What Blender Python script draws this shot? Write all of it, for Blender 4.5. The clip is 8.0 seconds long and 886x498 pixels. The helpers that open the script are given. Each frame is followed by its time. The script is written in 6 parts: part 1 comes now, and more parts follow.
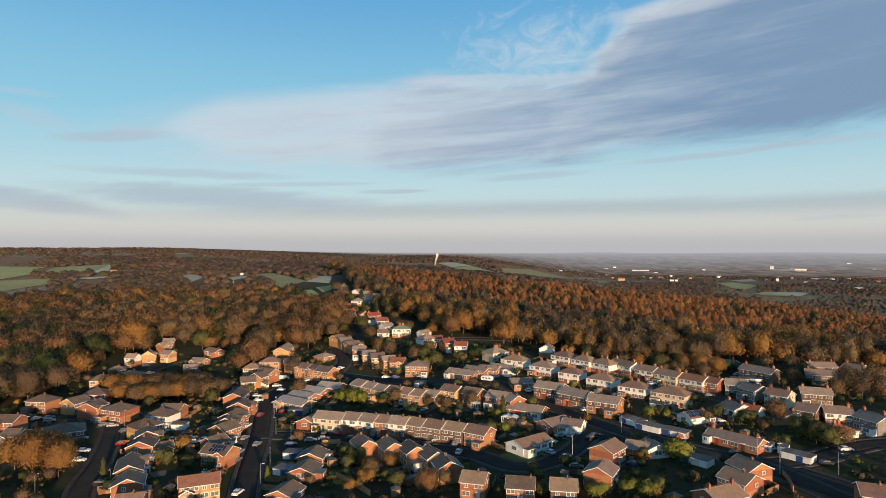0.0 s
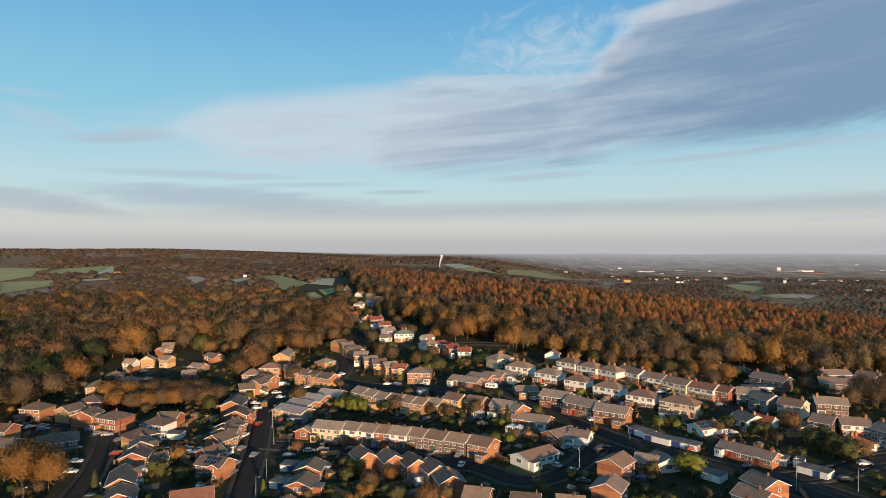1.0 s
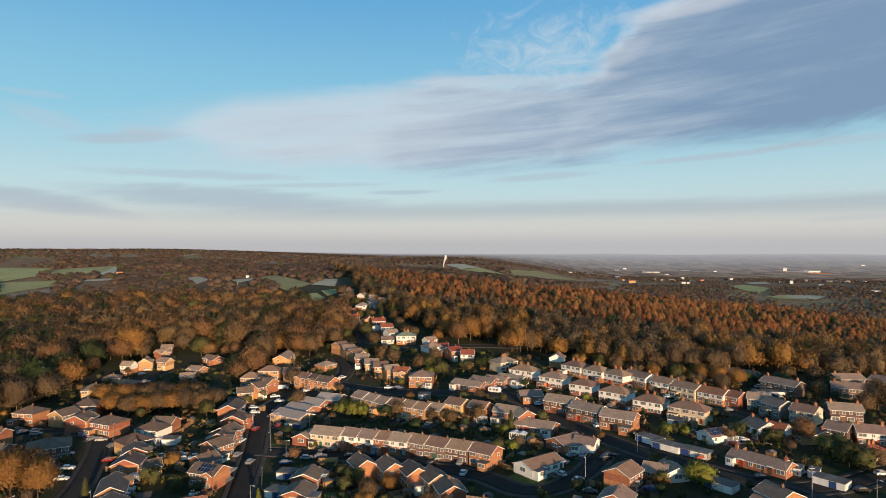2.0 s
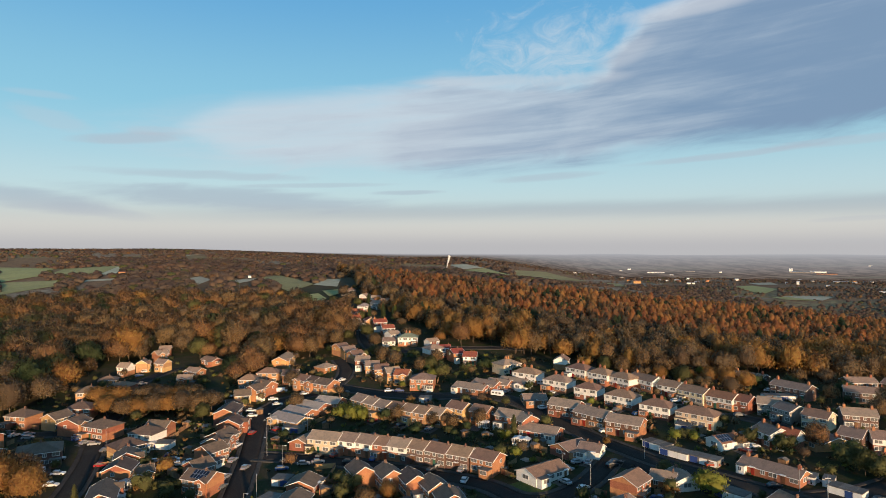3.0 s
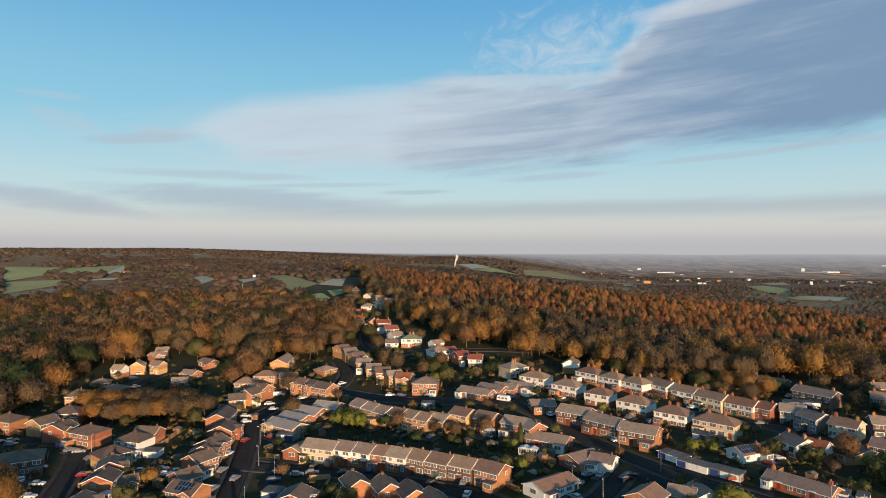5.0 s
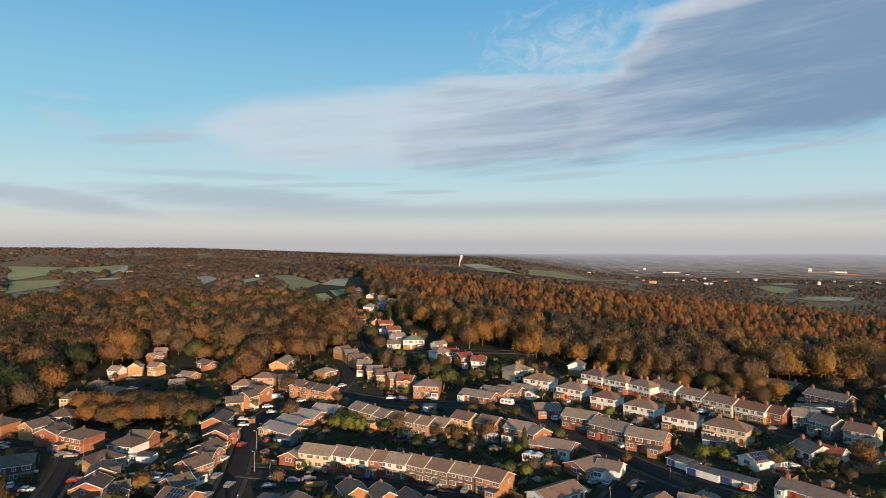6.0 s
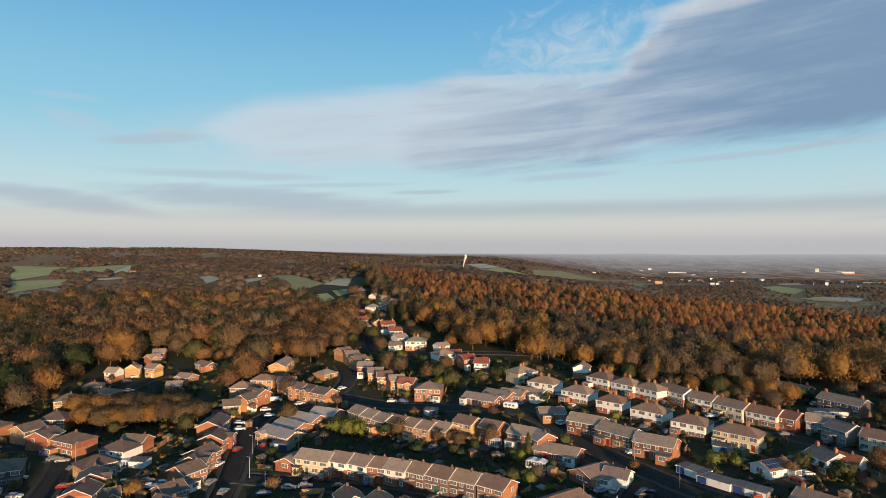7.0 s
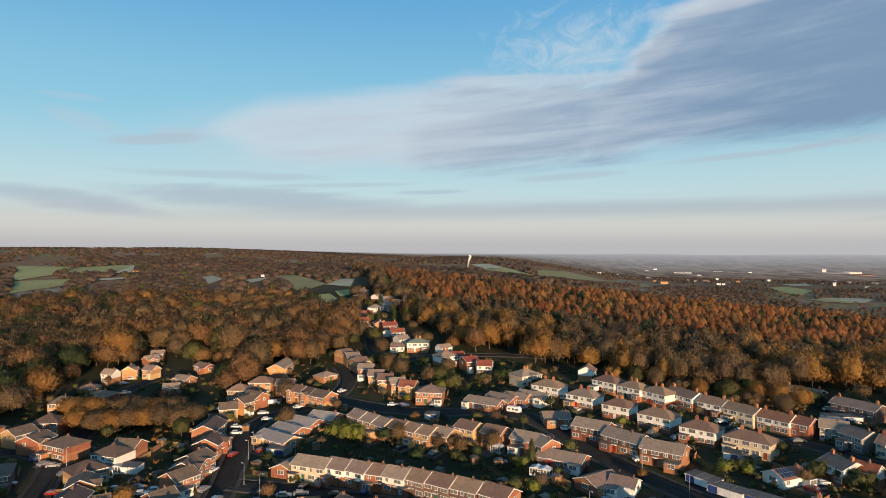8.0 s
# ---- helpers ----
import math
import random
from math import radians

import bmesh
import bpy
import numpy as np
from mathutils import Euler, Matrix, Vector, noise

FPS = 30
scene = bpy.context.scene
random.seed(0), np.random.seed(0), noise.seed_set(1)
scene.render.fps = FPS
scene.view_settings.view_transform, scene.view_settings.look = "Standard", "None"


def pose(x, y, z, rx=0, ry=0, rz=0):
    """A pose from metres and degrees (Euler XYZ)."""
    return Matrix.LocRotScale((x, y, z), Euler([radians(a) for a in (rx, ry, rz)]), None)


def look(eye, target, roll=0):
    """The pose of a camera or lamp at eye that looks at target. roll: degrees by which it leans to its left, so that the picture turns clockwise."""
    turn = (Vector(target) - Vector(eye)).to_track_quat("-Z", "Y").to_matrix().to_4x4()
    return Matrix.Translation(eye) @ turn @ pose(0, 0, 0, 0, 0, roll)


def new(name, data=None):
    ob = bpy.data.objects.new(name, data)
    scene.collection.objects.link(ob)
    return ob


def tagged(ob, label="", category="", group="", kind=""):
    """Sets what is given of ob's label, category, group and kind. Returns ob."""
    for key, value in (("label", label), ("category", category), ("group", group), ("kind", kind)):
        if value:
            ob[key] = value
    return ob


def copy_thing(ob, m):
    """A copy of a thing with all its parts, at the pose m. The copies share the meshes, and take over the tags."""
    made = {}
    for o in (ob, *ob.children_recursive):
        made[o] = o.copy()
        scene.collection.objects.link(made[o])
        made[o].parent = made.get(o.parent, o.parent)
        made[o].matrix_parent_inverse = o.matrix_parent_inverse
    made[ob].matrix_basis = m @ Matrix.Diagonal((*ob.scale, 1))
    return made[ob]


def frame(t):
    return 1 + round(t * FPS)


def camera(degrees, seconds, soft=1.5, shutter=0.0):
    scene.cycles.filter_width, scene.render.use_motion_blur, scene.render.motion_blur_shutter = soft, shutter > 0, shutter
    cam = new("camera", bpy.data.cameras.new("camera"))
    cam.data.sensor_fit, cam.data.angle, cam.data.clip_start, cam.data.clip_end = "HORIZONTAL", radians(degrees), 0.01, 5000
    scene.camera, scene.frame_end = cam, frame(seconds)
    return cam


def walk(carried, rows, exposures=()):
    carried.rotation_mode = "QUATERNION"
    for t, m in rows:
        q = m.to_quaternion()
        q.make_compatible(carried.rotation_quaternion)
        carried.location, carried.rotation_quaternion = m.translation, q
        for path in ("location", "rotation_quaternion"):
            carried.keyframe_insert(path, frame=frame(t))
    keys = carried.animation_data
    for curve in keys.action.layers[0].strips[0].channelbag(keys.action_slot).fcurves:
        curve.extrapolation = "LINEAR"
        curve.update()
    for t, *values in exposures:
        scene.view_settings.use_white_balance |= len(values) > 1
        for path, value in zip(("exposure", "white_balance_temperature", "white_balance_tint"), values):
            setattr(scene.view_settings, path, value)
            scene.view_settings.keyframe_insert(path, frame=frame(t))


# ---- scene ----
cam = camera(71.0, 8.0, soft=0.9)
# seconds, place in metres, pitch, roll, yaw in degrees
PATH = [
    (0.000, 0.000, 0.000, 66.000, -0.000, 0.111, -0.000),
    (0.500, 0.362, 3.282, 66.837, 0.033, 0.093, 0.241),
    (1.000, 0.747, 6.499, 67.540, 0.064, 0.077, 0.441),
    (1.500, 1.164, 9.622, 67.868, 0.069, 0.068, 0.646),
    (3.000, 2.559, 18.727, 67.743, 0.102, 0.009, 1.218),
    (3.500, 2.990, 21.783, 67.601, 0.103, -0.006, 1.409),
    (4.000, 3.415, 24.840, 67.430, 0.101, -0.013, 1.601),
    (4.500, 3.840, 27.894, 67.244, 0.084, -0.012, 1.792),
    (6.000, 5.162, 37.221, 66.926, 0.061, -0.034, 2.445),
    (6.500, 5.559, 40.327, 66.858, 0.057, -0.045, 2.662),
    (7.000, 5.980, 43.415, 66.786, 0.052, -0.055, 2.878),
    (7.500, 6.407, 46.451, 66.727, 0.046, -0.066, 3.099),
    (8.000, 6.846, 49.483, 66.722, 0.058, -0.087, 3.317),
]
walk(cam, [(t, pose(x, y, z, 90 + p, r, w)) for t, x, y, z, p, r, w in PATH],
     exposures=[(0.0, 0.34), (8.0, 0.34)])

# ---- light ----
SUN_AZIMUTH, SUN_HEIGHT = 157.0, 5.9
sun_way = Vector((math.sin(radians(SUN_AZIMUTH)) * math.cos(radians(SUN_HEIGHT)),
                  math.cos(radians(SUN_AZIMUTH)) * math.cos(radians(SUN_HEIGHT)), math.sin(radians(SUN_HEIGHT))))
sun = new("sun", bpy.data.lights.new("sun", "SUN"))
sun.data.energy, sun.data.angle, sun.data.color = 5.5, radians(0.6), (1.0, 0.685, 0.405)
sun.matrix_world = look(sun_way * 500, (0, 0, 0))


class Nodes:
    """Short calls for shader nodes."""

    def __init__(self, tree):
        self.tree = tree

    def add(self, kind, ins=None, operation=None):
        n = self.tree.nodes.new(kind)
        if operation:
            n.operation = operation
        for k, v in (ins or {}).items():
            if isinstance(v, bpy.types.NodeSocket):
                self.tree.links.new(v, n.inputs[k])
            else:
                n.inputs[k].default_value = v
        return n

    def math(self, op, a, b=0.0, c=0.0):
        return self.add("ShaderNodeMath", {0: a, 1: b, 2: c}, op).outputs[0]

    def mix(self, f, a, b):
        a = (*a, 1) if isinstance(a, tuple) and len(a) == 3 else a
        b = (*b, 1) if isinstance(b, tuple) and len(b) == 3 else b
        n = self.tree.nodes.new("ShaderNodeMix")
        n.data_type = "RGBA"
        for k, v in ((0, f), (6, a), (7, b)):
            if isinstance(v, bpy.types.NodeSocket):
                self.tree.links.new(v, n.inputs[k])
            else:
                n.inputs[k].default_value = v
        return n.outputs[2]

    def noise(self, vec, scale, detail=4.0, rough=0.55, warp=0.0):
        ins = {"Scale": scale, "Detail": detail, "Roughness": rough, "Distortion": warp}
        if vec is not None:
            ins["Vector"] = vec
        return self.add("ShaderNodeTexNoise", ins).outputs[0]

    def step(self, x, lo, hi):
        n = self.add("ShaderNodeMapRange", {0: x, 1: lo, 2: hi, 3: 0.0, 4: 1.0})
        n.interpolation_type = "SMOOTHSTEP"
        return n.outputs[0]


# sky: clear air with a broad sheet of cloud in the north-east, thinner streaks lower down
world = bpy.data.worlds.new("sky")
scene.world = world
world.use_nodes = True
world.node_tree.nodes.clear()
W = Nodes(world.node_tree)
nishita = W.add("ShaderNodeTexSky")
nishita.sky_type, nishita.sun_disc = "NISHITA", False
nishita.sun_elevation, nishita.sun_rotation = radians(SUN_HEIGHT), radians(SUN_AZIMUTH)
nishita.altitude, nishita.air_density, nishita.dust_density, nishita.ozone_density = 150.0, 1.0, 0.6, 2.0
air = nishita.outputs[0]
ray = W.add("ShaderNodeTexCoord").outputs["Generated"]
sep = W.add("ShaderNodeSeparateXYZ", {0: ray})
dx, dy, dz = sep.outputs
flat = W.math("SQRT", W.math("ADD", W.math("MULTIPLY", dx, dx), W.math("MULTIPLY", dy, dy)))
az = W.math("MULTIPLY", W.math("ARCTAN2", dx, dy), 180 / math.pi)
el = W.math("MULTIPLY", W.math("ARCTAN2", dz, flat), 180 / math.pi)
tilt = W.math("SUBTRACT", el, W.math("MULTIPLY", az, 0.09))


def grain(across, up, seed, detail, rough, warp):
    """Noise in degrees of sky, drawn out along the wind."""
    v = W.add("ShaderNodeCombineXYZ", {0: W.math("MULTIPLY", az, across), 1: W.math("MULTIPLY", tilt, up), 2: seed}).outputs[0]
    return W.math("SUBTRACT", W.noise(v, 1.0, detail, rough, warp), 0.5)


def along(stops, most=40.0):
    """A value that changes with the azimuth, from (degrees, value) stops."""
    n = W.add("ShaderNodeValToRGB", {0: W.math("ADD", W.math("DIVIDE", az, 80.0), 0.5)})
    e = n.color_ramp.elements
    while len(e) < len(stops):
        e.new(0.5)
    for k, (a, v) in enumerate(stops):
        e[k].position = a / 80 + 0.5
        e[k].color = ((v + most / 2) / most,) * 3 + (1,)
    return W.math("SUBTRACT", W.math("MULTIPLY", n.outputs[0], most), most / 2)


streak = grain(0.045, 0.42, 0.0, 7.0, 0.55, 0.5)
fibre = grain(0.16, 0.75, 4.0, 8.0, 0.62, 0.9)
veil = grain(0.09, 1.5, 9.0, 6.0, 0.55, 0.3)
curl = grain(0.30, 0.42, 6.0, 8.0, 0.66, 1.6)

# the large sheet, between its upper and its lower edge
top_edge = along([(-25.7, 8.9), (-23.8, 10.66), (-22, 11.68), (-19.3, 12.82), (-14.5, 13.43), (-9.5, 14.15), (-4.4, 14.79), (-1.3, 15.6), (3.4, 15.14), (11.1, 14.56), (13.4, 15.86), (15.1, 18.23), (17, 19.94), (20.7, 20.99), (25.1, 22.42), (33.1, 24.62)])
low_edge = along([(-25.7, 8.99), (-23.8, 9.32), (-19.3, 7.87), (-14.5, 7.48), (-9.5, 7.72), (-4.4, 7.29), (0.8, 7.1), (11.1, 7.58), (16, 8.31), (20.7, 8.8), (29.3, 9.02), (33.1, 9.52), (35.5, 9.71)])
body = along([(-28, 0.1), (-23.8, 0.22), (-16.9, 0.3), (-7.5, 0.36), (-4.9, 0.52), (0.8, 0.6), (11.1, 0.64), (18.4, 0.74), (25.1, 0.9), (33.1, 1)])
wavy = W.math("ADD", el, W.math("ADD", W.math("MULTIPLY", streak, 2.2), W.math("MULTIPLY", fibre, 2.0)))
under = W.math("SUBTRACT", top_edge, wavy)
over = W.math("SUBTRACT", wavy, low_edge)
sheet = W.math("MULTIPLY", W.step(under, -1.1, 1.3), W.step(over, -0.9, 1.7))
sheet = W.math("MULTIPLY", sheet, W.step(W.math("ABSOLUTE", az), 80.0, 50.0))
sheet = W.math("MULTIPLY", sheet, W.step(W.math("ADD", body, W.math("MULTIPLY", W.math("ADD", streak, veil), 0.5)), -0.25, 0.62))
rim = W.math("MULTIPLY", W.step(under, 1.6, 0.0), W.step(W.math("ADD", fibre, 0.5), 0.3, 0.62))
deep = W.math("ADD", body, W.math("ADD", W.math("MULTIPLY", W.math("ADD", streak, W.math("MULTIPLY", veil, 0.5)), 0.75), W.math("MULTIPLY", fibre, 0.3)))
deep = W.math("MULTIPLY", W.step(deep, 0.1, 1.0), W.math("SUBTRACT", 1.0, W.math("MULTIPLY", rim, 0.85)))
cover = W.math("MULTIPLY", sheet, 0.94)

# torn fibres over its upper edge
da, de = W.math("DIVIDE", W.math("SUBTRACT", az, 8.8), 9.0), W.math("DIVIDE", W.math("SUBTRACT", el, 17.61), 4.2)
torn = W.math("SUBTRACT", 1.0, W.math("SQRT", W.math("ADD", W.math("MULTIPLY", da, da), W.math("MULTIPLY", de, de))))
torn = W.math("MULTIPLY", W.step(W.math("ADD", torn, W.math("MULTIPLY", curl, 2.6)), 0.0, 1.3), 0.7)


def bank(a0, e0, half_a, half_e, lean):
    """One long streak of cloud: 1 in its middle, 0 outside."""
    da = W.math("SUBTRACT", az, a0)
    de = W.math("SUBTRACT", W.math("SUBTRACT", W.math("ADD", el, W.math("MULTIPLY", veil, min(half_e * 1.2, 1.0))), e0), W.math("MULTIPLY", da, lean))
    u, v = W.math("DIVIDE", da, half_a * 1.35), W.math("DIVIDE", de, half_e * 1.5)
    r = W.math("ADD", W.math("MULTIPLY", u, u), W.math("MULTIPLY", v, v))
    return W.step(W.math("ADD", W.math("SUBTRACT", 1.0, r), W.math("ADD", W.math("MULTIPLY", fibre, 0.9), W.math("MULTIPLY", streak, 0.6))), 0.0, 0.95)


clear = W.mix(W.step(el, 0.0, 6.0), (0.56, 0.55, 0.56), (0.55, 0.72, 0.77))
clear = W.mix(W.step(el, 3.5, 13.0), clear, (0.28, 0.60, 0.77))
clear = W.mix(W.step(el, 10.0, 25.0), clear, (0.115, 0.39, 0.715))
clear = W.mix(W.step(el, 24.0, 70.0), clear, (0.075, 0.10, 0.15))
clear = W.mix(0.88, W.add("ShaderNodeVectorMath", {0: air, 1: (0.16, 0.16, 0.16)}, operation="MULTIPLY").outputs[0], clear)
sky = W.mix(torn, clear, (0.56, 0.66, 0.75))
pale, grey = (0.66, 0.73, 0.79), (0.205, 0.305, 0.455)
sky = W.mix(cover, sky, W.mix(deep, pale, grey))

# the long low band, and single streaks: place, half length and height, lean, cover, greyness
line = W.math("ABSOLUTE", W.math("SUBTRACT", W.math("ADD", el, W.math("ADD", W.math("MULTIPLY", streak, 0.7), W.math("MULTIPLY", veil, 0.4))), along([(-35.5, 2.25), (-23.8, 3), (-9.5, 3.29), (6, 3.62), (20.7, 3.55), (35.5, 3.6)])))
low_band = W.math("MULTIPLY", W.step(line, 1.15, 0.1), W.math("MULTIPLY", W.step(az, -34.0, -10.0), 0.62))
sky = W.mix(low_band, sky, (0.375, 0.45, 0.51))
for a0, e0, ha, he, lean, most, dim in (
        (-11.5, 10.4, 15.0, 2.9, 0.05, 0.34, 0.0), (20.7, 20.0, 5.5, 0.6, 0.06, 0.55, -0.1), (1.9, 15.2, 5.7, 0.4, 0.02, 0.5, 0.0),
        (10.6, 15.0, 4.5, 0.5, 0.04, 0.45, 0.0), (15.1, 16.9, 2.4, 0.8, 0.3, 0.35, 0.05),
        (-27.8, 9.19, 4.1, 0.40, 0.1, 0.55, 0.45), (-22.7, 6.47, 8.4, 0.33, 0, 0.42, 0.5), (-19.3, 4.47, 11.5, 0.83, -0.03, 0.62, 0.62),
        (-34.1, 3.84, 5.4, 0.73, -0.12, 0.62, 0.6), (-30, 3.11, 3.5, 0.41, -0.12, 0.4, 0.6), (31.6, 8.42, 4.9, 0.30, 0.02, 0.4, 0.4),
        (22.5, 7.85, 6.6, 0.23, 0.06, 0.5, 0.45), (-4.4, 5.29, 3.1, 0.18, 0.02, 0.5, 0.55), (-33.4, 10.17, 2.5, 0.59, -0.2, 0.28, 0.2),
        (-34.1, 11.95, 2.2, 0.25, 0, 0.25, 0.2), (8.6, 6.62, 4.5, 0.30, 0.06, 0.45, 0.5), (32.3, 2.42, 2.6, 0.18, 0.03, 0.5, 0.6),
        (33.1, 0.74, 3.3, 0.18, 0, 0.4, 0.6), (-12.5, 5.83, 6.0, 0.18, 0.03, 0.4, 0.5), (-25.9, 9.89, 2.1, 0.32, 0.03, 0.3, 0.3)):
    sky = W.mix(W.math("MULTIPLY", bank(a0, e0, ha, he, lean), most), sky, tuple(p + (q - p) * dim for p, q in zip((0.60, 0.64, 0.70), (0.24, 0.33, 0.44))))
# ground mist along the horizon
mist_low = W.mix(W.step(el, 2.4, 0.2), (0.66, 0.645, 0.605), (0.49, 0.485, 0.50))
sky = W.mix(W.math("MULTIPLY", W.step(el, 4.6, 0.8), 0.93), sky, mist_low)
W.add("ShaderNodeOutputWorld", {0: W.add("ShaderNodeBackground", {0: sky, 1: 0.79}).outputs[0]})


# ---- materials ----
def material(name, tones, rough=0.85, scale=0.6, fine=6.0, bump=0.25, vary=0.22, metal=0.0, island=False, spec=0.3, coords="Object", leafy=0.0, porous=0.0):
    """A surface of two or three tones, mottled at two scales, with relief; every object differs a little."""
    m = bpy.data.materials.new(name)
    m.use_nodes = True
    m.node_tree.nodes.clear()
    N = Nodes(m.node_tree)
    vec = N.add("ShaderNodeTexCoord").outputs[coords] if coords == "Object" else N.add("ShaderNodeNewGeometry").outputs["Position"]
    big = N.noise(vec, scale, 3.0)
    small = N.noise(vec, fine, 5.0, 0.65)
    col = N.mix(N.step(big, 0.35, 0.65), tones[0], tones[1])
    if len(tones) > 2:
        col = N.mix(N.step(small, 0.52, 0.72), col, tones[2])
    if island:
        rnd = N.add("ShaderNodeNewGeometry").outputs["Random Per Island"]
    else:
        rnd = N.add("ShaderNodeObjectInfo").outputs["Random"]
    gain = N.math("ADD", N.math("MULTIPLY", N.math("SUBTRACT", rnd, 0.5), 2 * vary), 1.0)
    gain = N.math("MULTIPLY", gain, N.math("ADD", N.math("MULTIPLY", small, 0.5), 0.75))
    hsv = N.add("ShaderNodeHueSaturation", {"Hue": N.math("ADD", N.math("MULTIPLY", rnd, 0.03), 0.485), "Saturation": 1.0, "Value": gain, "Color": col})
    ins = {"Base Color": hsv.outputs[0], "Roughness": rough, "Metallic": metal, "Specular IOR Level": spec}
    if bump:
        ins["Normal"] = N.add("ShaderNodeBump", {"Strength": bump, "Distance": 0.05, "Height": small}).outputs[0]
    skin = N.add("ShaderNodeBsdfPrincipled", ins).outputs[0]
    if leafy:
        skin = N.add("ShaderNodeMixShader", {0: leafy, 1: skin, 2: N.add("ShaderNodeBsdfTranslucent", {0: hsv.outputs[0]}).outputs[0]}).outputs[0]
    if porous:
        skin = N.add("ShaderNodeMixShader", {0: porous, 1: skin, 2: N.add("ShaderNodeBsdfTransparent").outputs[0]}).outputs[0]
    N.add("ShaderNodeOutputMaterial", {0: skin})
    return m


WALL = {
    "red": material("red_brick", ((0.35, 0.145, 0.075), (0.28, 0.115, 0.063), (0.42, 0.20, 0.11)), 0.9),
    "orange": material("orange_brick", ((0.46, 0.235, 0.11), (0.40, 0.195, 0.09), (0.5, 0.29, 0.15)), 0.9),
    "buff": material("buff_brick", ((0.50, 0.31, 0.14), (0.44, 0.26, 0.12), (0.55, 0.37, 0.2)), 0.9),
    "brick": material("brown_brick", ((0.125, 0.066, 0.047), (0.10, 0.055, 0.04), (0.16, 0.09, 0.06)), 0.9),
    "dark": material("dark_brick", ((0.17, 0.10, 0.075), (0.13, 0.085, 0.07), (0.22, 0.13, 0.1)), 0.9),
    "white": material("white_render", ((0.76, 0.73, 0.67), (0.70, 0.67, 0.61), (0.8, 0.78, 0.74)), 0.85, vary=0.1),
    "cream": material("cream_render", ((0.66, 0.53, 0.35), (0.60, 0.48, 0.32), (0.7, 0.6, 0.44)), 0.85, vary=0.1),
    "stone": material("grey_stone", ((0.29, 0.26, 0.225), (0.235, 0.21, 0.185), (0.36, 0.325, 0.28)), 0.9),
}
ROOF = {
    "grey": material("grey_tiles", ((0.30, 0.215, 0.165), (0.235, 0.175, 0.138), (0.37, 0.27, 0.21)), 0.85, 0.8, 5.0, 0.5, 0.2),
    "brown": material("brown_tiles", ((0.26, 0.165, 0.115), (0.205, 0.135, 0.098), (0.32, 0.21, 0.15)), 0.85, 0.8, 5.0, 0.5, 0.2),
    "dark": material("dark_tiles", ((0.15, 0.106, 0.08), (0.112, 0.081, 0.063), (0.19, 0.143, 0.113)), 0.8, 0.8, 5.0, 0.5, 0.2),
    "redroof": material("red_tiles", ((0.30, 0.085, 0.05), (0.24, 0.07, 0.045), (0.36, 0.13, 0.08)), 0.85, 0.8, 5.0, 0.5, 0.15),
    "redbrown": material("russet_tiles", ((0.24, 0.105, 0.07), (0.19, 0.085, 0.06), (0.3, 0.15, 0.1)), 0.85, 0.8, 5.0, 0.5, 0.15),
    "pale": material("pale_tiles", ((0.34, 0.29, 0.26), (0.28, 0.245, 0.225), (0.4, 0.36, 0.33)), 0.8, 0.8, 5.0, 0.4, 0.12),
    "green": material("green_tiles", ((0.20, 0.235, 0.17), (0.16, 0.19, 0.14), (0.25, 0.28, 0.2)), 0.8, 0.8, 5.0, 0.4, 0.12),
}
TRIM = material("white_trim", ((0.80, 0.79, 0.76), (0.74, 0.73, 0.70)), 0.6, vary=0.06, bump=0.0)
POT = material("clay_pot", ((0.26, 0.13, 0.08), (0.2, 0.105, 0.07)), 0.85)
DOORS = [material("door_" + n, (c, tuple(v * 0.85 for v in c)), 0.5, bump=0.0) for n, c in
         (("white", (0.75, 0.74, 0.72)), ("brown", (0.16, 0.08, 0.04)), ("green", (0.04, 0.12, 0.07)), ("red", (0.3, 0.03, 0.02)))]


def glass_material():
    m = bpy.data.materials.new("window_glass")
    m.use_nodes = True
    b = m.node_tree.nodes["Principled BSDF"]
    b.inputs["Base Color"].default_value = (0.15, 0.145, 0.14, 1)
    b.inputs["Roughness"].default_value = 0.08
    b.inputs["Specular IOR Level"].default_value = 0.6
    return m


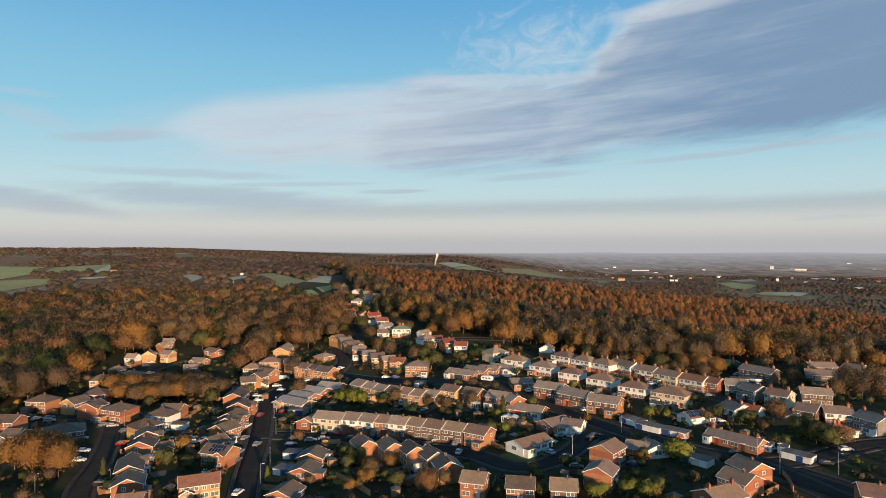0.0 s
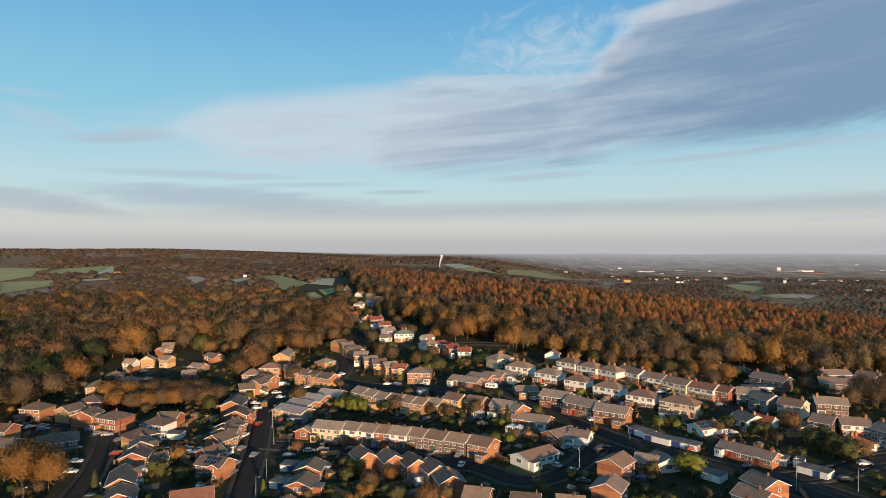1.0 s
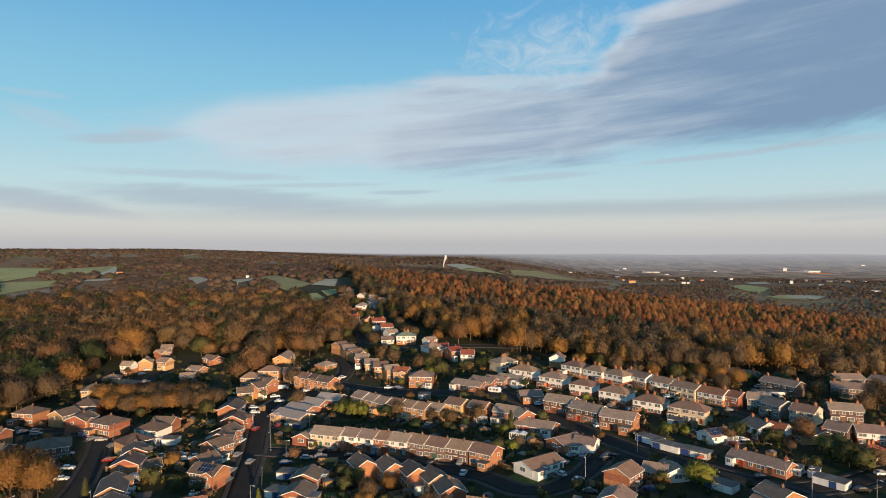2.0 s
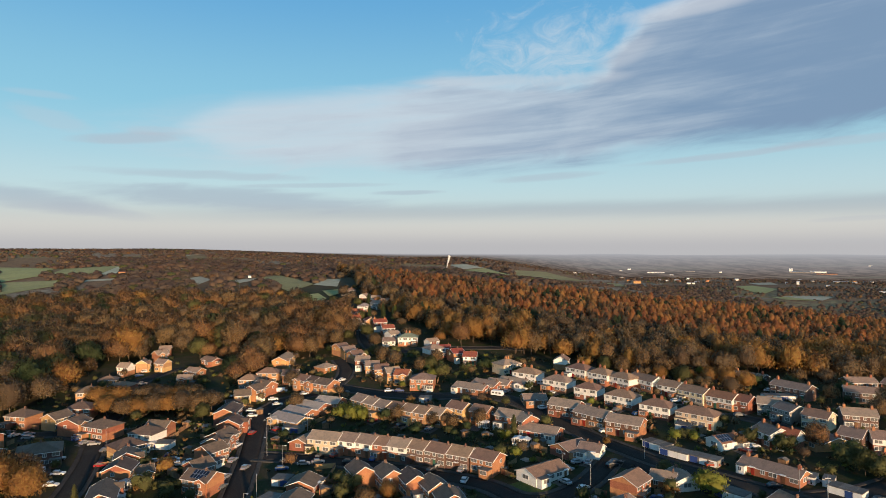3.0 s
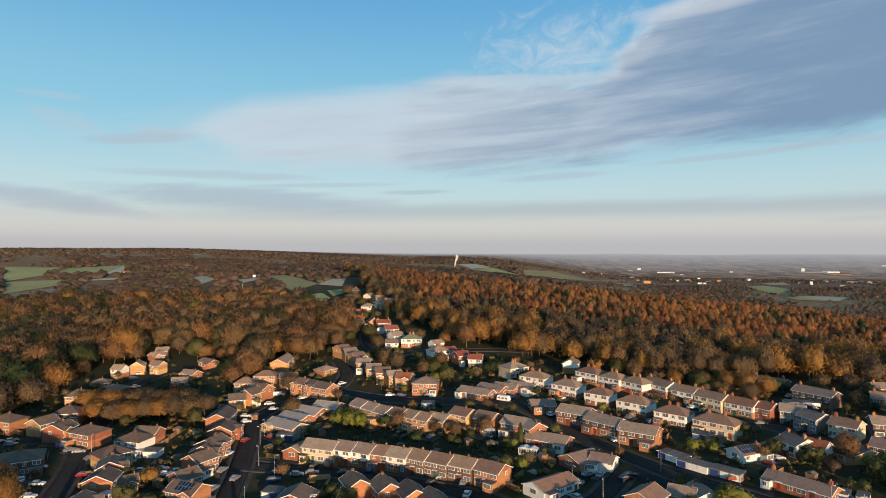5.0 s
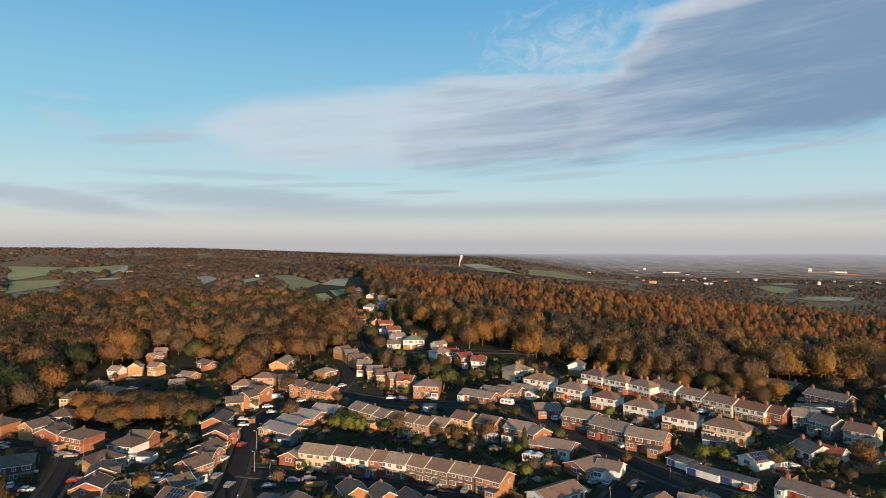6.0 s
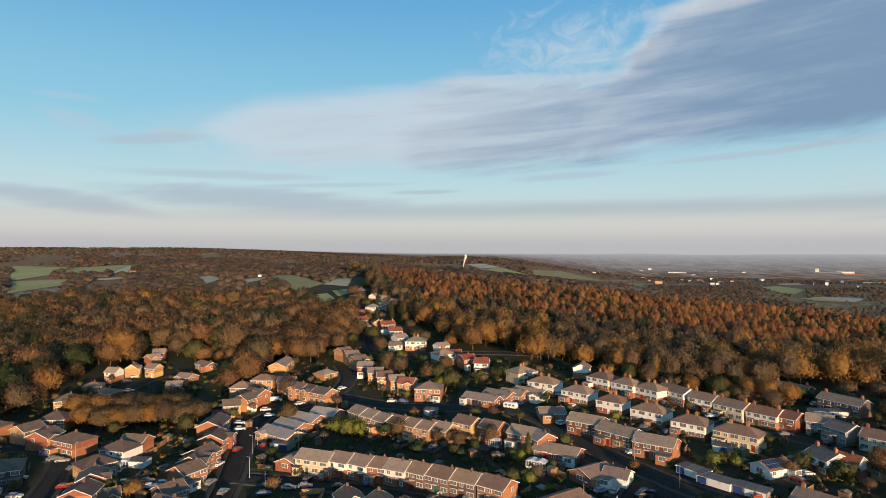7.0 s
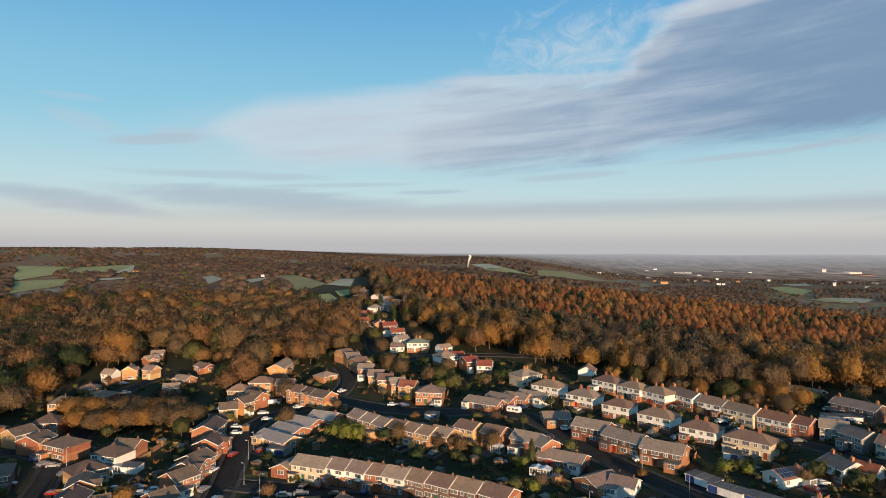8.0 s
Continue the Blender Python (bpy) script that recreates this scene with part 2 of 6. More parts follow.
GLASS = glass_material()
BARK = material("bark", ((0.13, 0.095, 0.065), (0.09, 0.066, 0.047), (0.2, 0.15, 0.1)), 0.95, 1.5, 8.0, 0.5)
LEAF = {
    "russet": material("russet_leaves", ((0.271, 0.151, 0.069), (0.220, 0.125, 0.060)), 0.9, 0.05, 1.0, 0, 0.2, island=True, coords="World", leafy=0.38, porous=0.3),
    "brown": material("brown_leaves", ((0.222, 0.148, 0.074), (0.18, 0.12, 0.063)), 0.9, 0.05, 1.0, 0, 0.2, island=True, coords="World", leafy=0.38, porous=0.3),
    "gold": material("gold_leaves", ((0.362, 0.198, 0.061), (0.299, 0.159, 0.052)), 0.9, 0.05, 1.0, 0, 0.2, island=True, coords="World", leafy=0.38, porous=0.3),
    "twig": material("bare_twigs", ((0.185, 0.131, 0.077), (0.15, 0.106, 0.066)), 0.95, 0.05, 1.0, 0, 0.2, island=True, coords="World", leafy=0.38, porous=0.3),
    "larch": material("larch_needles", ((0.54, 0.236, 0.085), (0.42, 0.182, 0.069)), 0.9, 0.03, 0.6, 0, 0.2, island=True, coords="World", leafy=0.38, porous=0.3),
    "green": material("evergreen_leaves", ((0.044, 0.063, 0.024), (0.056, 0.074, 0.028)), 0.85, 0.1, 1.0, 0, 0.2, island=True, coords="World", leafy=0.38),
    "olive": material("olive_leaves", ((0.125, 0.122, 0.043), (0.100, 0.100, 0.037)), 0.9, 0.1, 1.0, 0, 0.2, island=True, coords="World", leafy=0.38),
    "lime": material("lime_leaves", ((0.21, 0.215, 0.04), (0.17, 0.18, 0.036)), 0.9, 0.1, 1.0, 0, 0.2, island=True, coords="World", leafy=0.38),
    "far": material("distant_twigs", ((0.173, 0.113, 0.079), (0.134, 0.092, 0.068)), 0.95, 0.02, 0.3, 0, 0.2, island=True, coords="World", leafy=0.38),
}


# ---- lie of the land ----
def smooth(a, b, v):
    k = np.clip((v - a) / (b - a), 0, 1)
    return k * k * (3 - 2 * k)


NEAR_HILLS = [[0.3, -0.9, -2.2, 1.7, -0.9], [12.0, -7.5, -1.8, 3.9, 6.2], [0.2, -7.5, 13.8, -9.9, -1.6]]
MID_HILLS = [[-1.3, 6.4, 18.9, -12.0], [11.3, 13.7, 14.7, -8.2], [25.2, 11.6, 5.9, 0.4]]


def ground(x, y):
    """Height of the land, in metres: a gentle slope up to a wooded ridge, fields beyond it, a plain in the north-east."""
    x, y = np.asarray(x, float), np.asarray(y, float)
    z = -3.4 - 4.4 * y / 1000
    for j, row in enumerate(NEAR_HILLS):
        for i, h in enumerate(row):
            z = z + h * np.exp(-((x + 300 - 150 * i) ** 2 + (y - 120 - 140 * j) ** 2) / (2 * 130 ** 2))
    for j, row in enumerate(MID_HILLS):
        for i, h in enumerate(row):
            z = z + h * np.exp(-((x + 600 - 350 * i) ** 2 + (y - 600 - 300 * j) ** 2) / (2 * 260 ** 2))
    r = np.hypot(x, y)
    a = x / np.maximum(r, 1)
    left = 34 + 32 * smooth(-0.02, -0.45, a)
    right = -12 - 30 * smooth(1700, 2700, r) + 72 * smooth(3000, 4700, r)
    distant = left + (right - left) * smooth(0.0, 0.28, a)
    k = smooth(950, 1900, r)
    return z * (1 - k) + distant * k


def level(x, y):
    return float(ground(x, y))


def mesh_from(name, verts, faces, mats, index=None, shade=False, normals=None):
    """A mesh from arrays of vertices and of equal-sided faces."""
    me = bpy.data.meshes.new(name)
    verts, faces = np.asarray(verts, np.float32), np.asarray(faces, np.int32)
    n, s = faces.shape
    me.vertices.add(len(verts))
    me.vertices.foreach_set("co", verts.ravel())
    me.loops.add(n * s)
    me.loops.foreach_set("vertex_index", faces.ravel())
    me.polygons.add(n)
    me.polygons.foreach_set("loop_start", np.arange(0, n * s, s, dtype=np.int32))
    if index is not None:
        me.polygons.foreach_set("material_index", np.asarray(index, np.int32))
    if shade:
        me.polygons.foreach_set("use_smooth", np.ones(n, bool))
    for m in mats:
        me.materials.append(m)
    me.update(calc_edges=True)
    if normals is not None:
        me.polygons.foreach_set("use_smooth", np.ones(n, bool))
        me.normals_split_custom_set_from_vertices(np.asarray(normals, np.float32))
    return me


def ground_material():
    """Damp winter grass and soil near by; a patchwork of pasture, plough and copse far off."""
    m = bpy.data.materials.new("land")
    m.use_nodes = True
    m.node_tree.nodes.clear()
    N = Nodes(m.node_tree)
    p = N.add("ShaderNodeNewGeometry").outputs["Position"]
    fine, mid, big = N.noise(p, 1.2, 6.0, 0.7), N.noise(p, 0.12, 4.0), N.noise(p, 0.012, 3.0)
    grass = N.mix(N.step(mid, 0.4, 0.62), (0.034, 0.044, 0.017), (0.055, 0.047, 0.028))
    grass = N.mix(N.step(fine, 0.5, 0.75), grass, (0.07, 0.06, 0.042))
    cell = N.add("ShaderNodeTexVoronoi", {"Vector": p, "Scale": 0.0052, "Randomness": 0.9}).outputs["Color"]
    tone = N.add("ShaderNodeSeparateColor", {0: cell}).outputs
    patch = N.mix(N.step(tone[0], 0.55, 0.6), (0.26, 0.165, 0.092), (0.27, 0.22, 0.11))
    patch = N.mix(N.step(tone[1], 0.74, 0.78), patch, (0.31, 0.26, 0.19))
    patch = N.mix(N.step(tone[2], 0.7, 0.74), patch, (0.24, 0.145, 0.08))
    patch = N.mix(N.math("MULTIPLY", N.step(big, 0.45, 0.6), 0.7), patch, (0.25, 0.155, 0.085))
    patch = N.mix(N.math("MULTIPLY", N.step(mid, 0.46, 0.6), 0.75), patch, (0.16, 0.105, 0.068))
    away = N.add("ShaderNodeVectorMath", {0: p}, operation="LENGTH").outputs["Value"]
    col = N.mix(N.step(away, 620, 900), grass, patch)
    N.add("ShaderNodeOutputMaterial", {0: N.add("ShaderNodeBsdfPrincipled", {"Base Color": col, "Roughness": 0.95, "Specular IOR Level": 0.1,
          "Normal": N.add("ShaderNodeBump", {"Strength": 0.5, "Distance": 0.3, "Height": fine}).outputs[0]}).outputs[0]})
    return m


def build_ground():
    """One sheet: rings round the camera, close together near by."""
    rings = np.concatenate([[0, 0.001], np.arange(5, 460, 5.0), np.geomspace(460, 4930, 110)])
    n = 480
    ang = np.linspace(0, 2 * np.pi, n, endpoint=False)
    x, y = rings[1:, None] * np.sin(ang), rings[1:, None] * np.cos(ang)
    v = np.stack([x, y, ground(x, y)], -1).reshape(-1, 3)
    k = len(rings) - 1
    a = np.arange(k - 1)[:, None] * n
    i, j = np.arange(n)[None], (np.arange(n)[None] + 1) % n
    quads = np.stack([a + i, a + j, a + n + j, a + n + i], -1).reshape(-1, 4)[:, ::-1]
    me = mesh_from("ground", v, quads, [ground_material()], shade=True)
    tagged(new("ground", me), "dark damp grass and soil with distant fields", "ground", kind="structure")


build_ground()


# ---- making parts ----
def part(name, bm, mat, parent, label=""):
    """Links a bmesh, or a mesh made before, as one object under a thing or under a part."""
    if isinstance(bm, bmesh.types.BMesh):
        me = bpy.data.meshes.new(name)
        bm.to_mesh(me)
        bm.free()
        me.materials.append(mat)
    else:
        me = bm
    ob = new(name, me)
    ob.parent = parent
    if label:
        tagged(ob, label)
    return ob


def box(bm, x0, x1, y0, y1, z0, z1):
    v = [bm.verts.new((x, y, z)) for z in (z0, z1) for x, y in ((x0, y0), (x1, y0), (x1, y1), (x0, y1))]
    for f in ((3, 2, 1, 0), (4, 5, 6, 7), (0, 1, 5, 4), (1, 2, 6, 5), (2, 3, 7, 6), (3, 0, 4, 7)):
        bm.faces.new([v[i] for i in f])
    return v


def prism(bm, outline, y0, y1):
    """An outline in x and z, drawn out from y0 to y1."""
    a = [bm.verts.new((x, y0, z)) for x, z in outline]
    b = [bm.verts.new((x, y1, z)) for x, z in outline]
    n = len(outline)
    bm.faces.new(a)
    bm.faces.new(b[::-1])
    for i in range(n):
        bm.faces.new((a[i], b[i], b[(i + 1) % n], a[(i + 1) % n]))
    bmesh.ops.recalc_face_normals(bm, faces=bm.faces)


def boxed(*sizes):
    bm = bmesh.new()
    for s in sizes:
        box(bm, *s)
    return bm


def frozen(name, bm, mat):
    """A mesh that several objects share."""
    me = bpy.data.meshes.new(name)
    bm.to_mesh(me)
    bm.free()
    me.materials.append(mat)
    return me


def window_meshes(w, h):
    """A frame with its sill line, and one of its two panes."""
    bm = boxed((-w / 2, w / 2, -0.05, 0.04, 0, h))
    pane = boxed((0.05, w / 2 - 0.09, -0.062, -0.045, 0.1, h - 0.09))
    both = boxed((0.04, w / 2 - 0.09, -0.062, -0.045, 0.1, h - 0.09), (0.09 - w / 2, -0.04, -0.062, -0.045, 0.1, h - 0.09))
    return frozen("window_frame", bm, TRIM), frozen("pane", pane, GLASS), frozen("glazing", both, GLASS)


WINDOWS = {"wide": window_meshes(2.2, 1.3), "small": window_meshes(1.1, 1.15), "tall": window_meshes(1.3, 1.5)}
DOOR = [frozen("front_door", boxed((-0.48, 0.48, -0.06, 0.03, 0, 2.05)), d) for d in DOORS]
CANOPY = frozen("porch_canopy", boxed((-0.8, 0.8, -0.75, 0.0, 2.3, 2.42)), TRIM)


def window(home, kind, x, y, z, turn):
    fr, pane, both = WINDOWS[kind]
    w = part("window", fr, None, home)
    w.matrix_local = pose(x, y, z, 0, 0, turn)
    half = 2.2 if kind == "wide" else 1.1 if kind == "small" else 1.3
    if home.location.y > 205:
        part("glazing", both, None, w)
        return
    part("pane", pane, None, w)
    part("pane", pane, None, w).matrix_local = pose(0.04 - half / 2, 0, 0)


FELT = material("roofing_felt", ((0.17, 0.155, 0.14), (0.13, 0.12, 0.11), (0.22, 0.20, 0.18)), 0.9, 0.5)


def wing(home, s, wx, w, out, eaves, ang, reach, wall, roof, foot, two):
    """A gabled wing that stands out from the side s of a house."""
    apex = eaves + w / 2 * math.tan(ang)
    y0, y1 = sorted((s * (reach - 0.3), s * (reach + out)))
    bm = bmesh.new()
    prism(bm, [(wx - w / 2, foot), (wx + w / 2, foot), (wx + w / 2, eaves), (wx, apex), (wx - w / 2, eaves)], y0, y1)
    part("wing_wall", bm, wall, home)
    back = s * (reach - (apex - eaves) / math.tan(ang) + 0.2)
    front = s * (reach + out + 0.25)
    d = 0.3 * math.tan(ang)
    a, b = sorted((back, front))
    bm = bmesh.new()
    prism(bm, [(wx - w / 2 - 0.3, eaves - d), (wx, apex), (wx + w / 2 + 0.3, eaves - d), (wx + w / 2 + 0.3, eaves - d + 0.15), (wx, apex + 0.16), (wx - w / 2 - 0.3, eaves - d + 0.15)], a, b)
    part("wing_roof", bm, roof, home)
    a, b = sorted((front + s * 0.01, front + s * 0.05))
    bm = bmesh.new()
    prism(bm, [(wx - w / 2 - 0.3, eaves - d - 0.06), (wx, apex - 0.06), (wx + w / 2 + 0.3, eaves - d - 0.06), (wx + w / 2 + 0.3, eaves - d + 0.16), (wx, apex + 0.17), (wx - w / 2 - 0.3, eaves - d + 0.16)], a, b)
    part("bargeboard", bm, TRIM, home)
    turn = 0 if s < 0 else 180
    window(home, "wide", wx, s * (reach + out + 0.05), 0.85, turn)
    if two:
        window(home, "small", wx, s * (reach + out + 0.05), 3.0, turn)


def extension(home, s, wx, w, out, high, wall, foot, hy):
    """A flat-roofed room or porch built on to a house."""
    y0, y1 = sorted((s * (hy + 0.002), s * (hy + out)))
    part("extension_wall", boxed((wx - w / 2, wx + w / 2, y0, y1, foot, high)), wall, home)
    y0, y1 = sorted((s * (hy + 0.003), s * (hy + out + 0.2)))
    part("extension_roof", boxed((wx - w / 2 - 0.15, wx + w / 2 + 0.15, y0, y1, high, high + 0.16)), FELT, home)
    window(home, "wide" if w > 2.4 else "small", wx, s * (hy + out + 0.05), 0.9, 0 if s < 0 else 180)


WALL_WORDS = {"red": "red brick", "orange": "orange brick", "buff": "buff brick", "brick": "brown brick and tile-hung", "dark": "dark brick", "white": "white rendered",
              "cream": "cream rendered", "stone": "grey stone"}
ROOF_WORDS = {"grey": "grey tiled", "brown": "brown tiled", "dark": "dark tiled", "redroof": "red tiled", "redbrown": "russet tiled", "pale": "pale tiled",
              "green": "green tiled"}
dice = random.Random(7)
HOMES = []


def house(x, y, turn, length, depth, kind, wall, roof, stacks=1, group=""):
    """A house whose ridge runs along its own x axis. kind: 2 storeys, or 1 for a bungalow; h: hipped roof."""
    two, hip = kind[0] == "2", kind.endswith("h")
    eaves, top = ((4.6, 6.6) if hip else (4.45, 6.25)) if two else (2.35, 3.9)
    words = "%s %s with a %s%s roof" % (WALL_WORDS[wall], "house" if two else "bungalow", "hipped " if hip else "", ROOF_WORDS[roof])
    home = new("house" if two else "bungalow")
    hx, hy = length / 2, depth / 2
    zs = [level(x + dx, y + dy) for dx in (-hx, hx) for dy in (-hy, hy)]
    z = level(x, y)
    home.location, home.rotation_euler = (x, y, z), (0, 0, radians(turn))
    tagged(home, words, "house" if two else "bungalow", group)
    HOMES.append((x, y, turn, length, depth, z))
    foot = min(zs) - z - 0.4
    mid = 1.8 if hip and wall == "white" else 2.5
    banded = two and wall in ("white", "brick")
    lower = WALL["red"] if banded else WALL[wall]
    hung = two and wall == "brick"
    upper = WALL["red"] if hung else WALL[wall]
    ang = math.atan2(top - eaves, hy)
    # walls, with gables up to the roof
    bm = bmesh.new()
    box(bm, -hx, hx, -hy, hy, foot, mid if two else eaves)
    part("wall", bm, lower, home)
    if two:
        bm = bmesh.new()
        o = 0.04 if banded else 0.0
        box(bm, -hx - o, hx + o, -hy - o, hy + o, mid, eaves)
        part("upper_wall", bm, upper, home)
        for s in (-1, 1) if hung else ():
            y0, y1 = sorted((s * (hy + o), s * (hy + o + 0.045)))
            part("tile_hanging", boxed((-hx + 0.15, hx - 0.15, y0, y1, mid + 0.05, eaves - 0.02)), WALL["brick"], home, "dark brown tile-hung upper front")
    if not hip:
        for s in (-1, 1):
            bm = bmesh.new()
            a = [bm.verts.new((s * hx, -hy, eaves)), bm.verts.new((s * hx, hy, eaves)), bm.verts.new((s * hx, 0, top - 0.1))]
            b = [bm.verts.new((s * (hx - 0.25), v.co.y, v.co.z)) for v in a]
            bm.faces.new(a), bm.faces.new(b[::-1])
            for i in range(3):
                bm.faces.new((a[i], b[i], b[(i + 1) % 3], a[(i + 1) % 3]))
            bmesh.ops.recalc_face_normals(bm, faces=bm.faces)
            part("gable", bm, upper, home)
    # roof
    over, verge, thick = 0.4, 0.28, 0.16
    drop = over * math.tan(ang)
    bm = bmesh.new()
    if hip:
        run = min(hy, hx - 0.6)
        low, high = eaves - drop, top
        c = [bm.verts.new((sx * (hx + over), sy * (hy + over), low)) for sx, sy in ((-1, -1), (1, -1), (1, 1), (-1, 1))]
        e = [bm.verts.new((v.co.x, v.co.y, low + thick)) for v in c]
        r = [bm.verts.new((-hx + run, 0, high + thick)), bm.verts.new((hx - run, 0, high + thick))]
        bm.faces.new(c[::-1])
        for i in range(4):
            bm.faces.new((c[i], c[(i + 1) % 4], e[(i + 1) % 4], e[i]))
        bm.faces.new((e[0], e[1], r[1], r[0])), bm.faces.new((e[1], e[2], r[1])), bm.faces.new((e[2], e[3], r[0], r[1])), bm.faces.new((e[3], e[0], r[0]))
    else:
        for s in (-1, 1):
            o = [(s * (hy + over), eaves - drop), (0, top), (0, top + thick), (s * (hy + over), eaves - drop + thick)]
            a = [bm.verts.new((-hx - verge, p, q)) for p, q in o]
            b = [bm.verts.new((hx + verge, p, q)) for p, q in o]
            bm.faces.new(a), bm.faces.new(b)
            for i in range(4):
                bm.faces.new((a[i], b[i], b[(i + 1) % 4], a[(i + 1) % 4]))
        box(bm, -hx - verge, hx + verge, -0.12, 0.12, top + thick - 0.03, top + thick + 0.07)
        bmesh.ops.recalc_face_normals(bm, faces=bm.faces)
    part("roof", bm, ROOF[roof], home)
    if not hip:
        for sx in (-1, 1):
            bm = bmesh.new()
            for s in (-1, 1):
                o = [(s * (hy + over), eaves - drop - 0.02), (0, top - 0.02), (0, top + thick + 0.02), (s * (hy + over), eaves - drop + thick + 0.02)]
                a = [bm.verts.new((sx * (hx + verge + 0.01), p, q)) for p, q in o]
                b = [bm.verts.new((sx * (hx + verge + 0.06), p, q)) for p, q in o]
                bm.faces.new(a), bm.faces.new(b)
                for i in range(4):
                    bm.faces.new((a[i], b[i], b[(i + 1) % 4], a[(i + 1) % 4]))
            bmesh.ops.recalc_face_normals(bm, faces=bm.faces)
            part("bargeboard", bm, TRIM, home)
    for s in (-1, 1):
        if s * (-math.sin(radians(turn)) * x + math.cos(radians(turn)) * (y - 25)) > 0.4 * math.hypot(x, y - 25):
            continue
        y0, y1 = sorted((s * (hy + over + 0.01), s * (hy + over + 0.12)))
        part("gutter", boxed((-hx, hx, y0, y1, eaves - drop - 0.02, eaves - drop + 0.12)), TRIM, home)
    # chimneys
    for i in range(stacks):
        cx = (hx - 0.7 if not hip else hx - min(hy, hx - 0.6)) * (1, -1)[i % 2] * (0.35 if stacks == 1 and two and dice.random() < 0.5 else 0.92)
        tall = top + (1.2 if stacks > 1 else 0.6)
        cw = 0.4 if stacks > 1 else 0.22
        stack = part("chimney", boxed((cx - cw, cx + cw, -0.5, 0.3, top - 0.9, tall)), WALL["red" if stacks > 1 else "dark"], home)
        for py in (-0.3, 0.1):
            bm = bmesh.new()
            bmesh.ops.create_cone(bm, cap_ends=True, segments=8, radius1=0.13, radius2=0.11, depth=0.4, matrix=Matrix.Translation((cx, py, tall + 0.2)))
            part("chimney_pot", bm, POT, stack)
    # windows and doors, on the sides that face the open
    shown = [s for s in (-1, 1) if s * (-math.sin(radians(turn)) * (x - 3) + math.cos(radians(turn)) * (y - 25)) < 0.35 * math.hypot(x - 3, y - 25)]
    ends = [s for s in (-1, 1) if s * (math.cos(radians(turn)) * (x - 3) + math.sin(radians(turn)) * (y - 25)) < 0.35 * math.hypot(x - 3, y - 25)]
    n = max(2, round(length / 2.9))
    for s in shown if y > 142 else ():
        turn_w = 0 if s < 0 else 180
        for i in range(n):
            wx = -hx + (i + 0.5) * length / n
            off = s * (hy + 0.05 + (0.04 if banded else 0) + (0.045 if hung else 0))
            if two:
                window(home, "wide" if (i + n) % 2 else "small", wx, off, 3.05, turn_w)
            if s == shown[0] and i % 3 == 1:
                d = part("front_door", dice.choice(DOOR), None, home)
                d.matrix_local = pose(wx, s * (hy + 0.04), 0.05, 0, 0, turn_w)
                part("porch_canopy", CANOPY, None, d)
            else:
                window(home, "wide" if two or i % 2 else "tall", wx, s * (hy + 0.05), 0.85, turn_w)
    if depth > 6 and not hip:
        for s in ends:
            if two and dice.random() < 0.6:
                window(home, "small", s * (hx + 0.05), 0.9, 3.0, 90 * s)
            elif not two:
                window(home, "wide", s * (hx + 0.05), 0.0, 0.9, 90 * s)
    # later additions
    gabled = group in ("detached up the street", "group by the bend", "west close", "west street", "white gable bungalows")
    side = shown[0] if shown else -1
    if gabled and not hip and length > 6 and dice.random() < 0.7:
        w = min(3.6, length * 0.5)
        wing(home, side, (length / 2 - w / 2 - 0.3) * dice.choice((-1, 1)), w, dice.uniform(0.8, 1.8), eaves - (0.0 if dice.random() < 0.6 or not two else 1.6), ang, hy, WALL[wall], ROOF[roof], foot, two)
    elif dice.random() < 0.55 and length > 5:
        w = dice.uniform(2.2, min(4.2, length * 0.55))
        extension(home, side, (length / 2 - w / 2 - 0.2) * dice.choice((-1, 1)), w, dice.uniform(1.3, 2.8), 2.35, lower if dice.random() < 0.6 else WALL["white"], foot, hy)
    return home


# ---- houses, row by row: place, turn, length, depth ----
# front terrace
house(-41.2, 229.1, -18, 11.1, 7.5, "2", "cream", "grey", 0, "front terrace")
house(-32.7, 227.1, -23, 6.6, 7.5, "2", "white", "grey", 0, "front terrace")
house(-26.5, 224.7, -27, 7.1, 7.5, "2", "white", "grey", 1, "front terrace")
house(-20.7, 222.7, -19, 6.6, 7.5, "2", "red", "brown", 1, "front terrace")
house(-15.0, 220.4, -24, 6.6, 7.5, "2", "white", "grey", 1, "front terrace")
house(-9.1, 218.3, -31, 7.3, 7.5, "2", "dark", "brown", 1, "front terrace")
house(-2.4, 215.0, -31, 7.6, 7.5, "2", "dark", "brown", 1, "front terrace")
house(4.5, 211.7, -29, 7.6, 7.5, "2", "dark", "brown", 1, "front terrace")
house(12.2, 207.6, -35, 7.9, 7.5, "2", "red", "brown", 0, "front terrace")
house(-49.9, 232.7, 72, 8.3, 7.0, "1", "red", "grey", 1, "front terrace")
# buff terrace
house(-35.1, 269.7, -42, 6.6, 7.5, "2", "buff", "grey", 0, "buff terrace")
house(-30.2, 265.5, -40, 6.6, 7.5, "2", "buff", "grey", 1, "buff terrace")
house(-25.3, 261.2, -42, 6.9, 7.5, "2", "buff", "grey", 0, "buff terrace")
house(-19.7, 258.4, -37, 6.9, 7.5, "2", "buff", "brown", 1, "buff terrace")
house(-14.6, 255.5, -37, 6.6, 7.5, "2", "buff", "brown", 0, "buff terrace")
house(-9.7, 252.5, -34, 6.6, 7.5, "2", "buff", "brown", 1, "buff terrace")
house(-4.3, 250.9, -33, 7.3, 7.5, "2", "buff", "grey", 1, "buff terrace")
house(4.0, 256.2, -37, 7.7, 7.5, "2", "buff", "brown", 1, "buff terrace")
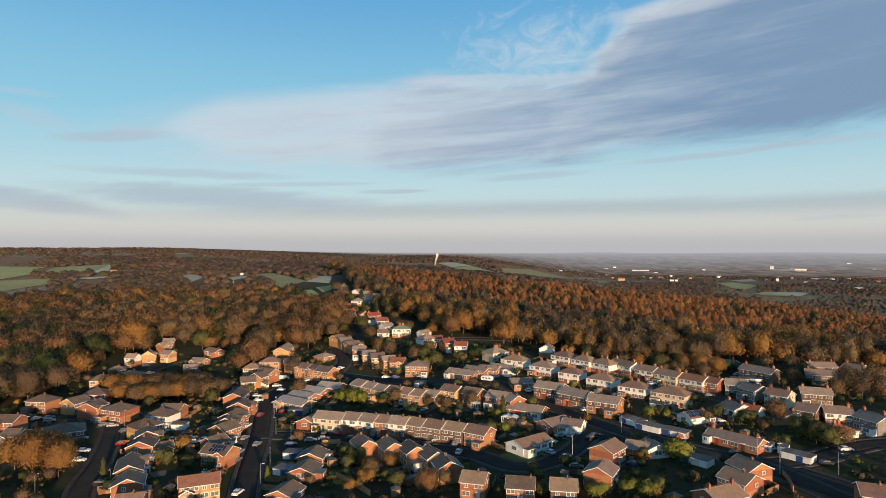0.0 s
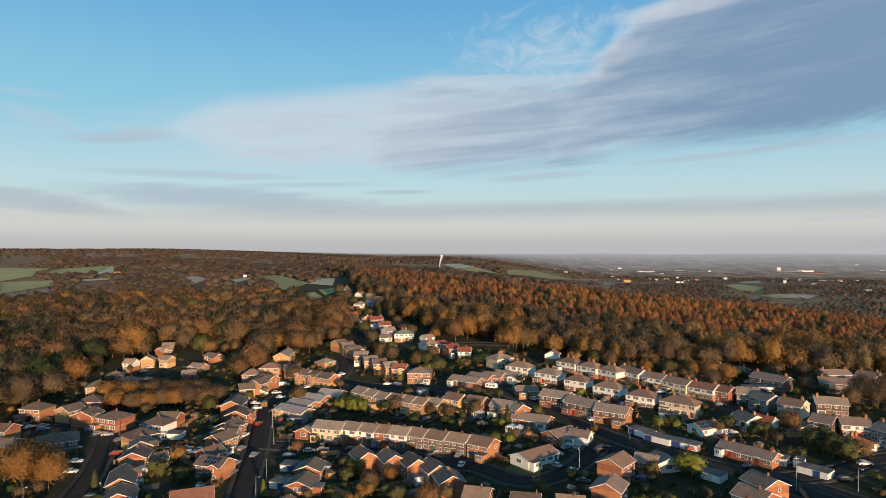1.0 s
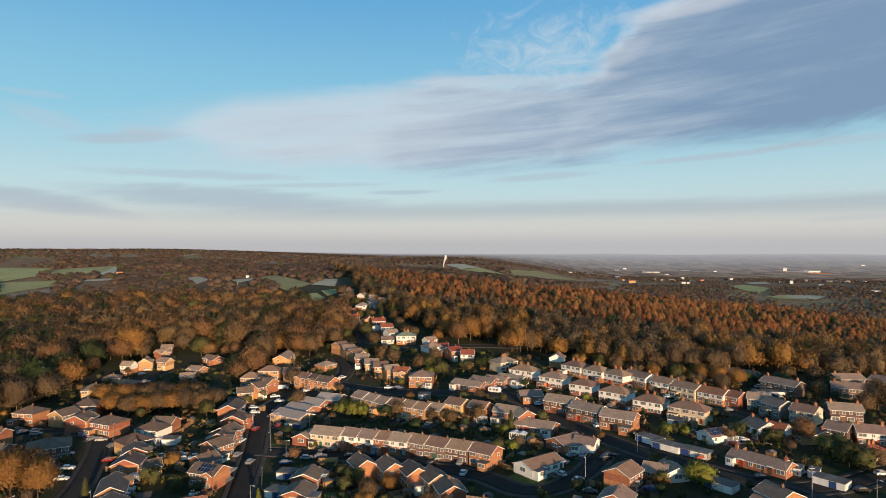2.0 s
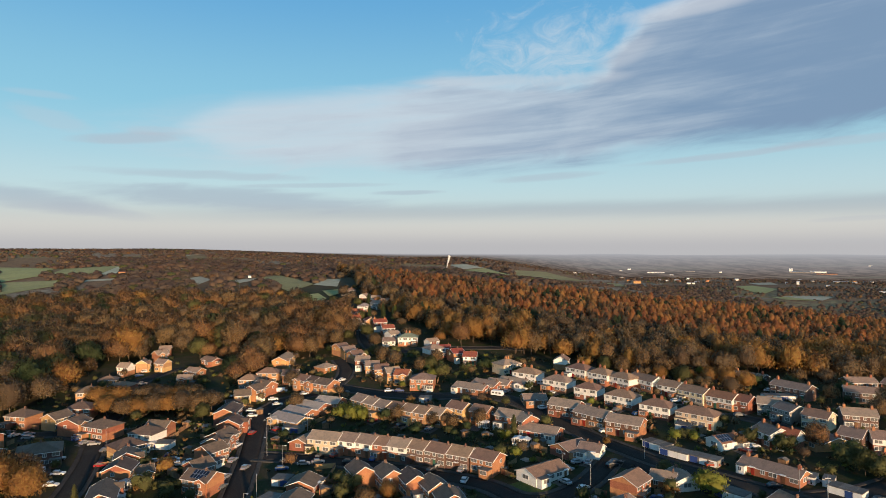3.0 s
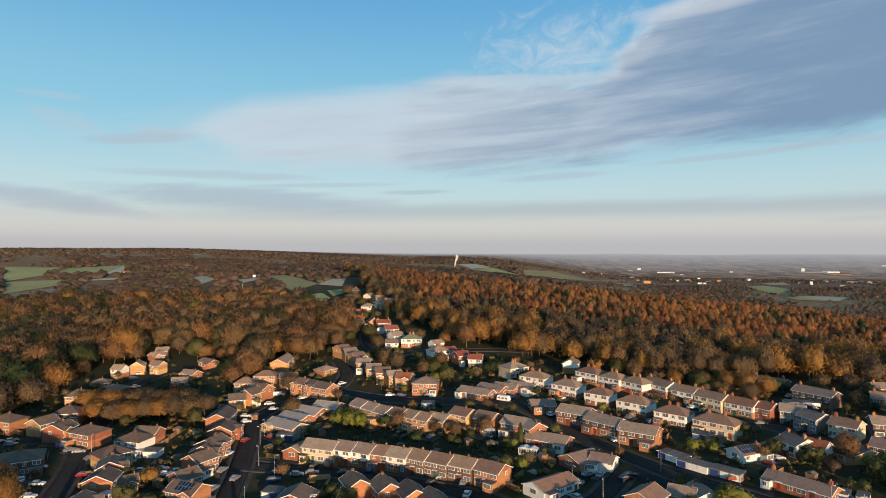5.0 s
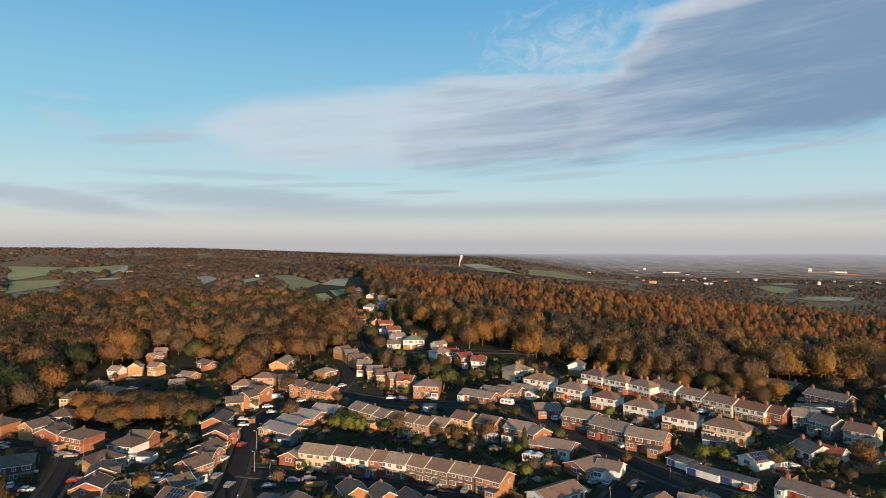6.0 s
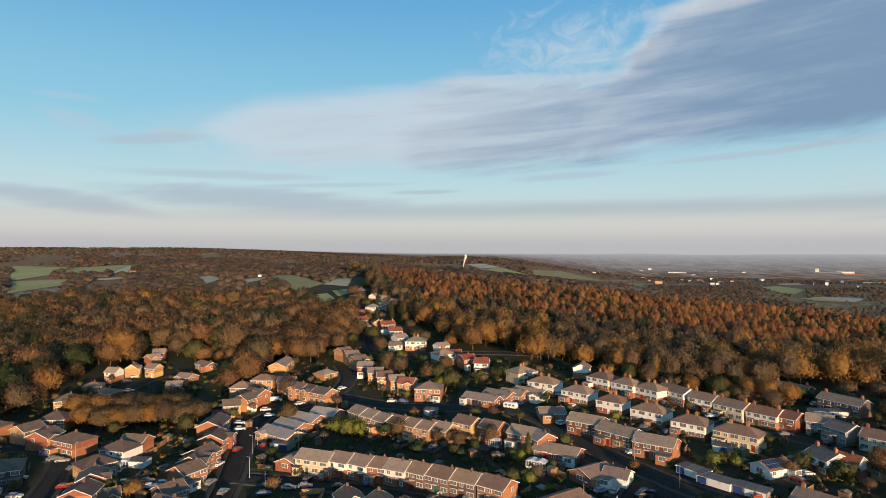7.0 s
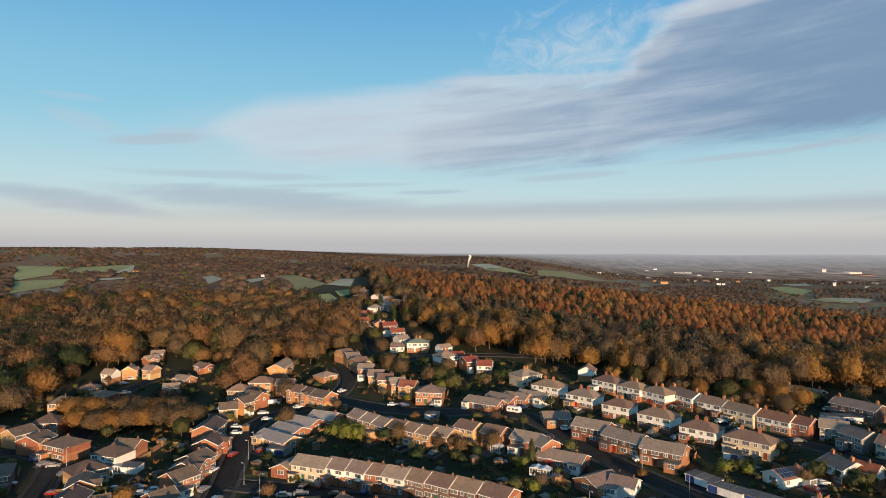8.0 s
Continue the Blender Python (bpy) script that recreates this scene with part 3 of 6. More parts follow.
house(12.5, 251.3, -33, 7.1, 7.5, "2", "red", "brown", 0, "buff terrace")
house(22.4, 245.2, -33, 9.0, 7.5, "2", "red", "grey", 0, "buff terrace")
house(26.7, 241.3, -60, 8.0, 7.0, "2", "red", "grey", 1, "buff terrace")
# detached up the street
house(-61.2, 360.7, 46, 6.6, 8.0, "2", "orange", "brown", 0, "detached up the street")
house(-55.7, 353.2, 26, 6.6, 8.0, "2", "orange", "grey", 1, "detached up the street")
house(-50.1, 343.3, 39, 6.6, 8.0, "2", "orange", "brown", 1, "detached up the street")
house(-44.6, 331.4, 2, 6.6, 8.0, "2", "red", "grey", 1, "detached up the street")
house(-38.4, 321.2, 8, 6.6, 8.0, "2", "orange", "grey", 0, "detached up the street")
house(-33.2, 314.7, 8, 6.6, 8.0, "2", "orange", "brown", 1, "detached up the street")
house(-27.4, 308.6, 20, 6.6, 8.0, "2", "orange", "grey", 0, "detached up the street")
house(-22.0, 304.3, -10, 6.6, 8.0, "2", "orange", "redroof", 1, "detached up the street")
house(-12.3, 296.1, -5, 10.5, 9.0, "2h", "orange", "grey", 1, "detached up the street")
# group by the bend
house(-87.7, 341.9, 91, 18.0, 7.5, "2", "orange", "grey", 1, "group by the bend")
house(-87.4, 315.7, 1, 10.1, 7.5, "2h", "orange", "brown", 0, "group by the bend")
house(-75.9, 311.9, 8, 7.2, 7.5, "2", "orange", "brown", 1, "group by the bend")
house(-66.4, 301.9, -33, 6.6, 7.5, "2", "orange", "brown", 1, "group by the bend")
house(-61.5, 298.7, -35, 6.6, 7.5, "2", "orange", "dark", 0, "group by the bend")
house(-55.4, 294.5, -33, 9.3, 7.5, "2", "orange", "dark", 1, "group by the bend")
house(-93.4, 305.3, 4, 8.5, 7.0, "2h", "orange", "brown", 1, "group by the bend")
house(-83.1, 295.6, -30, 8.2, 7.0, "2", "red", "dark", 1, "group by the bend")
house(-85.3, 289.8, 67, 8.0, 6.6, "2", "orange", "dark", 1, "group by the bend")
house(-88.6, 282.1, 20, 6.6, 6.6, "2", "buff", "dark", 1, "group by the bend")
house(-89.8, 275.8, 16, 6.6, 7.0, "1", "red", "dark", 0, "group by the bend")
house(-60.8, 256.1, -34, 15.1, 8.0, "1", "buff", "pale", 0, "group by the bend")
house(-59.1, 263.7, -34, 12.3, 8.0, "1", "red", "pale", 0, "group by the bend")
house(-55.5, 270.6, -30, 12.1, 8.0, "1", "red", "pale", 0, "group by the bend")
house(-49.5, 276.1, -21, 10.5, 8.0, "1", "red", "pale", 1, "group by the bend")
house(-63.1, 329.7, 56, 8.5, 7.0, "1h", "red", "grey", 1, "group by the bend")
# west close
house(-158.9, 227.9, -2, 7.7, 8.0, "2", "red", "dark", 1, "west close")
house(-163.3, 253.6, -10, 9.5, 8.0, "2h", "red", "dark", 1, "west close")
house(-149.5, 252.7, 72, 8.0, 7.0, "2", "buff", "dark", 0, "west close")
house(-139.6, 247.4, 86, 8.0, 8.0, "2", "red", "dark", 1, "west close")
house(-127.2, 244.6, -22, 10.5, 9.0, "2h", "red", "dark", 1, "west close")
house(-157.9, 287.3, 23, 9.5, 8.0, "2h", "orange", "dark", 1, "west close")
house(-147.8, 265.0, 11, 9.5, 8.0, "2h", "red", "dark", 1, "west close")
house(-165.0, 314.7, 21, 8.0, 7.0, "1h", "orange", "brown", 1, "west close")
house(-153.1, 305.6, -8, 10.0, 7.5, "1h", "red", "brown", 1, "west close")
house(-165.5, 331.4, -9, 6.0, 5.6, "2", "white", "grey", 1, "west close")
house(-160.6, 339.2, 104, 6.6, 5.6, "2", "buff", "brown", 1, "west close")
house(-150.1, 339.3, -18, 6.0, 5.6, "2", "buff", "grey", 0, "west close")
house(-161.6, 360.0, 59, 6.6, 5.6, "2", "red", "grey", 1, "west close")
house(-164.1, 371.7, 17, 6.0, 5.6, "2", "red", "grey", 0, "west close")
house(-128.8, 317.1, 18, 6.6, 6.0, "1", "red", "grey", 1, "west close")
house(-129.7, 352.4, -38, 11.0, 6.4, "1", "red", "brown", 1, "west close")
house(-129.4, 330.4, -21, 8.0, 6.4, "1", "red", "grey", 1, "west close")
house(-151.5, 220.0, -3, 6.6, 8.0, "1", "dark", "dark", 1, "west close")
house(-133.8, 219.4, 31, 12.5, 11.0, "2h", "dark", "dark", 1, "west close")
# west street
house(-106.0, 244.3, -6, 8.2, 7.0, "2", "red", "dark", 1, "west street")
house(-107.4, 237.8, -13, 9.5, 8.0, "2h", "white", "dark", 1, "west street")
house(-108.1, 225.2, 53, 9.5, 8.0, "2h", "buff", "dark", 0, "west street")
house(-102.8, 215.7, 115, 8.0, 7.2, "2", "red", "dark", 1, "west street")
house(-99.7, 205.7, 101, 8.0, 8.0, "2", "red", "dark", 1, "west street")
house(-94.5, 187.4, 112, 12.7, 7.2, "2", "red", "dark", 0, "west street")
house(-88.8, 175.2, 111, 8.0, 8.0, "2", "red", "dark", 0, "west street")
house(-81.9, 162.3, 16, 6.6, 8.0, "2", "red", "brown", 1, "west street")
house(-94.5, 208.5, 34, 6.6, 5.0, "1", "buff", "dark", 1, "west street")
house(-68.6, 174.5, 22, 10.6, 6.4, "2", "buff", "redbrown", 0, "west street")
house(-87.1, 261.6, 95, 12.2, 8.0, "2", "red", "dark", 0, "west street")
house(-80.5, 247.3, 91, 8.0, 8.0, "2", "red", "dark", 1, "west street")
house(-79.0, 233.9, 76, 8.0, 8.0, "2", "red", "dark", 1, "west street")
house(-78.9, 228.6, 90, 8.0, 7.2, "2", "red", "dark", 0, "west street")
house(-77.6, 220.8, 63, 8.0, 7.2, "2", "red", "dark", 1, "west street")
house(-76.1, 207.4, 55, 6.6, 7.2, "2", "red", "dark", 1, "west street")
house(-71.4, 198.6, -19, 9.4, 7.2, "2", "red", "dark", 1, "west street")
# foreground gables
house(-25.7, 201.1, 118, 8.0, 6.4, "2", "red", "dark", 1, "foreground gables")
house(-17.0, 198.1, 116, 8.0, 6.4, "2", "red", "dark", 1, "foreground gables")
house(-9.7, 194.0, 113, 8.0, 6.4, "2", "red", "dark", 0, "foreground gables")
house(-3.4, 189.0, 114, 8.0, 6.4, "2", "red", "dark", 0, "foreground gables")
house(0.9, 181.3, 106, 8.0, 7.0, "2", "red", "dark", 1, "foreground gables")
house(-41.6, 198.5, 84, 8.0, 8.0, "1", "red", "dark", 0, "foreground gables")
house(-41.7, 187.0, 83, 8.0, 8.0, "1", "red", "dark", 0, "foreground gables")
house(-43.6, 171.3, 75, 8.0, 7.6, "1", "red", "dark", 0, "foreground gables")
house(8.7, 170.1, -16, 6.7, 7.6, "2", "red", "brown", 1, "foreground gables")
house(20.6, 165.4, -10, 7.3, 7.6, "2", "red", "dark", 1, "foreground gables")
house(31.6, 163.0, -11, 6.7, 7.6, "2", "dark", "brown", 1, "foreground gables")
house(49.8, 188.3, 49, 8.9, 7.6, "2", "red", "brown", 0, "foreground gables")
house(43.7, 172.1, 61, 8.0, 7.6, "2", "red", "grey", 1, "foreground gables")
house(65.1, 193.3, 96, 8.0, 7.0, "1", "white", "grey", 1, "foreground gables")
house(60.8, 194.1, -28, 6.6, 7.0, "1", "red", "grey", 1, "foreground gables")
house(27.9, 201.7, 38, 13.5, 8.0, "1", "white", "brown", 0, "foreground gables")
house(39.1, 219.3, 37, 10.1, 8.0, "1", "red", "grey", 0, "foreground gables")
house(45.5, 217.0, -29, 6.9, 7.0, "1", "white", "grey", 1, "foreground gables")
house(31.8, 235.2, -29, 13.9, 8.0, "1", "red", "grey", 0, "foreground gables")
house(33.9, 271.2, 6, 9.1, 8.0, "1", "red", "grey", 1, "foreground gables")
# brown terrace
house(44.3, 255.4, -34, 11.6, 8.0, "2", "brick", "grey", 0, "brown terrace")
house(52.6, 244.9, -47, 13.0, 8.0, "2", "brick", "grey", 1, "brown terrace")
house(61.4, 235.5, -33, 12.0, 8.0, "2", "brick", "grey", 0, "brown terrace")
# rendered semis
house(35.3, 301.6, -36, 11.9, 8.0, "2h", "white", "brown", 2, "rendered semis")
house(47.2, 289.0, -41, 11.5, 8.0, "2h", "white", "grey", 2, "rendered semis")
house(57.7, 277.3, -38, 10.0, 8.0, "2h", "white", "brown", 2, "rendered semis")
house(68.5, 266.1, -42, 11.9, 8.0, "2h", "white", "brown", 2, "rendered semis")
house(78.3, 253.5, -40, 11.2, 8.0, "2h", "white", "brown", 2, "rendered semis")
house(89.5, 243.6, -42, 13.6, 8.0, "2h", "cream", "brown", 2, "rendered semis")
# old upper terrace
house(54.5, 326.0, 72, 8.0, 6.6, "2", "white", "brown", 1, "old upper terrace")
house(60.5, 309.3, -48, 11.0, 8.0, "2h", "white", "brown", 2, "old upper terrace")
house(68.7, 300.9, -49, 10.5, 8.0, "2h", "white", "brown", 2, "old upper terrace")
house(76.5, 293.9, -53, 11.0, 8.0, "2h", "white", "brown", 2, "old upper terrace")
house(85.6, 291.6, -60, 13.0, 8.0, "2", "white", "brown", 2, "old upper terrace")
house(92.9, 281.6, -50, 9.1, 8.0, "2", "white", "brown", 2, "old upper terrace")
house(99.7, 272.8, -54, 11.3, 8.0, "2", "cream", "brown", 2, "old upper terrace")
house(107.3, 264.4, -50, 10.4, 8.0, "2", "white", "redbrown", 2, "old upper terrace")
house(113.3, 259.9, -51, 6.6, 8.0, "2", "red", "redbrown", 1, "old upper terrace")
# white gable bungalows
house(9.3, 287.9, -31, 14.5, 8.0, "1", "red", "grey", 1, "white gable bungalows")
house(16.3, 292.0, -39, 12.1, 8.0, "1", "red", "grey", 1, "white gable bungalows")
house(22.0, 293.0, -31, 10.1, 8.0, "1", "red", "grey", 1, "white gable bungalows")
house(28.7, 294.6, -36, 13.1, 8.0, "1", "white", "grey", 1, "white gable bungalows")
# east
house(93.0, 197.9, -51, 16.8, 7.0, "1", "red", "grey", 2, "east")
house(84.2, 171.0, -71, 8.0, 8.0, "2", "red", "brown", 1, "east")
house(78.0, 163.3, -58, 8.0, 8.0, "2", "red", "brown", 1, "east")
house(68.8, 154.5, 25, 10.1, 8.0, "2", "red", "brown", 2, "east")
house(105.9, 152.4, -22, 7.2, 8.0, "2", "red", "brown", 1, "east")
house(104.9, 223.1, -75, 8.2, 8.0, "2", "white", "grey", 2, "east")
house(109.1, 219.9, -52, 6.6, 6.0, "2", "white", "redroof", 1, "east")
house(130.1, 240.2, -50, 8.3, 8.0, "2", "cream", "brown", 2, "east")
house(121.9, 221.3, -80, 9.3, 10.0, "1", "orange", "grey", 2, "east")
house(89.5, 222.0, 24, 9.4, 6.6, "1", "white", "redbrown", 1, "east")
house(137.2, 216.4, -19, 8.7, 7.0, "2", "white", "grey", 2, "east")
house(129.9, 205.4, 4, 9.5, 8.0, "1h", "white", "redroof", 2, "east")
house(121.1, 256.6, -29, 7.8, 8.0, "2", "stone", "grey", 1, "east")
house(144.1, 282.9, -59, 15.6, 8.0, "2", "dark", "grey", 2, "east")
house(140.3, 313.0, -50, 14.1, 8.0, "1", "dark", "grey", 2, "east")
house(169.7, 276.9, -26, 14.5, 8.0, "2", "dark", "grey", 2, "east")
house(181.1, 298.4, -4, 12.2, 8.0, "2", "red", "grey", 2, "east")
house(183.3, 268.0, -28, 13.6, 8.0, "2", "red", "grey", 2, "east")
house(195.5, 295.2, -58, 8.6, 8.0, "2", "stone", "grey", 2, "east")
house(129.2, 219.5, -49, 6.7, 8.0, "2", "dark", "grey", 1, "east")
house(124.2, 248.2, -70, 8.0, 8.0, "2", "stone", "grey", 1, "east")
house(145.0, 242.3, -20, 10.6, 8.0, "2", "dark", "grey", 2, "east")
house(144.4, 208.2, -74, 9.0, 8.0, "2", "stone", "grey", 2, "east")
# hillside cluster
house(-25.3, 377.7, 1, 11.1, 9.0, "2h", "white", "green", 2, "hillside cluster")
house(-36.1, 379.2, -2, 7.3, 7.0, "1", "white", "grey", 1, "hillside cluster")
house(-35.3, 387.0, 38, 6.7, 7.0, "2", "white", "grey", 1, "hillside cluster")
house(-47.6, 424.9, 17, 8.6, 8.0, "2", "red", "redroof", 2, "hillside cluster")
house(-40.2, 404.9, 18, 7.5, 8.0, "2", "white", "redroof", 1, "hillside cluster")
house(-9.3, 349.4, 31, 9.5, 8.0, "2h", "white", "grey", 2, "hillside cluster")
house(-4.3, 358.3, 5, 7.2, 7.0, "1", "red", "redroof", 1, "hillside cluster")
house(2.4, 340.3, 27, 6.6, 8.0, "2", "red", "redroof", 1, "hillside cluster")
house(9.6, 333.0, -6, 6.6, 8.0, "2", "white", "redroof", 1, "hillside cluster")
house(26.8, 317.5, 33, 10.5, 9.0, "2h", "cream", "grey", 2, "hillside cluster")
house(-98.3, 598.0, 55, 9.9, 10.0, "2", "stone", "brown", 2, "hillside cluster")
house(-101.2, 516.0, 42, 7.0, 8.0, "2", "buff", "brown", 1, "hillside cluster")
house(-79.9, 454.9, 22, 7.5, 8.0, "2", "white", "grey", 1, "hillside cluster")
house(-67.3, 443.7, 12, 8.4, 8.0, "2", "red", "redroof", 2, "hillside cluster")
house(-90.4, 486.5, 10, 8.0, 6.0, "1", "white", "grey", 0, "hillside cluster")
house(-80.8, 489.0, -8, 7.0, 6.0, "1", "white", "pale", 0, "hillside cluster")
house(-69.5, 470.0, 12, 8.0, 6.5, "2", "orange", "redroof", 1, "hillside cluster")
house(-55.0, 433.0, -70, 8.0, 6.5, "2", "orange", "redbrown", 1, "hillside cluster")
house(-46.0, 416.0, 75, 7.0, 6.0, "1", "white", "redbrown", 0, "hillside cluster")
house(-65.5, 541.0, 20, 7.5, 6.5, "2", "white", "grey", 1, "hillside cluster")
house(-54.5, 520.0, -30, 8.0, 6.5, "2", "red", "grey", 1, "hillside cluster")
house(-68.0, 494.0, 65, 9.0, 6.5, "2h", "white", "pale", 1, "hillside cluster")
house(-63.5, 424.0, 30, 7.5, 6.5, "2", "dark", "brown", 1, "hillside cluster")
house(-11.5, 374.5, 40, 7.0, 5.5, "1", "white", "grey", 1, "hillside cluster")
house(-76.3, 555.7, 58, 8.0, 7.0, "2", "white", "grey", 1, "hillside cluster")
house(-59.0, 507.7, -59, 14.4, 8.0, "2", "stone", "grey", 2, "hillside cluster")


# unseen houses added south of the view, to shade the nearest ground and lower walls
for k, (hx, turn, form) in enumerate(((-132, 12, "2h"), (-112, 20, "2"), (-94, 15, "2"), (-74, 96, "2"), (-34, 85, "2"), (-18, 5, "2"), (-3, -4, "2"), (12, -8, "2h"), (28, -12, "2"), (44, -6, "2"), (60, 70, "2"), (118, -15, "2"), (134, -20, "2h"))):
    house(hx, 136 - 0.06 * abs(hx), turn, 8.6, 7.2, form, ("red", "orange", "red")[k % 3], ("brown", "dark")[k % 2], 0, "southern houses")


# ---- roads ----
ASPHALT = material("asphalt", ((0.046, 0.042, 0.038), (0.036, 0.033, 0.031), (0.06, 0.055, 0.05)), 0.95, 0.15, 3.0, 0.3, 0.1, spec=0.08, coords="World")
PAVING = material("paving", ((0.075, 0.068, 0.062), (0.058, 0.053, 0.049), (0.10, 0.092, 0.085)), 0.95, 0.3, 2.0, 0.3, 0.1, spec=0.08, coords="World")
PAINT = material("road_paint", ((0.6, 0.6, 0.58), (0.5, 0.5, 0.48)), 0.8, bump=0.0)


def curve_points(pts, step=2.0):
    """A smooth line through the points, at even steps."""
    p = np.array([pts[0], *pts, pts[-1]], float)
    out = []
    for i in range(1, len(p) - 2):
        n = max(2, int(np.hypot(*(p[i + 1] - p[i])) / step))
        t = np.linspace(0, 1, n, endpoint=False)[:, None]
        a, b, c, d = p[i - 1], p[i], p[i + 1], p[i + 2]
        out.append(0.5 * (2 * b + (c - a) * t + (2 * a - 5 * b + 4 * c - d) * t ** 2 + (3 * b - a - 3 * c + d) * t ** 3))
    return np.concatenate(out + [p[-1:]])


ROADS = []


def strip(name, pts, w0, w1, lift, mat, label, drop=0.0):
    """A ribbon that follows the land between two offsets from the line, with a kerb face."""
    c = curve_points(pts)
    d = np.gradient(c, axis=0)
    nrm = np.stack([-d[:, 1], d[:, 0]], 1) / np.maximum(np.hypot(d[:, 0], d[:, 1]), 1e-6)[:, None]
    cols = []
    m = 5
    for k in range(m):
        q = c + nrm * (w0 + (w1 - w0) * k / (m - 1))
        cols.append(np.stack([q[:, 0], q[:, 1], ground(q[:, 0], q[:, 1]) + lift], 1))
    low = [cols[0] - (0, 0, lift + 0.3), *cols, cols[-1] - (0, 0, lift + 0.3)]
    v = np.stack(low, 1)
    n, k = v.shape[:2]
    i = np.arange(n - 1)[:, None] * k
    j = np.arange(k - 1)[None]
    f = np.stack([i + j, i + j + 1, i + k + j + 1, i + k + j], -1).reshape(-1, 4)
    me = mesh_from(name, v.reshape(-1, 3), f[:, ::-1], [mat])
    return tagged(new(name, me), label, name, kind="structure")


def road(pts, width=5.5, lift=0.12):
    h = width / 2
    strip("road", pts, -h, h, lift, ASPHALT, "dark worn asphalt residential road")
    for s in (-1, 1):
        a, b = sorted((s * (h + 0.02), s * (h + 1.5)))
        strip("pavement", pts, a, b, lift + 0.1, PAVING, "grey paved footway beside the road")
    ROADS.append((curve_points(pts, 3.0), h + 1.8))


road([(-45, 120), (-50, 150), (-56, 174), (-61, 196), (-66, 222), (-72, 248), (-76, 268), (-73, 283), (-65, 290), (-56, 299), (-52, 315), (-53, 331), (-60, 350)], 6.5)
road([(-90, 150), (-105, 180), (-111, 200), (-119, 222), (-127, 240), (-134, 261)], 6.0, 0.14)
road([(-128, 240), (-144, 246), (-156, 240)], 5.0, 0.16)
road([(-134, 261), (-140, 290), (-150, 315), (-146, 345)], 5.0, 0.15)
road([(-54, 303), (-29, 289), (-7, 283), (14, 283), (29, 271), (38, 252), (48, 234), (56, 222), (66, 208), (80, 194), (94, 178), (104, 150)], 6.5, 0.14)
road([(-64, 225), (-45, 221), (-29, 216), (-9, 208), (10, 198), (20, 188), (30, 188), (41, 198), (51, 214)], 6.0, 0.15)
road([(37, 304), (53, 292), (76, 271), (92, 256), (110, 250), (124, 232), (150, 226)], 5.0, 0.13)
road([(92, 182), (112, 186), (135, 196), (170, 200)], 7.0, 0.15)
road([(40, 365), (19, 367), (-15, 366), (-31, 360), (-46, 372), (-55, 400), (-62, 440), (-85, 520), (-98, 590)], 4.5, 0.13)

road([(97, 176), (106, 160), (110, 138)], 13.0, 0.16)
strip("forecourt", [(57, 216), (66, 206), (80, 191)], -9.5, 9.5, 0.09, ASPHALT, "dark asphalt forecourt in front of the garages")


# ---- fields ----
FIELDS = []
FIELD = {"green": material("pasture", ((0.34, 0.315, 0.12), (0.28, 0.27, 0.105), (0.40, 0.36, 0.19)), 0.95, 0.02, 0.3, 0.2, 0.12, coords="World"),
         "frost": material("frosted_grass", ((0.46, 0.44, 0.31), (0.38, 0.36, 0.25), (0.52, 0.5, 0.4)), 0.95, 0.02, 0.3, 0.2, 0.1, coords="World")}


def field(a, b, c, d, tone):
    """A field between four corners, laid on the land."""
    n = 24
    u, w = np.meshgrid(np.linspace(0, 1, n), np.linspace(0, 1, n))
    a, b, c, d = [np.array(p, float) for p in (a, b, c, d)]
    p = (a * ((1 - u) * (1 - w))[..., None] + b * (u * (1 - w))[..., None] + c * (u * w)[..., None] + d * ((1 - u) * w)[..., None]).reshape(-1, 2)
    v = np.column_stack([p, ground(p[:, 0], p[:, 1]) + 0.8])
    i = (np.arange(n - 1)[:, None] * n + np.arange(n - 1)[None]).ravel()
    f = np.stack([i, i + 1, i + n + 1, i + n], 1)
    me = mesh_from("field", v, f, [FIELD[tone]])
    tagged(new("field", me), "green pasture field" if tone == "green" else "pale frosted field", "field", kind="structure")
    near = 0.86 if math.hypot(*a) > 640 else 0.94
    FIELDS.append([tuple(a), tuple(b), tuple(c), tuple(d)])
    FIELDS.append([tuple(d), tuple(c), tuple(c * near), tuple(d * near)])


# fields, corner by corner
field((-804, 1096), (-668, 1046), (-604, 913), (-617, 848), "green")
field((-598, 911), (-640, 1024), (-574, 1072), (-513, 903), "green")
field((-514, 908), (-571, 1067), (-538, 1014), (-487, 899), "frost")
field((-612, 841), (-532, 845), (-489, 778), (-508, 703), "green")
field((-495, 836), (-454, 845), (-439, 818), (-481, 813), "frost")
field((-345, 811), (-338, 837), (-301, 783), (-293, 720), "frost")
field((-483, 1030), (-462, 1029), (-407, 975), (-397, 937), "frost")
field((-250, 794), (-226, 827), (-153, 697), (-163, 632), "green")
field((-273, 767), (-246, 786), (-240, 758), (-249, 719), "frost")
field((-153, 690), (-152, 753), (-135, 756), (-122, 666), "frost")
field((-151, 597), (-130, 613), (-114, 575), (-116, 523), "green")
field((-130, 632), (-114, 644), (-106, 615), (-114, 587), "green")
field((19, 1489), (73, 1589), (130, 1405), (101, 1386), "green")
field((150, 1601), (240, 1689), (307, 1441), (130, 1341), "green")
field((-18, 1674), (32, 1698), (74, 1602), (20, 1516), "frost")
field((337, 1456), (367, 1408), (345, 1268), (312, 1240), "green")
field((583, 1345), (654, 1403), (645, 1274), (541, 1121), "green")
field((689, 1495), (771, 1554), (734, 1447), (683, 1429), "frost")
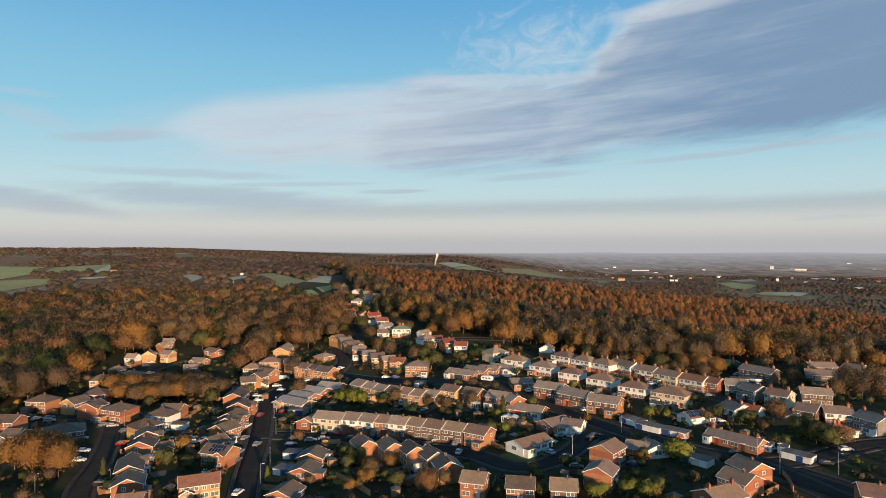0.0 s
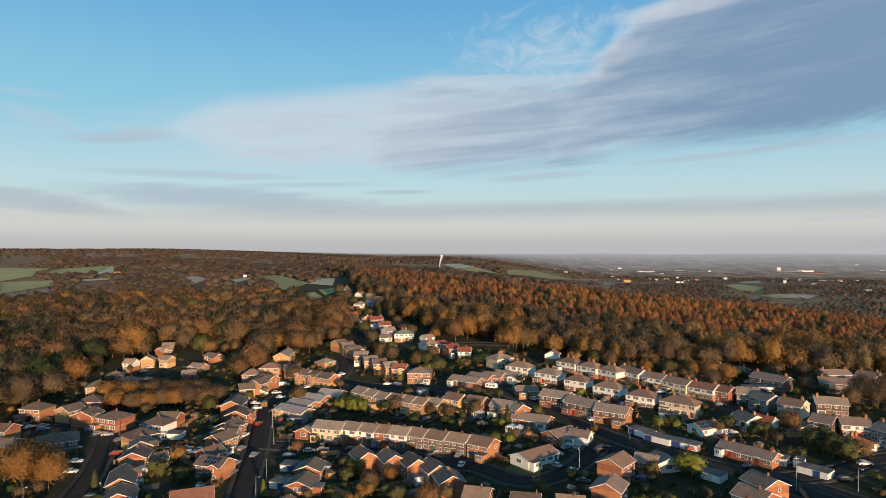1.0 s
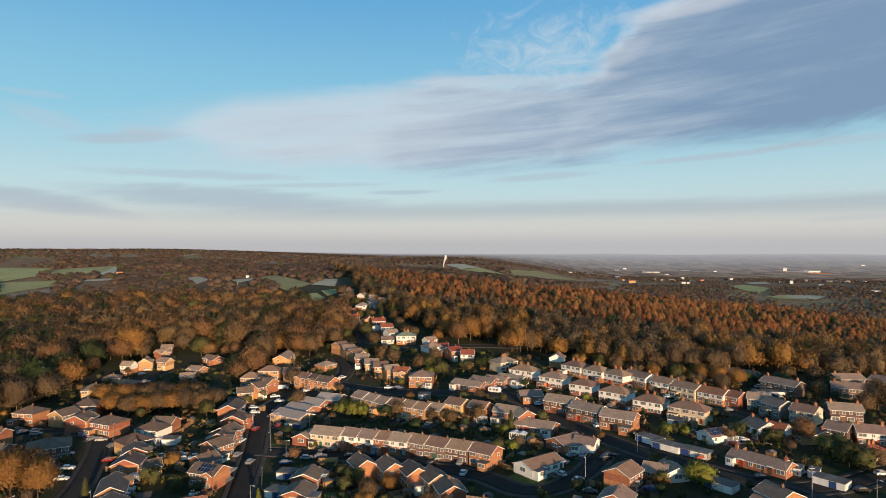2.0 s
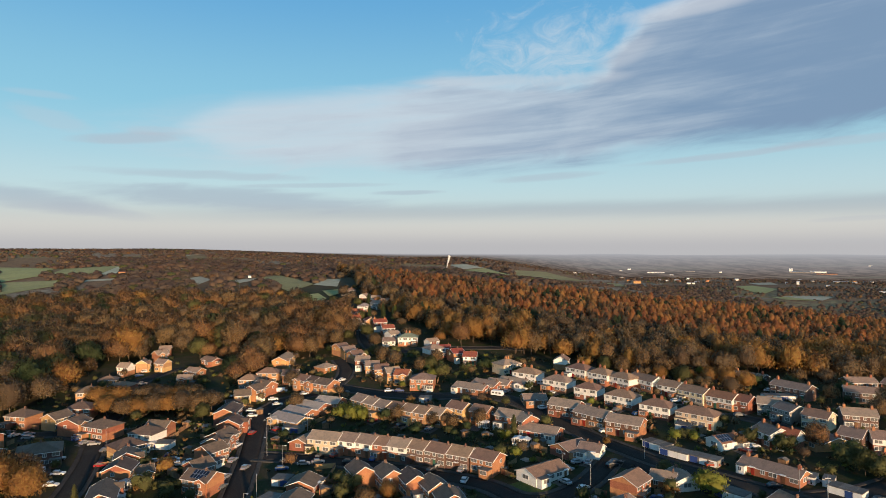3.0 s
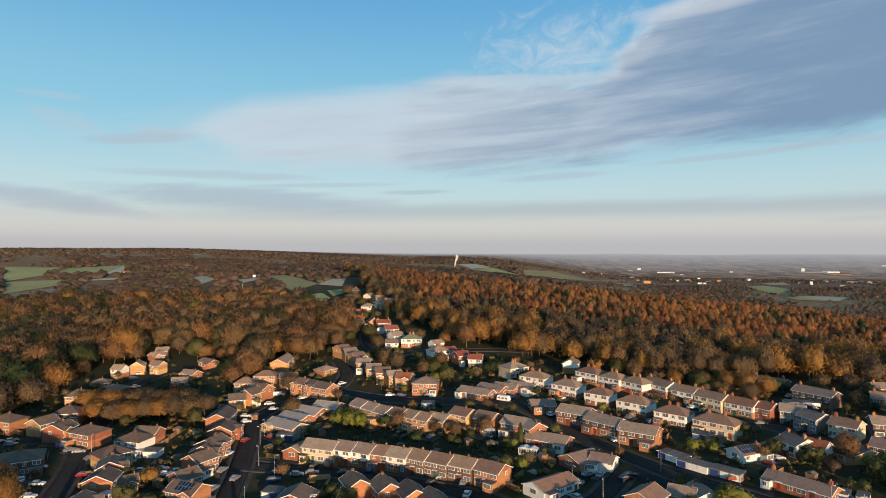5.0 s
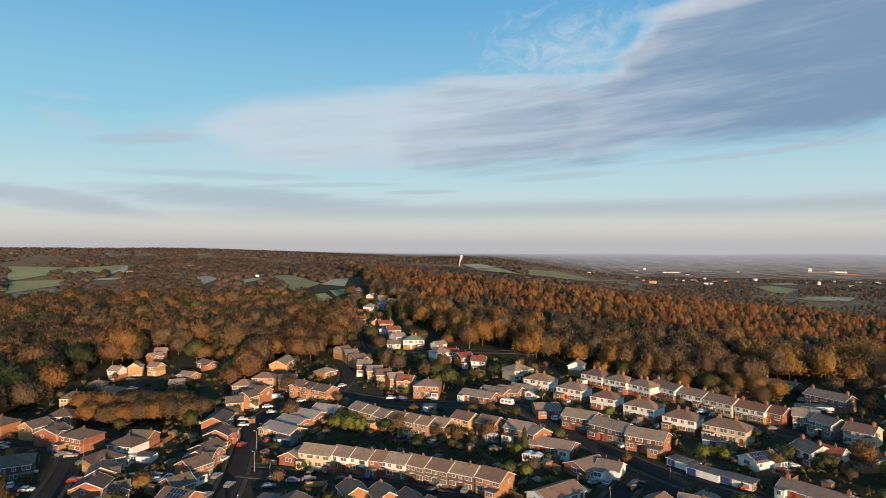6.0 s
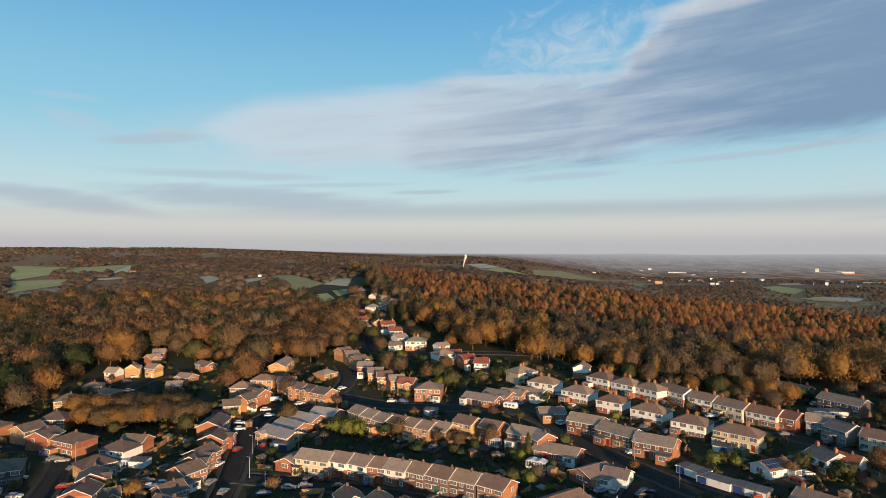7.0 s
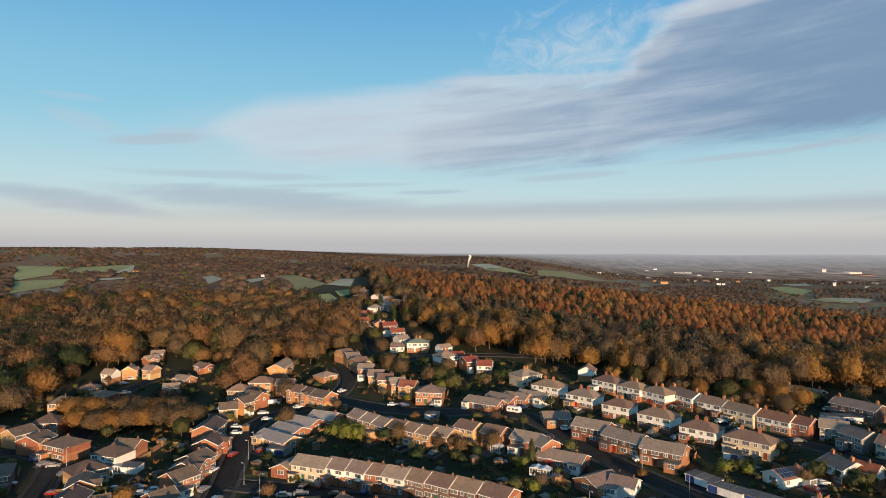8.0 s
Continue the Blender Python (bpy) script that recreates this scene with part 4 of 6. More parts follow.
field((548, 1084), (601, 1100), (641, 1081), (580, 1010), "frost")
field((523, 1059), (590, 1091), (569, 1006), (525, 1016), "green")
field((-682, 1448), (-672, 1503), (-634, 1592), (-646, 1507), "frost")

# ---- trees ----
def unit(v):
    return v / np.maximum(np.linalg.norm(v, axis=-1, keepdims=True), 1e-6)


def icosphere(r, fine=1):
    """A ball of leafage: vertices, faces, normals."""
    bm = bmesh.new()
    bmesh.ops.create_icosphere(bm, subdivisions=fine, radius=1)
    d = np.array([p.co[:] for p in bm.verts])
    f = np.array([[w.index for w in p.verts] for p in bm.faces])
    bm.free()
    return d * r, f, d


def limb(p, q, r0, r1, sides=5):
    p, q = np.array(p, float), np.array(q, float)
    d = q - p
    a = unit(np.cross(d, (0.3, 0.9, 0.2)))
    b = np.cross(unit(d), a)
    ang = np.linspace(0, 2 * np.pi, sides, endpoint=False)[:, None]
    ring = np.cos(ang) * a + np.sin(ang) * b
    i = np.arange(sides)
    k = (i + 1) % sides
    return np.concatenate([p + ring * r0, q + ring * r1]), np.concatenate([np.stack([i, k, sides + k], 1), np.stack([i, sides + k, sides + i], 1)]), np.concatenate([ring, ring])


def facing_out(v, out):
    """Turns triangles so that each shows its front to the outside of the crown."""
    n = np.cross(v[:, 1] - v[:, 0], v[:, 2] - v[:, 0])
    back = (n * out).sum(1) < 0
    v[back] = v[back][:, ::-1]
    return v.reshape(-1, 3)


def cards(rng, centres, size, out, spread=0.4):
    """Small leaf sprays: one triangle each, lying more or less along the crown's surface."""
    n = len(centres)
    facing = out + rng.normal(size=(n, 3)) * spread
    a = unit(np.cross(facing, rng.normal(size=(n, 3))))
    b = unit(np.cross(facing, a))
    s = (size * rng.uniform(0.5, 1.5, n))[:, None]
    v = facing_out(np.stack([centres - a * s * 0.5, centres + a * s * 0.5, centres + b * s], 1), out)
    return v, np.arange(3 * n).reshape(-1, 3), np.repeat(unit(out + rng.normal(size=(n, 3)) * 0.22), 3, axis=0)


def twigs(rng, centres, length, width, out, lift=0.0):
    """Thin bare shoots that stand out from the crown."""
    n = len(centres)
    way = unit(out * 0.5 + rng.normal(size=(n, 3)) * 0.4 + (0, 0, lift))
    a = unit(np.cross(way, out + rng.normal(size=(n, 3)) * 0.15)) * width * 0.5
    s = (length * rng.uniform(0.5, 1.3, n))[:, None]
    v = facing_out(np.stack([centres - a - way * s * 0.5, centres + a - way * s * 0.5, centres + way * s * 0.5], 1), out)
    return v, np.arange(3 * n).reshape(-1, 3), np.repeat(unit(out + rng.normal(size=(n, 3)) * 0.22), 3, axis=0)


def join(pieces):
    vs, fs, ns, k = [], [], [], 0
    for v, f, n in pieces:
        vs.append(v)
        fs.append(f + k)
        ns.append(n)
        k += len(v)
    return np.concatenate(vs), np.concatenate(fs), np.concatenate(ns)


def lump(rng, c, r, middle, fine):
    """One bough's leafage: an uneven mass that shades with the whole crown."""
    v, f, d = icosphere(1.0, fine)
    bulge = 1 + 0.16 * np.sin(d @ rng.normal(size=3) * 4 + rng.uniform(0, 6)) + 0.1 * np.sin(d @ rng.normal(size=3) * 7)
    v = d * (r * bulge)[:, None] * (1, 1, 0.86) + c
    return v, f, unit(d * 0.4 + unit(v - middle) * 0.9)


def broadleaf(seed, high, wide, leaves, size, foot=0.2, slim=False, bumps=16):
    """Trunk and limbs, inner leafage, and the loose sprays and shoots of one broadleaved tree with a domed crown."""
    rng = np.random.default_rng(seed)
    half = high * (1 - foot) / 2
    middle = np.array((0, 0, high - half * 1.02))
    boss = unit(rng.normal(size=(bumps, 3)) * (1, 1, 0.8) + (0, 0, 0.35))
    swell = rng.uniform(0.10, 0.26, bumps)
    low = 0.9

    def envelope(d):
        """Reach of the crown in a direction, and how it faces there."""
        near = d @ boss.T
        k = near.argmax(1)
        reach = 0.82 + swell[k] * np.exp(-(1 - near.max(1)) / 0.09) + 0.05 * np.sin(d @ (5, 3, 4) + seed)
        p = middle + d * reach[:, None] * (wide, wide, half) * np.where(d[:, 2:] < 0, (1, 1, low), (1, 1, 1))
        return p, unit(d / (wide, wide, half) * wide + 1.1 * (d - boss[k]) + (0, 0, 0.1))

    top = np.array((rng.normal() * 0.3, rng.normal() * 0.3, high * (0.75 if slim else 0.45)))
    wood = [limb((0, 0, -0.5), top, 0.017 * high, 0.008 * high)]
    for d in unit(rng.normal(size=(9, 3)) * (1, 1, 0.5) + (0, 0, 0.9 if slim else 0.5)):
        tip = middle + d * (wide, wide, half) * 0.9
        wood.append(limb(top * rng.uniform(0.45, 0.95), tip, 0.007 * high, 0.003 * high, 3))
    v, f, d = icosphere(1.0, 2)
    p, out = envelope(d)
    mass = middle + (p - middle) * (0.7 if slim else 0.76), f, out
    d = unit(rng.normal(size=(leaves * 2, 3)))
    d = d[d[:, 2] > (-0.8 if slim else -0.6)][:leaves]
    p, out = envelope(d)
    p = middle + (p - middle) * rng.uniform(0.84, 1.04, (len(d), 1))
    bare = rng.uniform(0, 1, len(d)) < 0.5
    loose = [cards(rng, p[~bare], size, out[~bare], 0.6), twigs(rng, p[bare], size * 3.0, size * 0.5, out[bare], 0.9 if slim else 0.5)]
    return join(wood), mass, join(loose)


def conifer(seed, high, wide, leaves, size):
    """A tapering crown in rough tiers."""
    rng = np.random.default_rng(seed)
    wood = limb((0, 0, -0.5), (0, 0, high * 0.5), 0.014 * high, 0.008 * high, 4)
    tiers, sides = 6, 7
    ring = np.linspace(0, 2 * np.pi, sides, endpoint=False)
    v = []
    for k in range(tiers):
        h = 0.12 + 0.8 * k / (tiers - 1)
        r = wide * 0.74 * (1 - h) ** 0.5 * rng.uniform(0.75, 1.15, sides) + 0.12
        v.append(np.stack([np.cos(ring + k) * r, np.sin(ring + k) * r, np.full(sides, h * high)], 1))
    v = np.concatenate(v + [np.array([[0, 0, high]])])
    i = (np.arange(tiers - 1)[:, None] * sides + np.arange(sides)[None]).ravel()
    j = (np.arange(tiers - 1)[:, None] * sides + (np.arange(sides)[None] + 1) % sides).ravel()
    cap = (tiers - 1) * sides
    f = np.concatenate([np.stack([i, j, j + sides], 1), np.stack([i, j + sides, i + sides], 1),
                        np.stack([cap + np.arange(sides), cap + (np.arange(sides) + 1) % sides, np.full(sides, len(v) - 1)], 1)])
    mass = v, f, unit(v * (1, 1, 0) + (0, 0, wide * 0.7))
    h = 1 - np.sqrt(rng.uniform(0, 1, leaves)) * 0.9
    a = rng.uniform(0, 2 * np.pi, leaves)
    r = wide * (1 - h) ** 0.5 * (1 + 0.14 * np.sin(h * high * 2.2)) * rng.uniform(0.62, 1.1, leaves) + 0.1
    pts = np.stack([np.cos(a) * r, np.sin(a) * r, h * high], 1)
    return wood, mass, cards(rng, pts, size, unit(np.stack([np.cos(a), np.sin(a), np.full(leaves, 0.65)], 1)), 0.3)


def shrub_shape(seed, high, wide, leaves, size, lobes=6):
    rng = np.random.default_rng(seed)
    pts, outs, mass = [], [], []
    middle = np.array((0, 0, high * 0.3))
    for i in range(lobes):
        c = np.array((rng.normal() * wide * 0.35, rng.normal() * wide * 0.35, high * rng.uniform(0.35, 0.62)))
        r = min(high * 0.42, wide * 0.6) * rng.uniform(0.7, 1.0)
        d = unit(rng.normal(size=(leaves // lobes, 3)))
        p = c + d * r * rng.uniform(0.62, 1.12, (len(d), 1))
        pts.append(p)
        outs.append(unit(d * 0.75 + unit(p - middle) * 0.6))
        mass.append(lump(rng, c, r * 0.66, middle, 1))
    return limb((0, 0, -0.3), (0, 0, high * 0.4), 0.06, 0.04), join(mass), cards(rng, np.concatenate(pts), size, np.concatenate(outs))


def inside(poly, x, y):
    """Which of the points lie inside the polygon."""
    hit = np.zeros(len(x), bool)
    for (ax, ay), (bx, by) in zip(poly, poly[1:] + poly[:1]):
        cross = (ay > y) != (by > y)
        with np.errstate(divide="ignore", invalid="ignore"):
            hit ^= cross & (x < (bx - ax) * (y - ay) / (by - ay) + ax)
    return hit


def clear_of(x, y, gap, road_gap=2.0):
    """Points that stand clear of houses and roads."""
    ok = np.ones(len(x), bool)
    for hx, hy, turn, length, depth, z in HOMES:
        c, s = math.cos(radians(turn)), math.sin(radians(turn))
        u, v = (x - hx) * c + (y - hy) * s, -(x - hx) * s + (y - hy) * c
        ok &= (np.abs(u) > length / 2 + gap) | (np.abs(v) > depth / 2 + gap)
    for line, half in ROADS:
        for px, py in line:
            ok &= np.hypot(x - px, y - py) > half + road_gap
    for corners in FIELDS:
        ok &= ~inside(corners, x, y)
    return ok


def scatter(poly, spacing, seed, gap=5.0):
    rng = np.random.default_rng(seed)
    p = np.array(poly, float)
    gx = np.arange(p[:, 0].min(), p[:, 0].max(), spacing)
    gy = np.arange(p[:, 1].min(), p[:, 1].max(), spacing)
    x, y = [a.ravel() for a in np.meshgrid(gx, gy)]
    x, y = x + rng.uniform(-0.45, 0.45, len(x)) * spacing, y + rng.uniform(-0.45, 0.45, len(x)) * spacing
    ok = inside(poly, x, y)
    x, y = x[ok], y[ok]
    ok = clear_of(x, y, gap)
    return x[ok], y[ok], rng


def forest(name, label, sites, shapes, pick, kinds, size):
    """Many trees joined into one object. pick: which shape each tree takes; kinds: its leaf material; size: its scale."""
    x, y, rng = sites
    names = list(LEAF)
    V, F, M, O, k = [], [], [], [], 0
    z = ground(x, y)
    turn = rng.uniform(0, 2 * np.pi, len(x))
    for s, shape in enumerate(shapes):
        for kind in names:
            who = np.nonzero((pick == s) & (kinds == names.index(kind)))[0]
            if not len(who):
                continue
            c, sn, sc = np.cos(turn[who]), np.sin(turn[who]), size[who]
            for (v, f, o), m in zip(shape, (len(names), names.index(kind), names.index(kind))):
                q = np.empty((len(who), len(v), 3), np.float32)
                q[..., 0] = (v[:, 0] * c[:, None] - v[:, 1] * sn[:, None]) * sc[:, None] + x[who][:, None]
                q[..., 1] = (v[:, 0] * sn[:, None] + v[:, 1] * c[:, None]) * sc[:, None] + y[who][:, None]
                q[..., 2] = v[:, 2] * sc[:, None] + z[who][:, None]
                V.append(q.reshape(-1, 3))
                O.append(np.stack([o[:, 0] * c[:, None] - o[:, 1] * sn[:, None], o[:, 0] * sn[:, None] + o[:, 1] * c[:, None], np.broadcast_to(o[:, 2], q.shape[:2])], -1).reshape(-1, 3))
                F.append((f[None] + (np.arange(len(who)) * len(v))[:, None, None]).reshape(-1, 3) + k)
                M.append(np.full(len(who) * len(f), m))
                k += len(who) * len(v)
    me = mesh_from(name, np.concatenate(V), np.concatenate(F), [LEAF[n] for n in names] + [BARK], np.concatenate(M), normals=np.concatenate(O))
    return tagged(new(name, me), label, "woodland", kind="stuff")


LEAF_NAMES = list(LEAF)
kind_of = lambda n: LEAF_NAMES.index(n)
BROAD = [broadleaf(i, 13.5 + (i % 3), 7.0 + 0.9 * (i % 2), 1000, 0.82, 0.02, bumps=14 + 3 * (i % 3)) for i in range(6)]
BROAD += [broadleaf(10 + i, 13.5 + (i % 3), 7.0 + 0.9 * (i % 2), 400, 1.25, 0.02, bumps=14 + 3 * (i % 3)) for i in range(6)]
TALL = [broadleaf(20 + i, 15.0 + i % 3, 4.3 + 0.6 * (i % 2), 430, 0.74, 0.03, True, 13) for i in range(4)]
LARCH = [conifer(40 + i, 10.2 + i % 3, 5.0, 120, 0.95) for i in range(4)]

# western wood
west_wood = [(-64, 374), (-72, 450), (-100, 510), (-150, 560), (-285, 610), (-460, 590), (-590, 420), (-430, 230), (-260, 150), (-178, 175), (-172, 215), (-182, 240), (-178, 262),
             (-170, 290), (-185, 345), (-160, 385), (-118, 372), (-104, 345), (-100, 318)]
x, y, rng = scatter(west_wood, 10.4, 11)
cx, cy, _ = scatter([(-188, 358), (-160, 390), (-112, 376), (-96, 345), (-98, 318), (-110, 306), (-119, 350), (-150, 370)], 10.5, 14, 3.2)
x, y = np.concatenate([x, cx]), np.concatenate([y, cy])
small = np.arange(len(x)) >= len(x) - len(cx)
pick = rng.integers(0, 6, len(x)) + np.where(np.hypot(x, y) > 440, 6, 0)
tone = np.array([noise.noise((a / 40, b / 40, 0)) for a, b in zip(x, y)]) + rng.normal(0, 0.28, len(x))
kinds = np.select([tone > 0.3, tone > -0.02, tone > -0.24, tone > -0.34], [kind_of("russet"), kind_of("brown"), kind_of("russet"), kind_of("gold")], kind_of("twig"))
draw = rng.uniform(0, 1, len(x))
kinds = np.where(draw < 0.10, kind_of("olive"), np.where(draw > 0.95, kind_of("green"), kinds))
forest("western_woodland", "brown and russet autumn broadleaved wood", (x, y, rng), BROAD, pick, kinds, np.clip(rng.normal(0.98, 0.22, len(x)), 0.55, 1.45) * np.where(np.hypot(x, y) > 470, 0.84, 1.0) * np.where(small, 0.66, 1.0))

# eastern wood: broadleaved edge, larch behind
east_wood = [(62, 342), (95, 310), (125, 322), (160, 327), (210, 318), (330, 322), (480, 400), (610, 560), (420, 640), (340, 690), (190, 650), (75, 655), (-40, 740), (-110, 850), (-165, 860), (-122, 780),
             (-96, 640), (-66, 520), (-34, 450), (-8, 395), (16, 370), (40, 348)]
x, y, rng = scatter(east_wood, 6.0, 12)
edge = np.interp(x, [-170, -122, -96, -66, -34, -8, 16, 40, 62, 95, 600], [880, 780, 640, 520, 450, 395, 370, 348, 342, 310, 330])
depth = y - edge + np.array([22 * noise.noise((a / 45, b / 45, 3)) for a, b in zip(x, y)]) + rng.normal(0, 9, len(x))
tone = np.array([noise.noise((a / 45, b / 45, 7)) for a, b in zip(x, y)]) + rng.normal(0, 0.25, len(x))
cone = depth > np.where(x > 20, 78, 60)
keep = cone | (rng.uniform(0, 1, len(x)) < np.where(depth < 14, 0.85, 0.6))
x, y, depth, tone, cone = x[keep], y[keep], depth[keep], tone[keep], cone[keep]
pick = np.where(cone, 4 + rng.integers(0, 4, len(x)), np.where(rng.uniform(0, 1, len(x)) < 0.4, 8 + rng.integers(0, 3, len(x)), rng.integers(0, 4, len(x))))
orange = cone & (depth + 60 * tone > 118)
kinds = np.where(orange, np.select([tone + rng.normal(0, 0.2, len(x)) > -0.2], [kind_of("larch")], kind_of("russet")),
                 np.where(cone, np.select([tone > 0.15, tone > -0.15], [kind_of("russet"), kind_of("brown")], kind_of("twig")),
                          np.select([tone > 0.12, tone > -0.2], [kind_of("gold"), kind_of("brown")], kind_of("twig"))))
dark = np.array([noise.noise((a / 60, b / 30, 19)) for a, b in zip(x, y)]) + rng.normal(0, 0.15, len(x)) > 0.38
kinds = np.where(dark & (y > 420) & (y < 620), kind_of("green"), kinds)
forest("eastern_woodland", "orange larch plantation with a bare broadleaved edge", (x, y, rng), TALL + LARCH + BROAD[6:9], pick, kinds, rng.uniform(0.72, 1.14, len(x)) * np.where(pick >= 8, 0.9, 1.0))

# distant woods and hedgerow trees
def far_tree(seed):
    """A low tree for the distance: one uneven crown on a short trunk, with a few sprays."""
    rng = np.random.default_rng(seed)
    c = np.array((0, 0, 4.6))
    v, f, o = lump(rng, np.zeros(3), 6.0, np.array((0, 0, -3.0)), 1)
    d = unit(rng.normal(size=(12, 3)) + (0, 0, 0.7))
    squat = np.array((1, 1, 0.62))
    return limb((0, 0, -1), (0, 0, 3), 0.4, 0.3, 3), (c * 0.7 + v * squat, f, unit(o + (0, 0, 0.6))), cards(rng, c * 0.7 + d * squat * 5.6, 1.9, unit(d + (0, 0, 0.6)))


LOW = [far_tree(70 + i) for i in range(3)]
far_land = [(-2000, 600), (-650, 420), (-470, 600), (-290, 622), (-150, 575), (-110, 860), (120, 720), (650, 640), (2000, 900), (2300, 2000), (800, 2550), (-2300, 2900)]
x, y, rng = scatter(far_land, 11.0, 13, 0.0)
r = np.hypot(x, y)
n1 = np.array([noise.noise((a / 150, b / 150, 2)) for a, b in zip(x, y)])
n2 = np.array([abs(noise.noise((a / 110, b / 110, 9))) for a, b in zip(x, y)])
west = smooth(300, -300, x)
keep = (n1 > np.where(x > 150, 0.02, 0.14) - 0.55 * west * smooth(1000, 1300, r)) | ((n2 < np.where(x > 150, 0.075, 0.045)) & (rng.uniform(0, 1, len(x)) < 0.8))
keep |= (west > 0.3) & (r < 1080) & (rng.uniform(0, 1, len(x)) < 0.85)
keep &= ~((west > 0.3) & (r > 1080) & (n1 < -0.08) & (n2 > 0.035))
keep &= rng.uniform(0, 1, len(x)) < np.where(r > 1500, 0.5, 0.9)
keep |= (x > 150) & (y > 700) & (y < 1250) & (n1 > -0.15) & (rng.uniform(0, 1, len(x)) < 0.5)
x, y = x[keep], y[keep]
kinds = rng.choice([kind_of("far"), kind_of("twig"), kind_of("russet"), kind_of("olive")], len(x), p=[0.82, 0.08, 0.04, 0.06])
forest("distant_woodland", "distant brown woods and hedgerow trees", (x, y, rng), LOW, rng.integers(0, 3, len(x)), kinds, rng.uniform(0.55, 1.05, len(x)) * np.where(x > 150, 0.62, 1.0) * np.where((np.hypot(x, y) < 1150) & (x < 0), 1.15, 1.0))

# ---- things in the streets and gardens ----
def paint(name, c, rough=0.35, metal=0.0):
    return material(name, (c, tuple(v * 0.9 for v in c)), rough, bump=0.0, vary=0.08, metal=metal, spec=0.5)


CAR_PAINT = {"white": paint("white_paint", (0.78, 0.78, 0.78)), "silver": paint("silver_paint", (0.42, 0.43, 0.45), 0.3, 0.5), "grey": paint("grey_paint", (0.14, 0.15, 0.16)),
             "black": paint("black_paint", (0.02, 0.02, 0.022)), "red": paint("red_paint", (0.28, 0.02, 0.016)), "blue": paint("blue_paint", (0.03, 0.07, 0.22))}
RUBBER = material("rubber", ((0.02, 0.02, 0.02), (0.03, 0.03, 0.03)), 0.9)
LAMP_GLASS = paint("lamp_glass", (0.7, 0.7, 0.68), 0.2)
TAIL_GLASS = paint("tail_glass", (0.35, 0.02, 0.02), 0.2)
STEEL = material("galvanised_steel", ((0.42, 0.43, 0.44), (0.35, 0.36, 0.37)), 0.5, metal=0.6, bump=0.0)
PALE_SHEET = material("pale_sheet_roof", ((0.50, 0.51, 0.52), (0.42, 0.43, 0.45), (0.58, 0.58, 0.58)), 0.8, 0.5)
TIMBER = material("fence_timber", ((0.26, 0.145, 0.075), (0.19, 0.11, 0.062), (0.33, 0.2, 0.11)), 0.9, 1.0, 9.0, 0.4, 0.3)


def bevelled(bm, width, angle=0.5):
    edges = [e for e in bm.edges if len(e.link_faces) == 2 and e.calc_face_angle(0) > angle]
    bmesh.ops.bevel(bm, geom=edges, offset=width, segments=1, affect="EDGES")
    return bm


def car_meshes(colour):
    bm = bmesh.new()
    prism(bm, [(-2.05, 0.3), (2.05, 0.3), (2.1, 0.62), (1.95, 0.82), (0.95, 0.95), (-1.75, 0.98), (-2.1, 0.8)], -0.86, 0.86)
    body = frozen("body", bevelled(bm, 0.07), CAR_PAINT[colour])
    bm = bmesh.new()
    prism(bm, [(-1.78, 0.96), (1.0, 0.93), (0.35, 1.36), (-1.25, 1.38)], -0.74, 0.74)
    cabin = frozen("glazing", bevelled(bm, 0.04), GLASS)
    bm = bmesh.new()
    prism(bm, [(-1.3, 1.375), (0.4, 1.355), (0.25, 1.45), (-1.15, 1.46)], -0.68, 0.68)
    top = frozen("roof", bm, CAR_PAINT[colour])
    return body, cabin, top


def cylinder(radius, depth, m, sides=12):
    bm = bmesh.new()
    bmesh.ops.create_cone(bm, cap_ends=True, segments=sides, radius1=radius, radius2=radius, depth=depth, matrix=m)
    return bm


WHEEL = frozen("wheel", cylinder(0.31, 0.2, pose(0, 0, 0, 90, 0, 0)), RUBBER)
HEADLIGHT = frozen("headlight", boxed((-0.03, 0.03, -0.18, 0.18, -0.07, 0.07)), LAMP_GLASS)
TAILLIGHT = frozen("tail_light", boxed((-0.03, 0.03, -0.14, 0.14, -0.1, 0.1)), TAIL_GLASS)
CARS = {}


def on_ground(name, x, y, turn, lift=0.0):
    ob = new(name)
    ob.matrix_world = pose(x, y, level(x, y) + lift, 0, 0, turn)
    return ob


def wheels(thing, axles, half, r=0.31):
    for ax in axles:
        for s in (-1, 1):
            part("wheel", WHEEL, None, thing).matrix_local = pose(ax, s * half, r)


def car(x, y, turn, colour):
    m = None
    if colour in CARS:
        m = copy_thing(CARS[colour], pose(x, y, level(x, y) + 0.16, 0, 0, turn))
        return m
    c = on_ground("car", x, y, turn, 0.16)
    for name, me in zip(("body", "glazing", "roof"), car_meshes(colour)):
        part(name, me, None, c)
    wheels(c, (-1.3, 1.3), 0.78)
    for s in (-1, 1):
        part("headlight", HEADLIGHT, None, c).matrix_local = pose(2.06, s * 0.6, 0.68)
        part("tail_light", TAILLIGHT, None, c).matrix_local = pose(-2.07, s * 0.66, 0.76)
    CARS[colour] = tagged(c, colour + " hatchback car parked beside the road", "car", "parked cars")
    return c


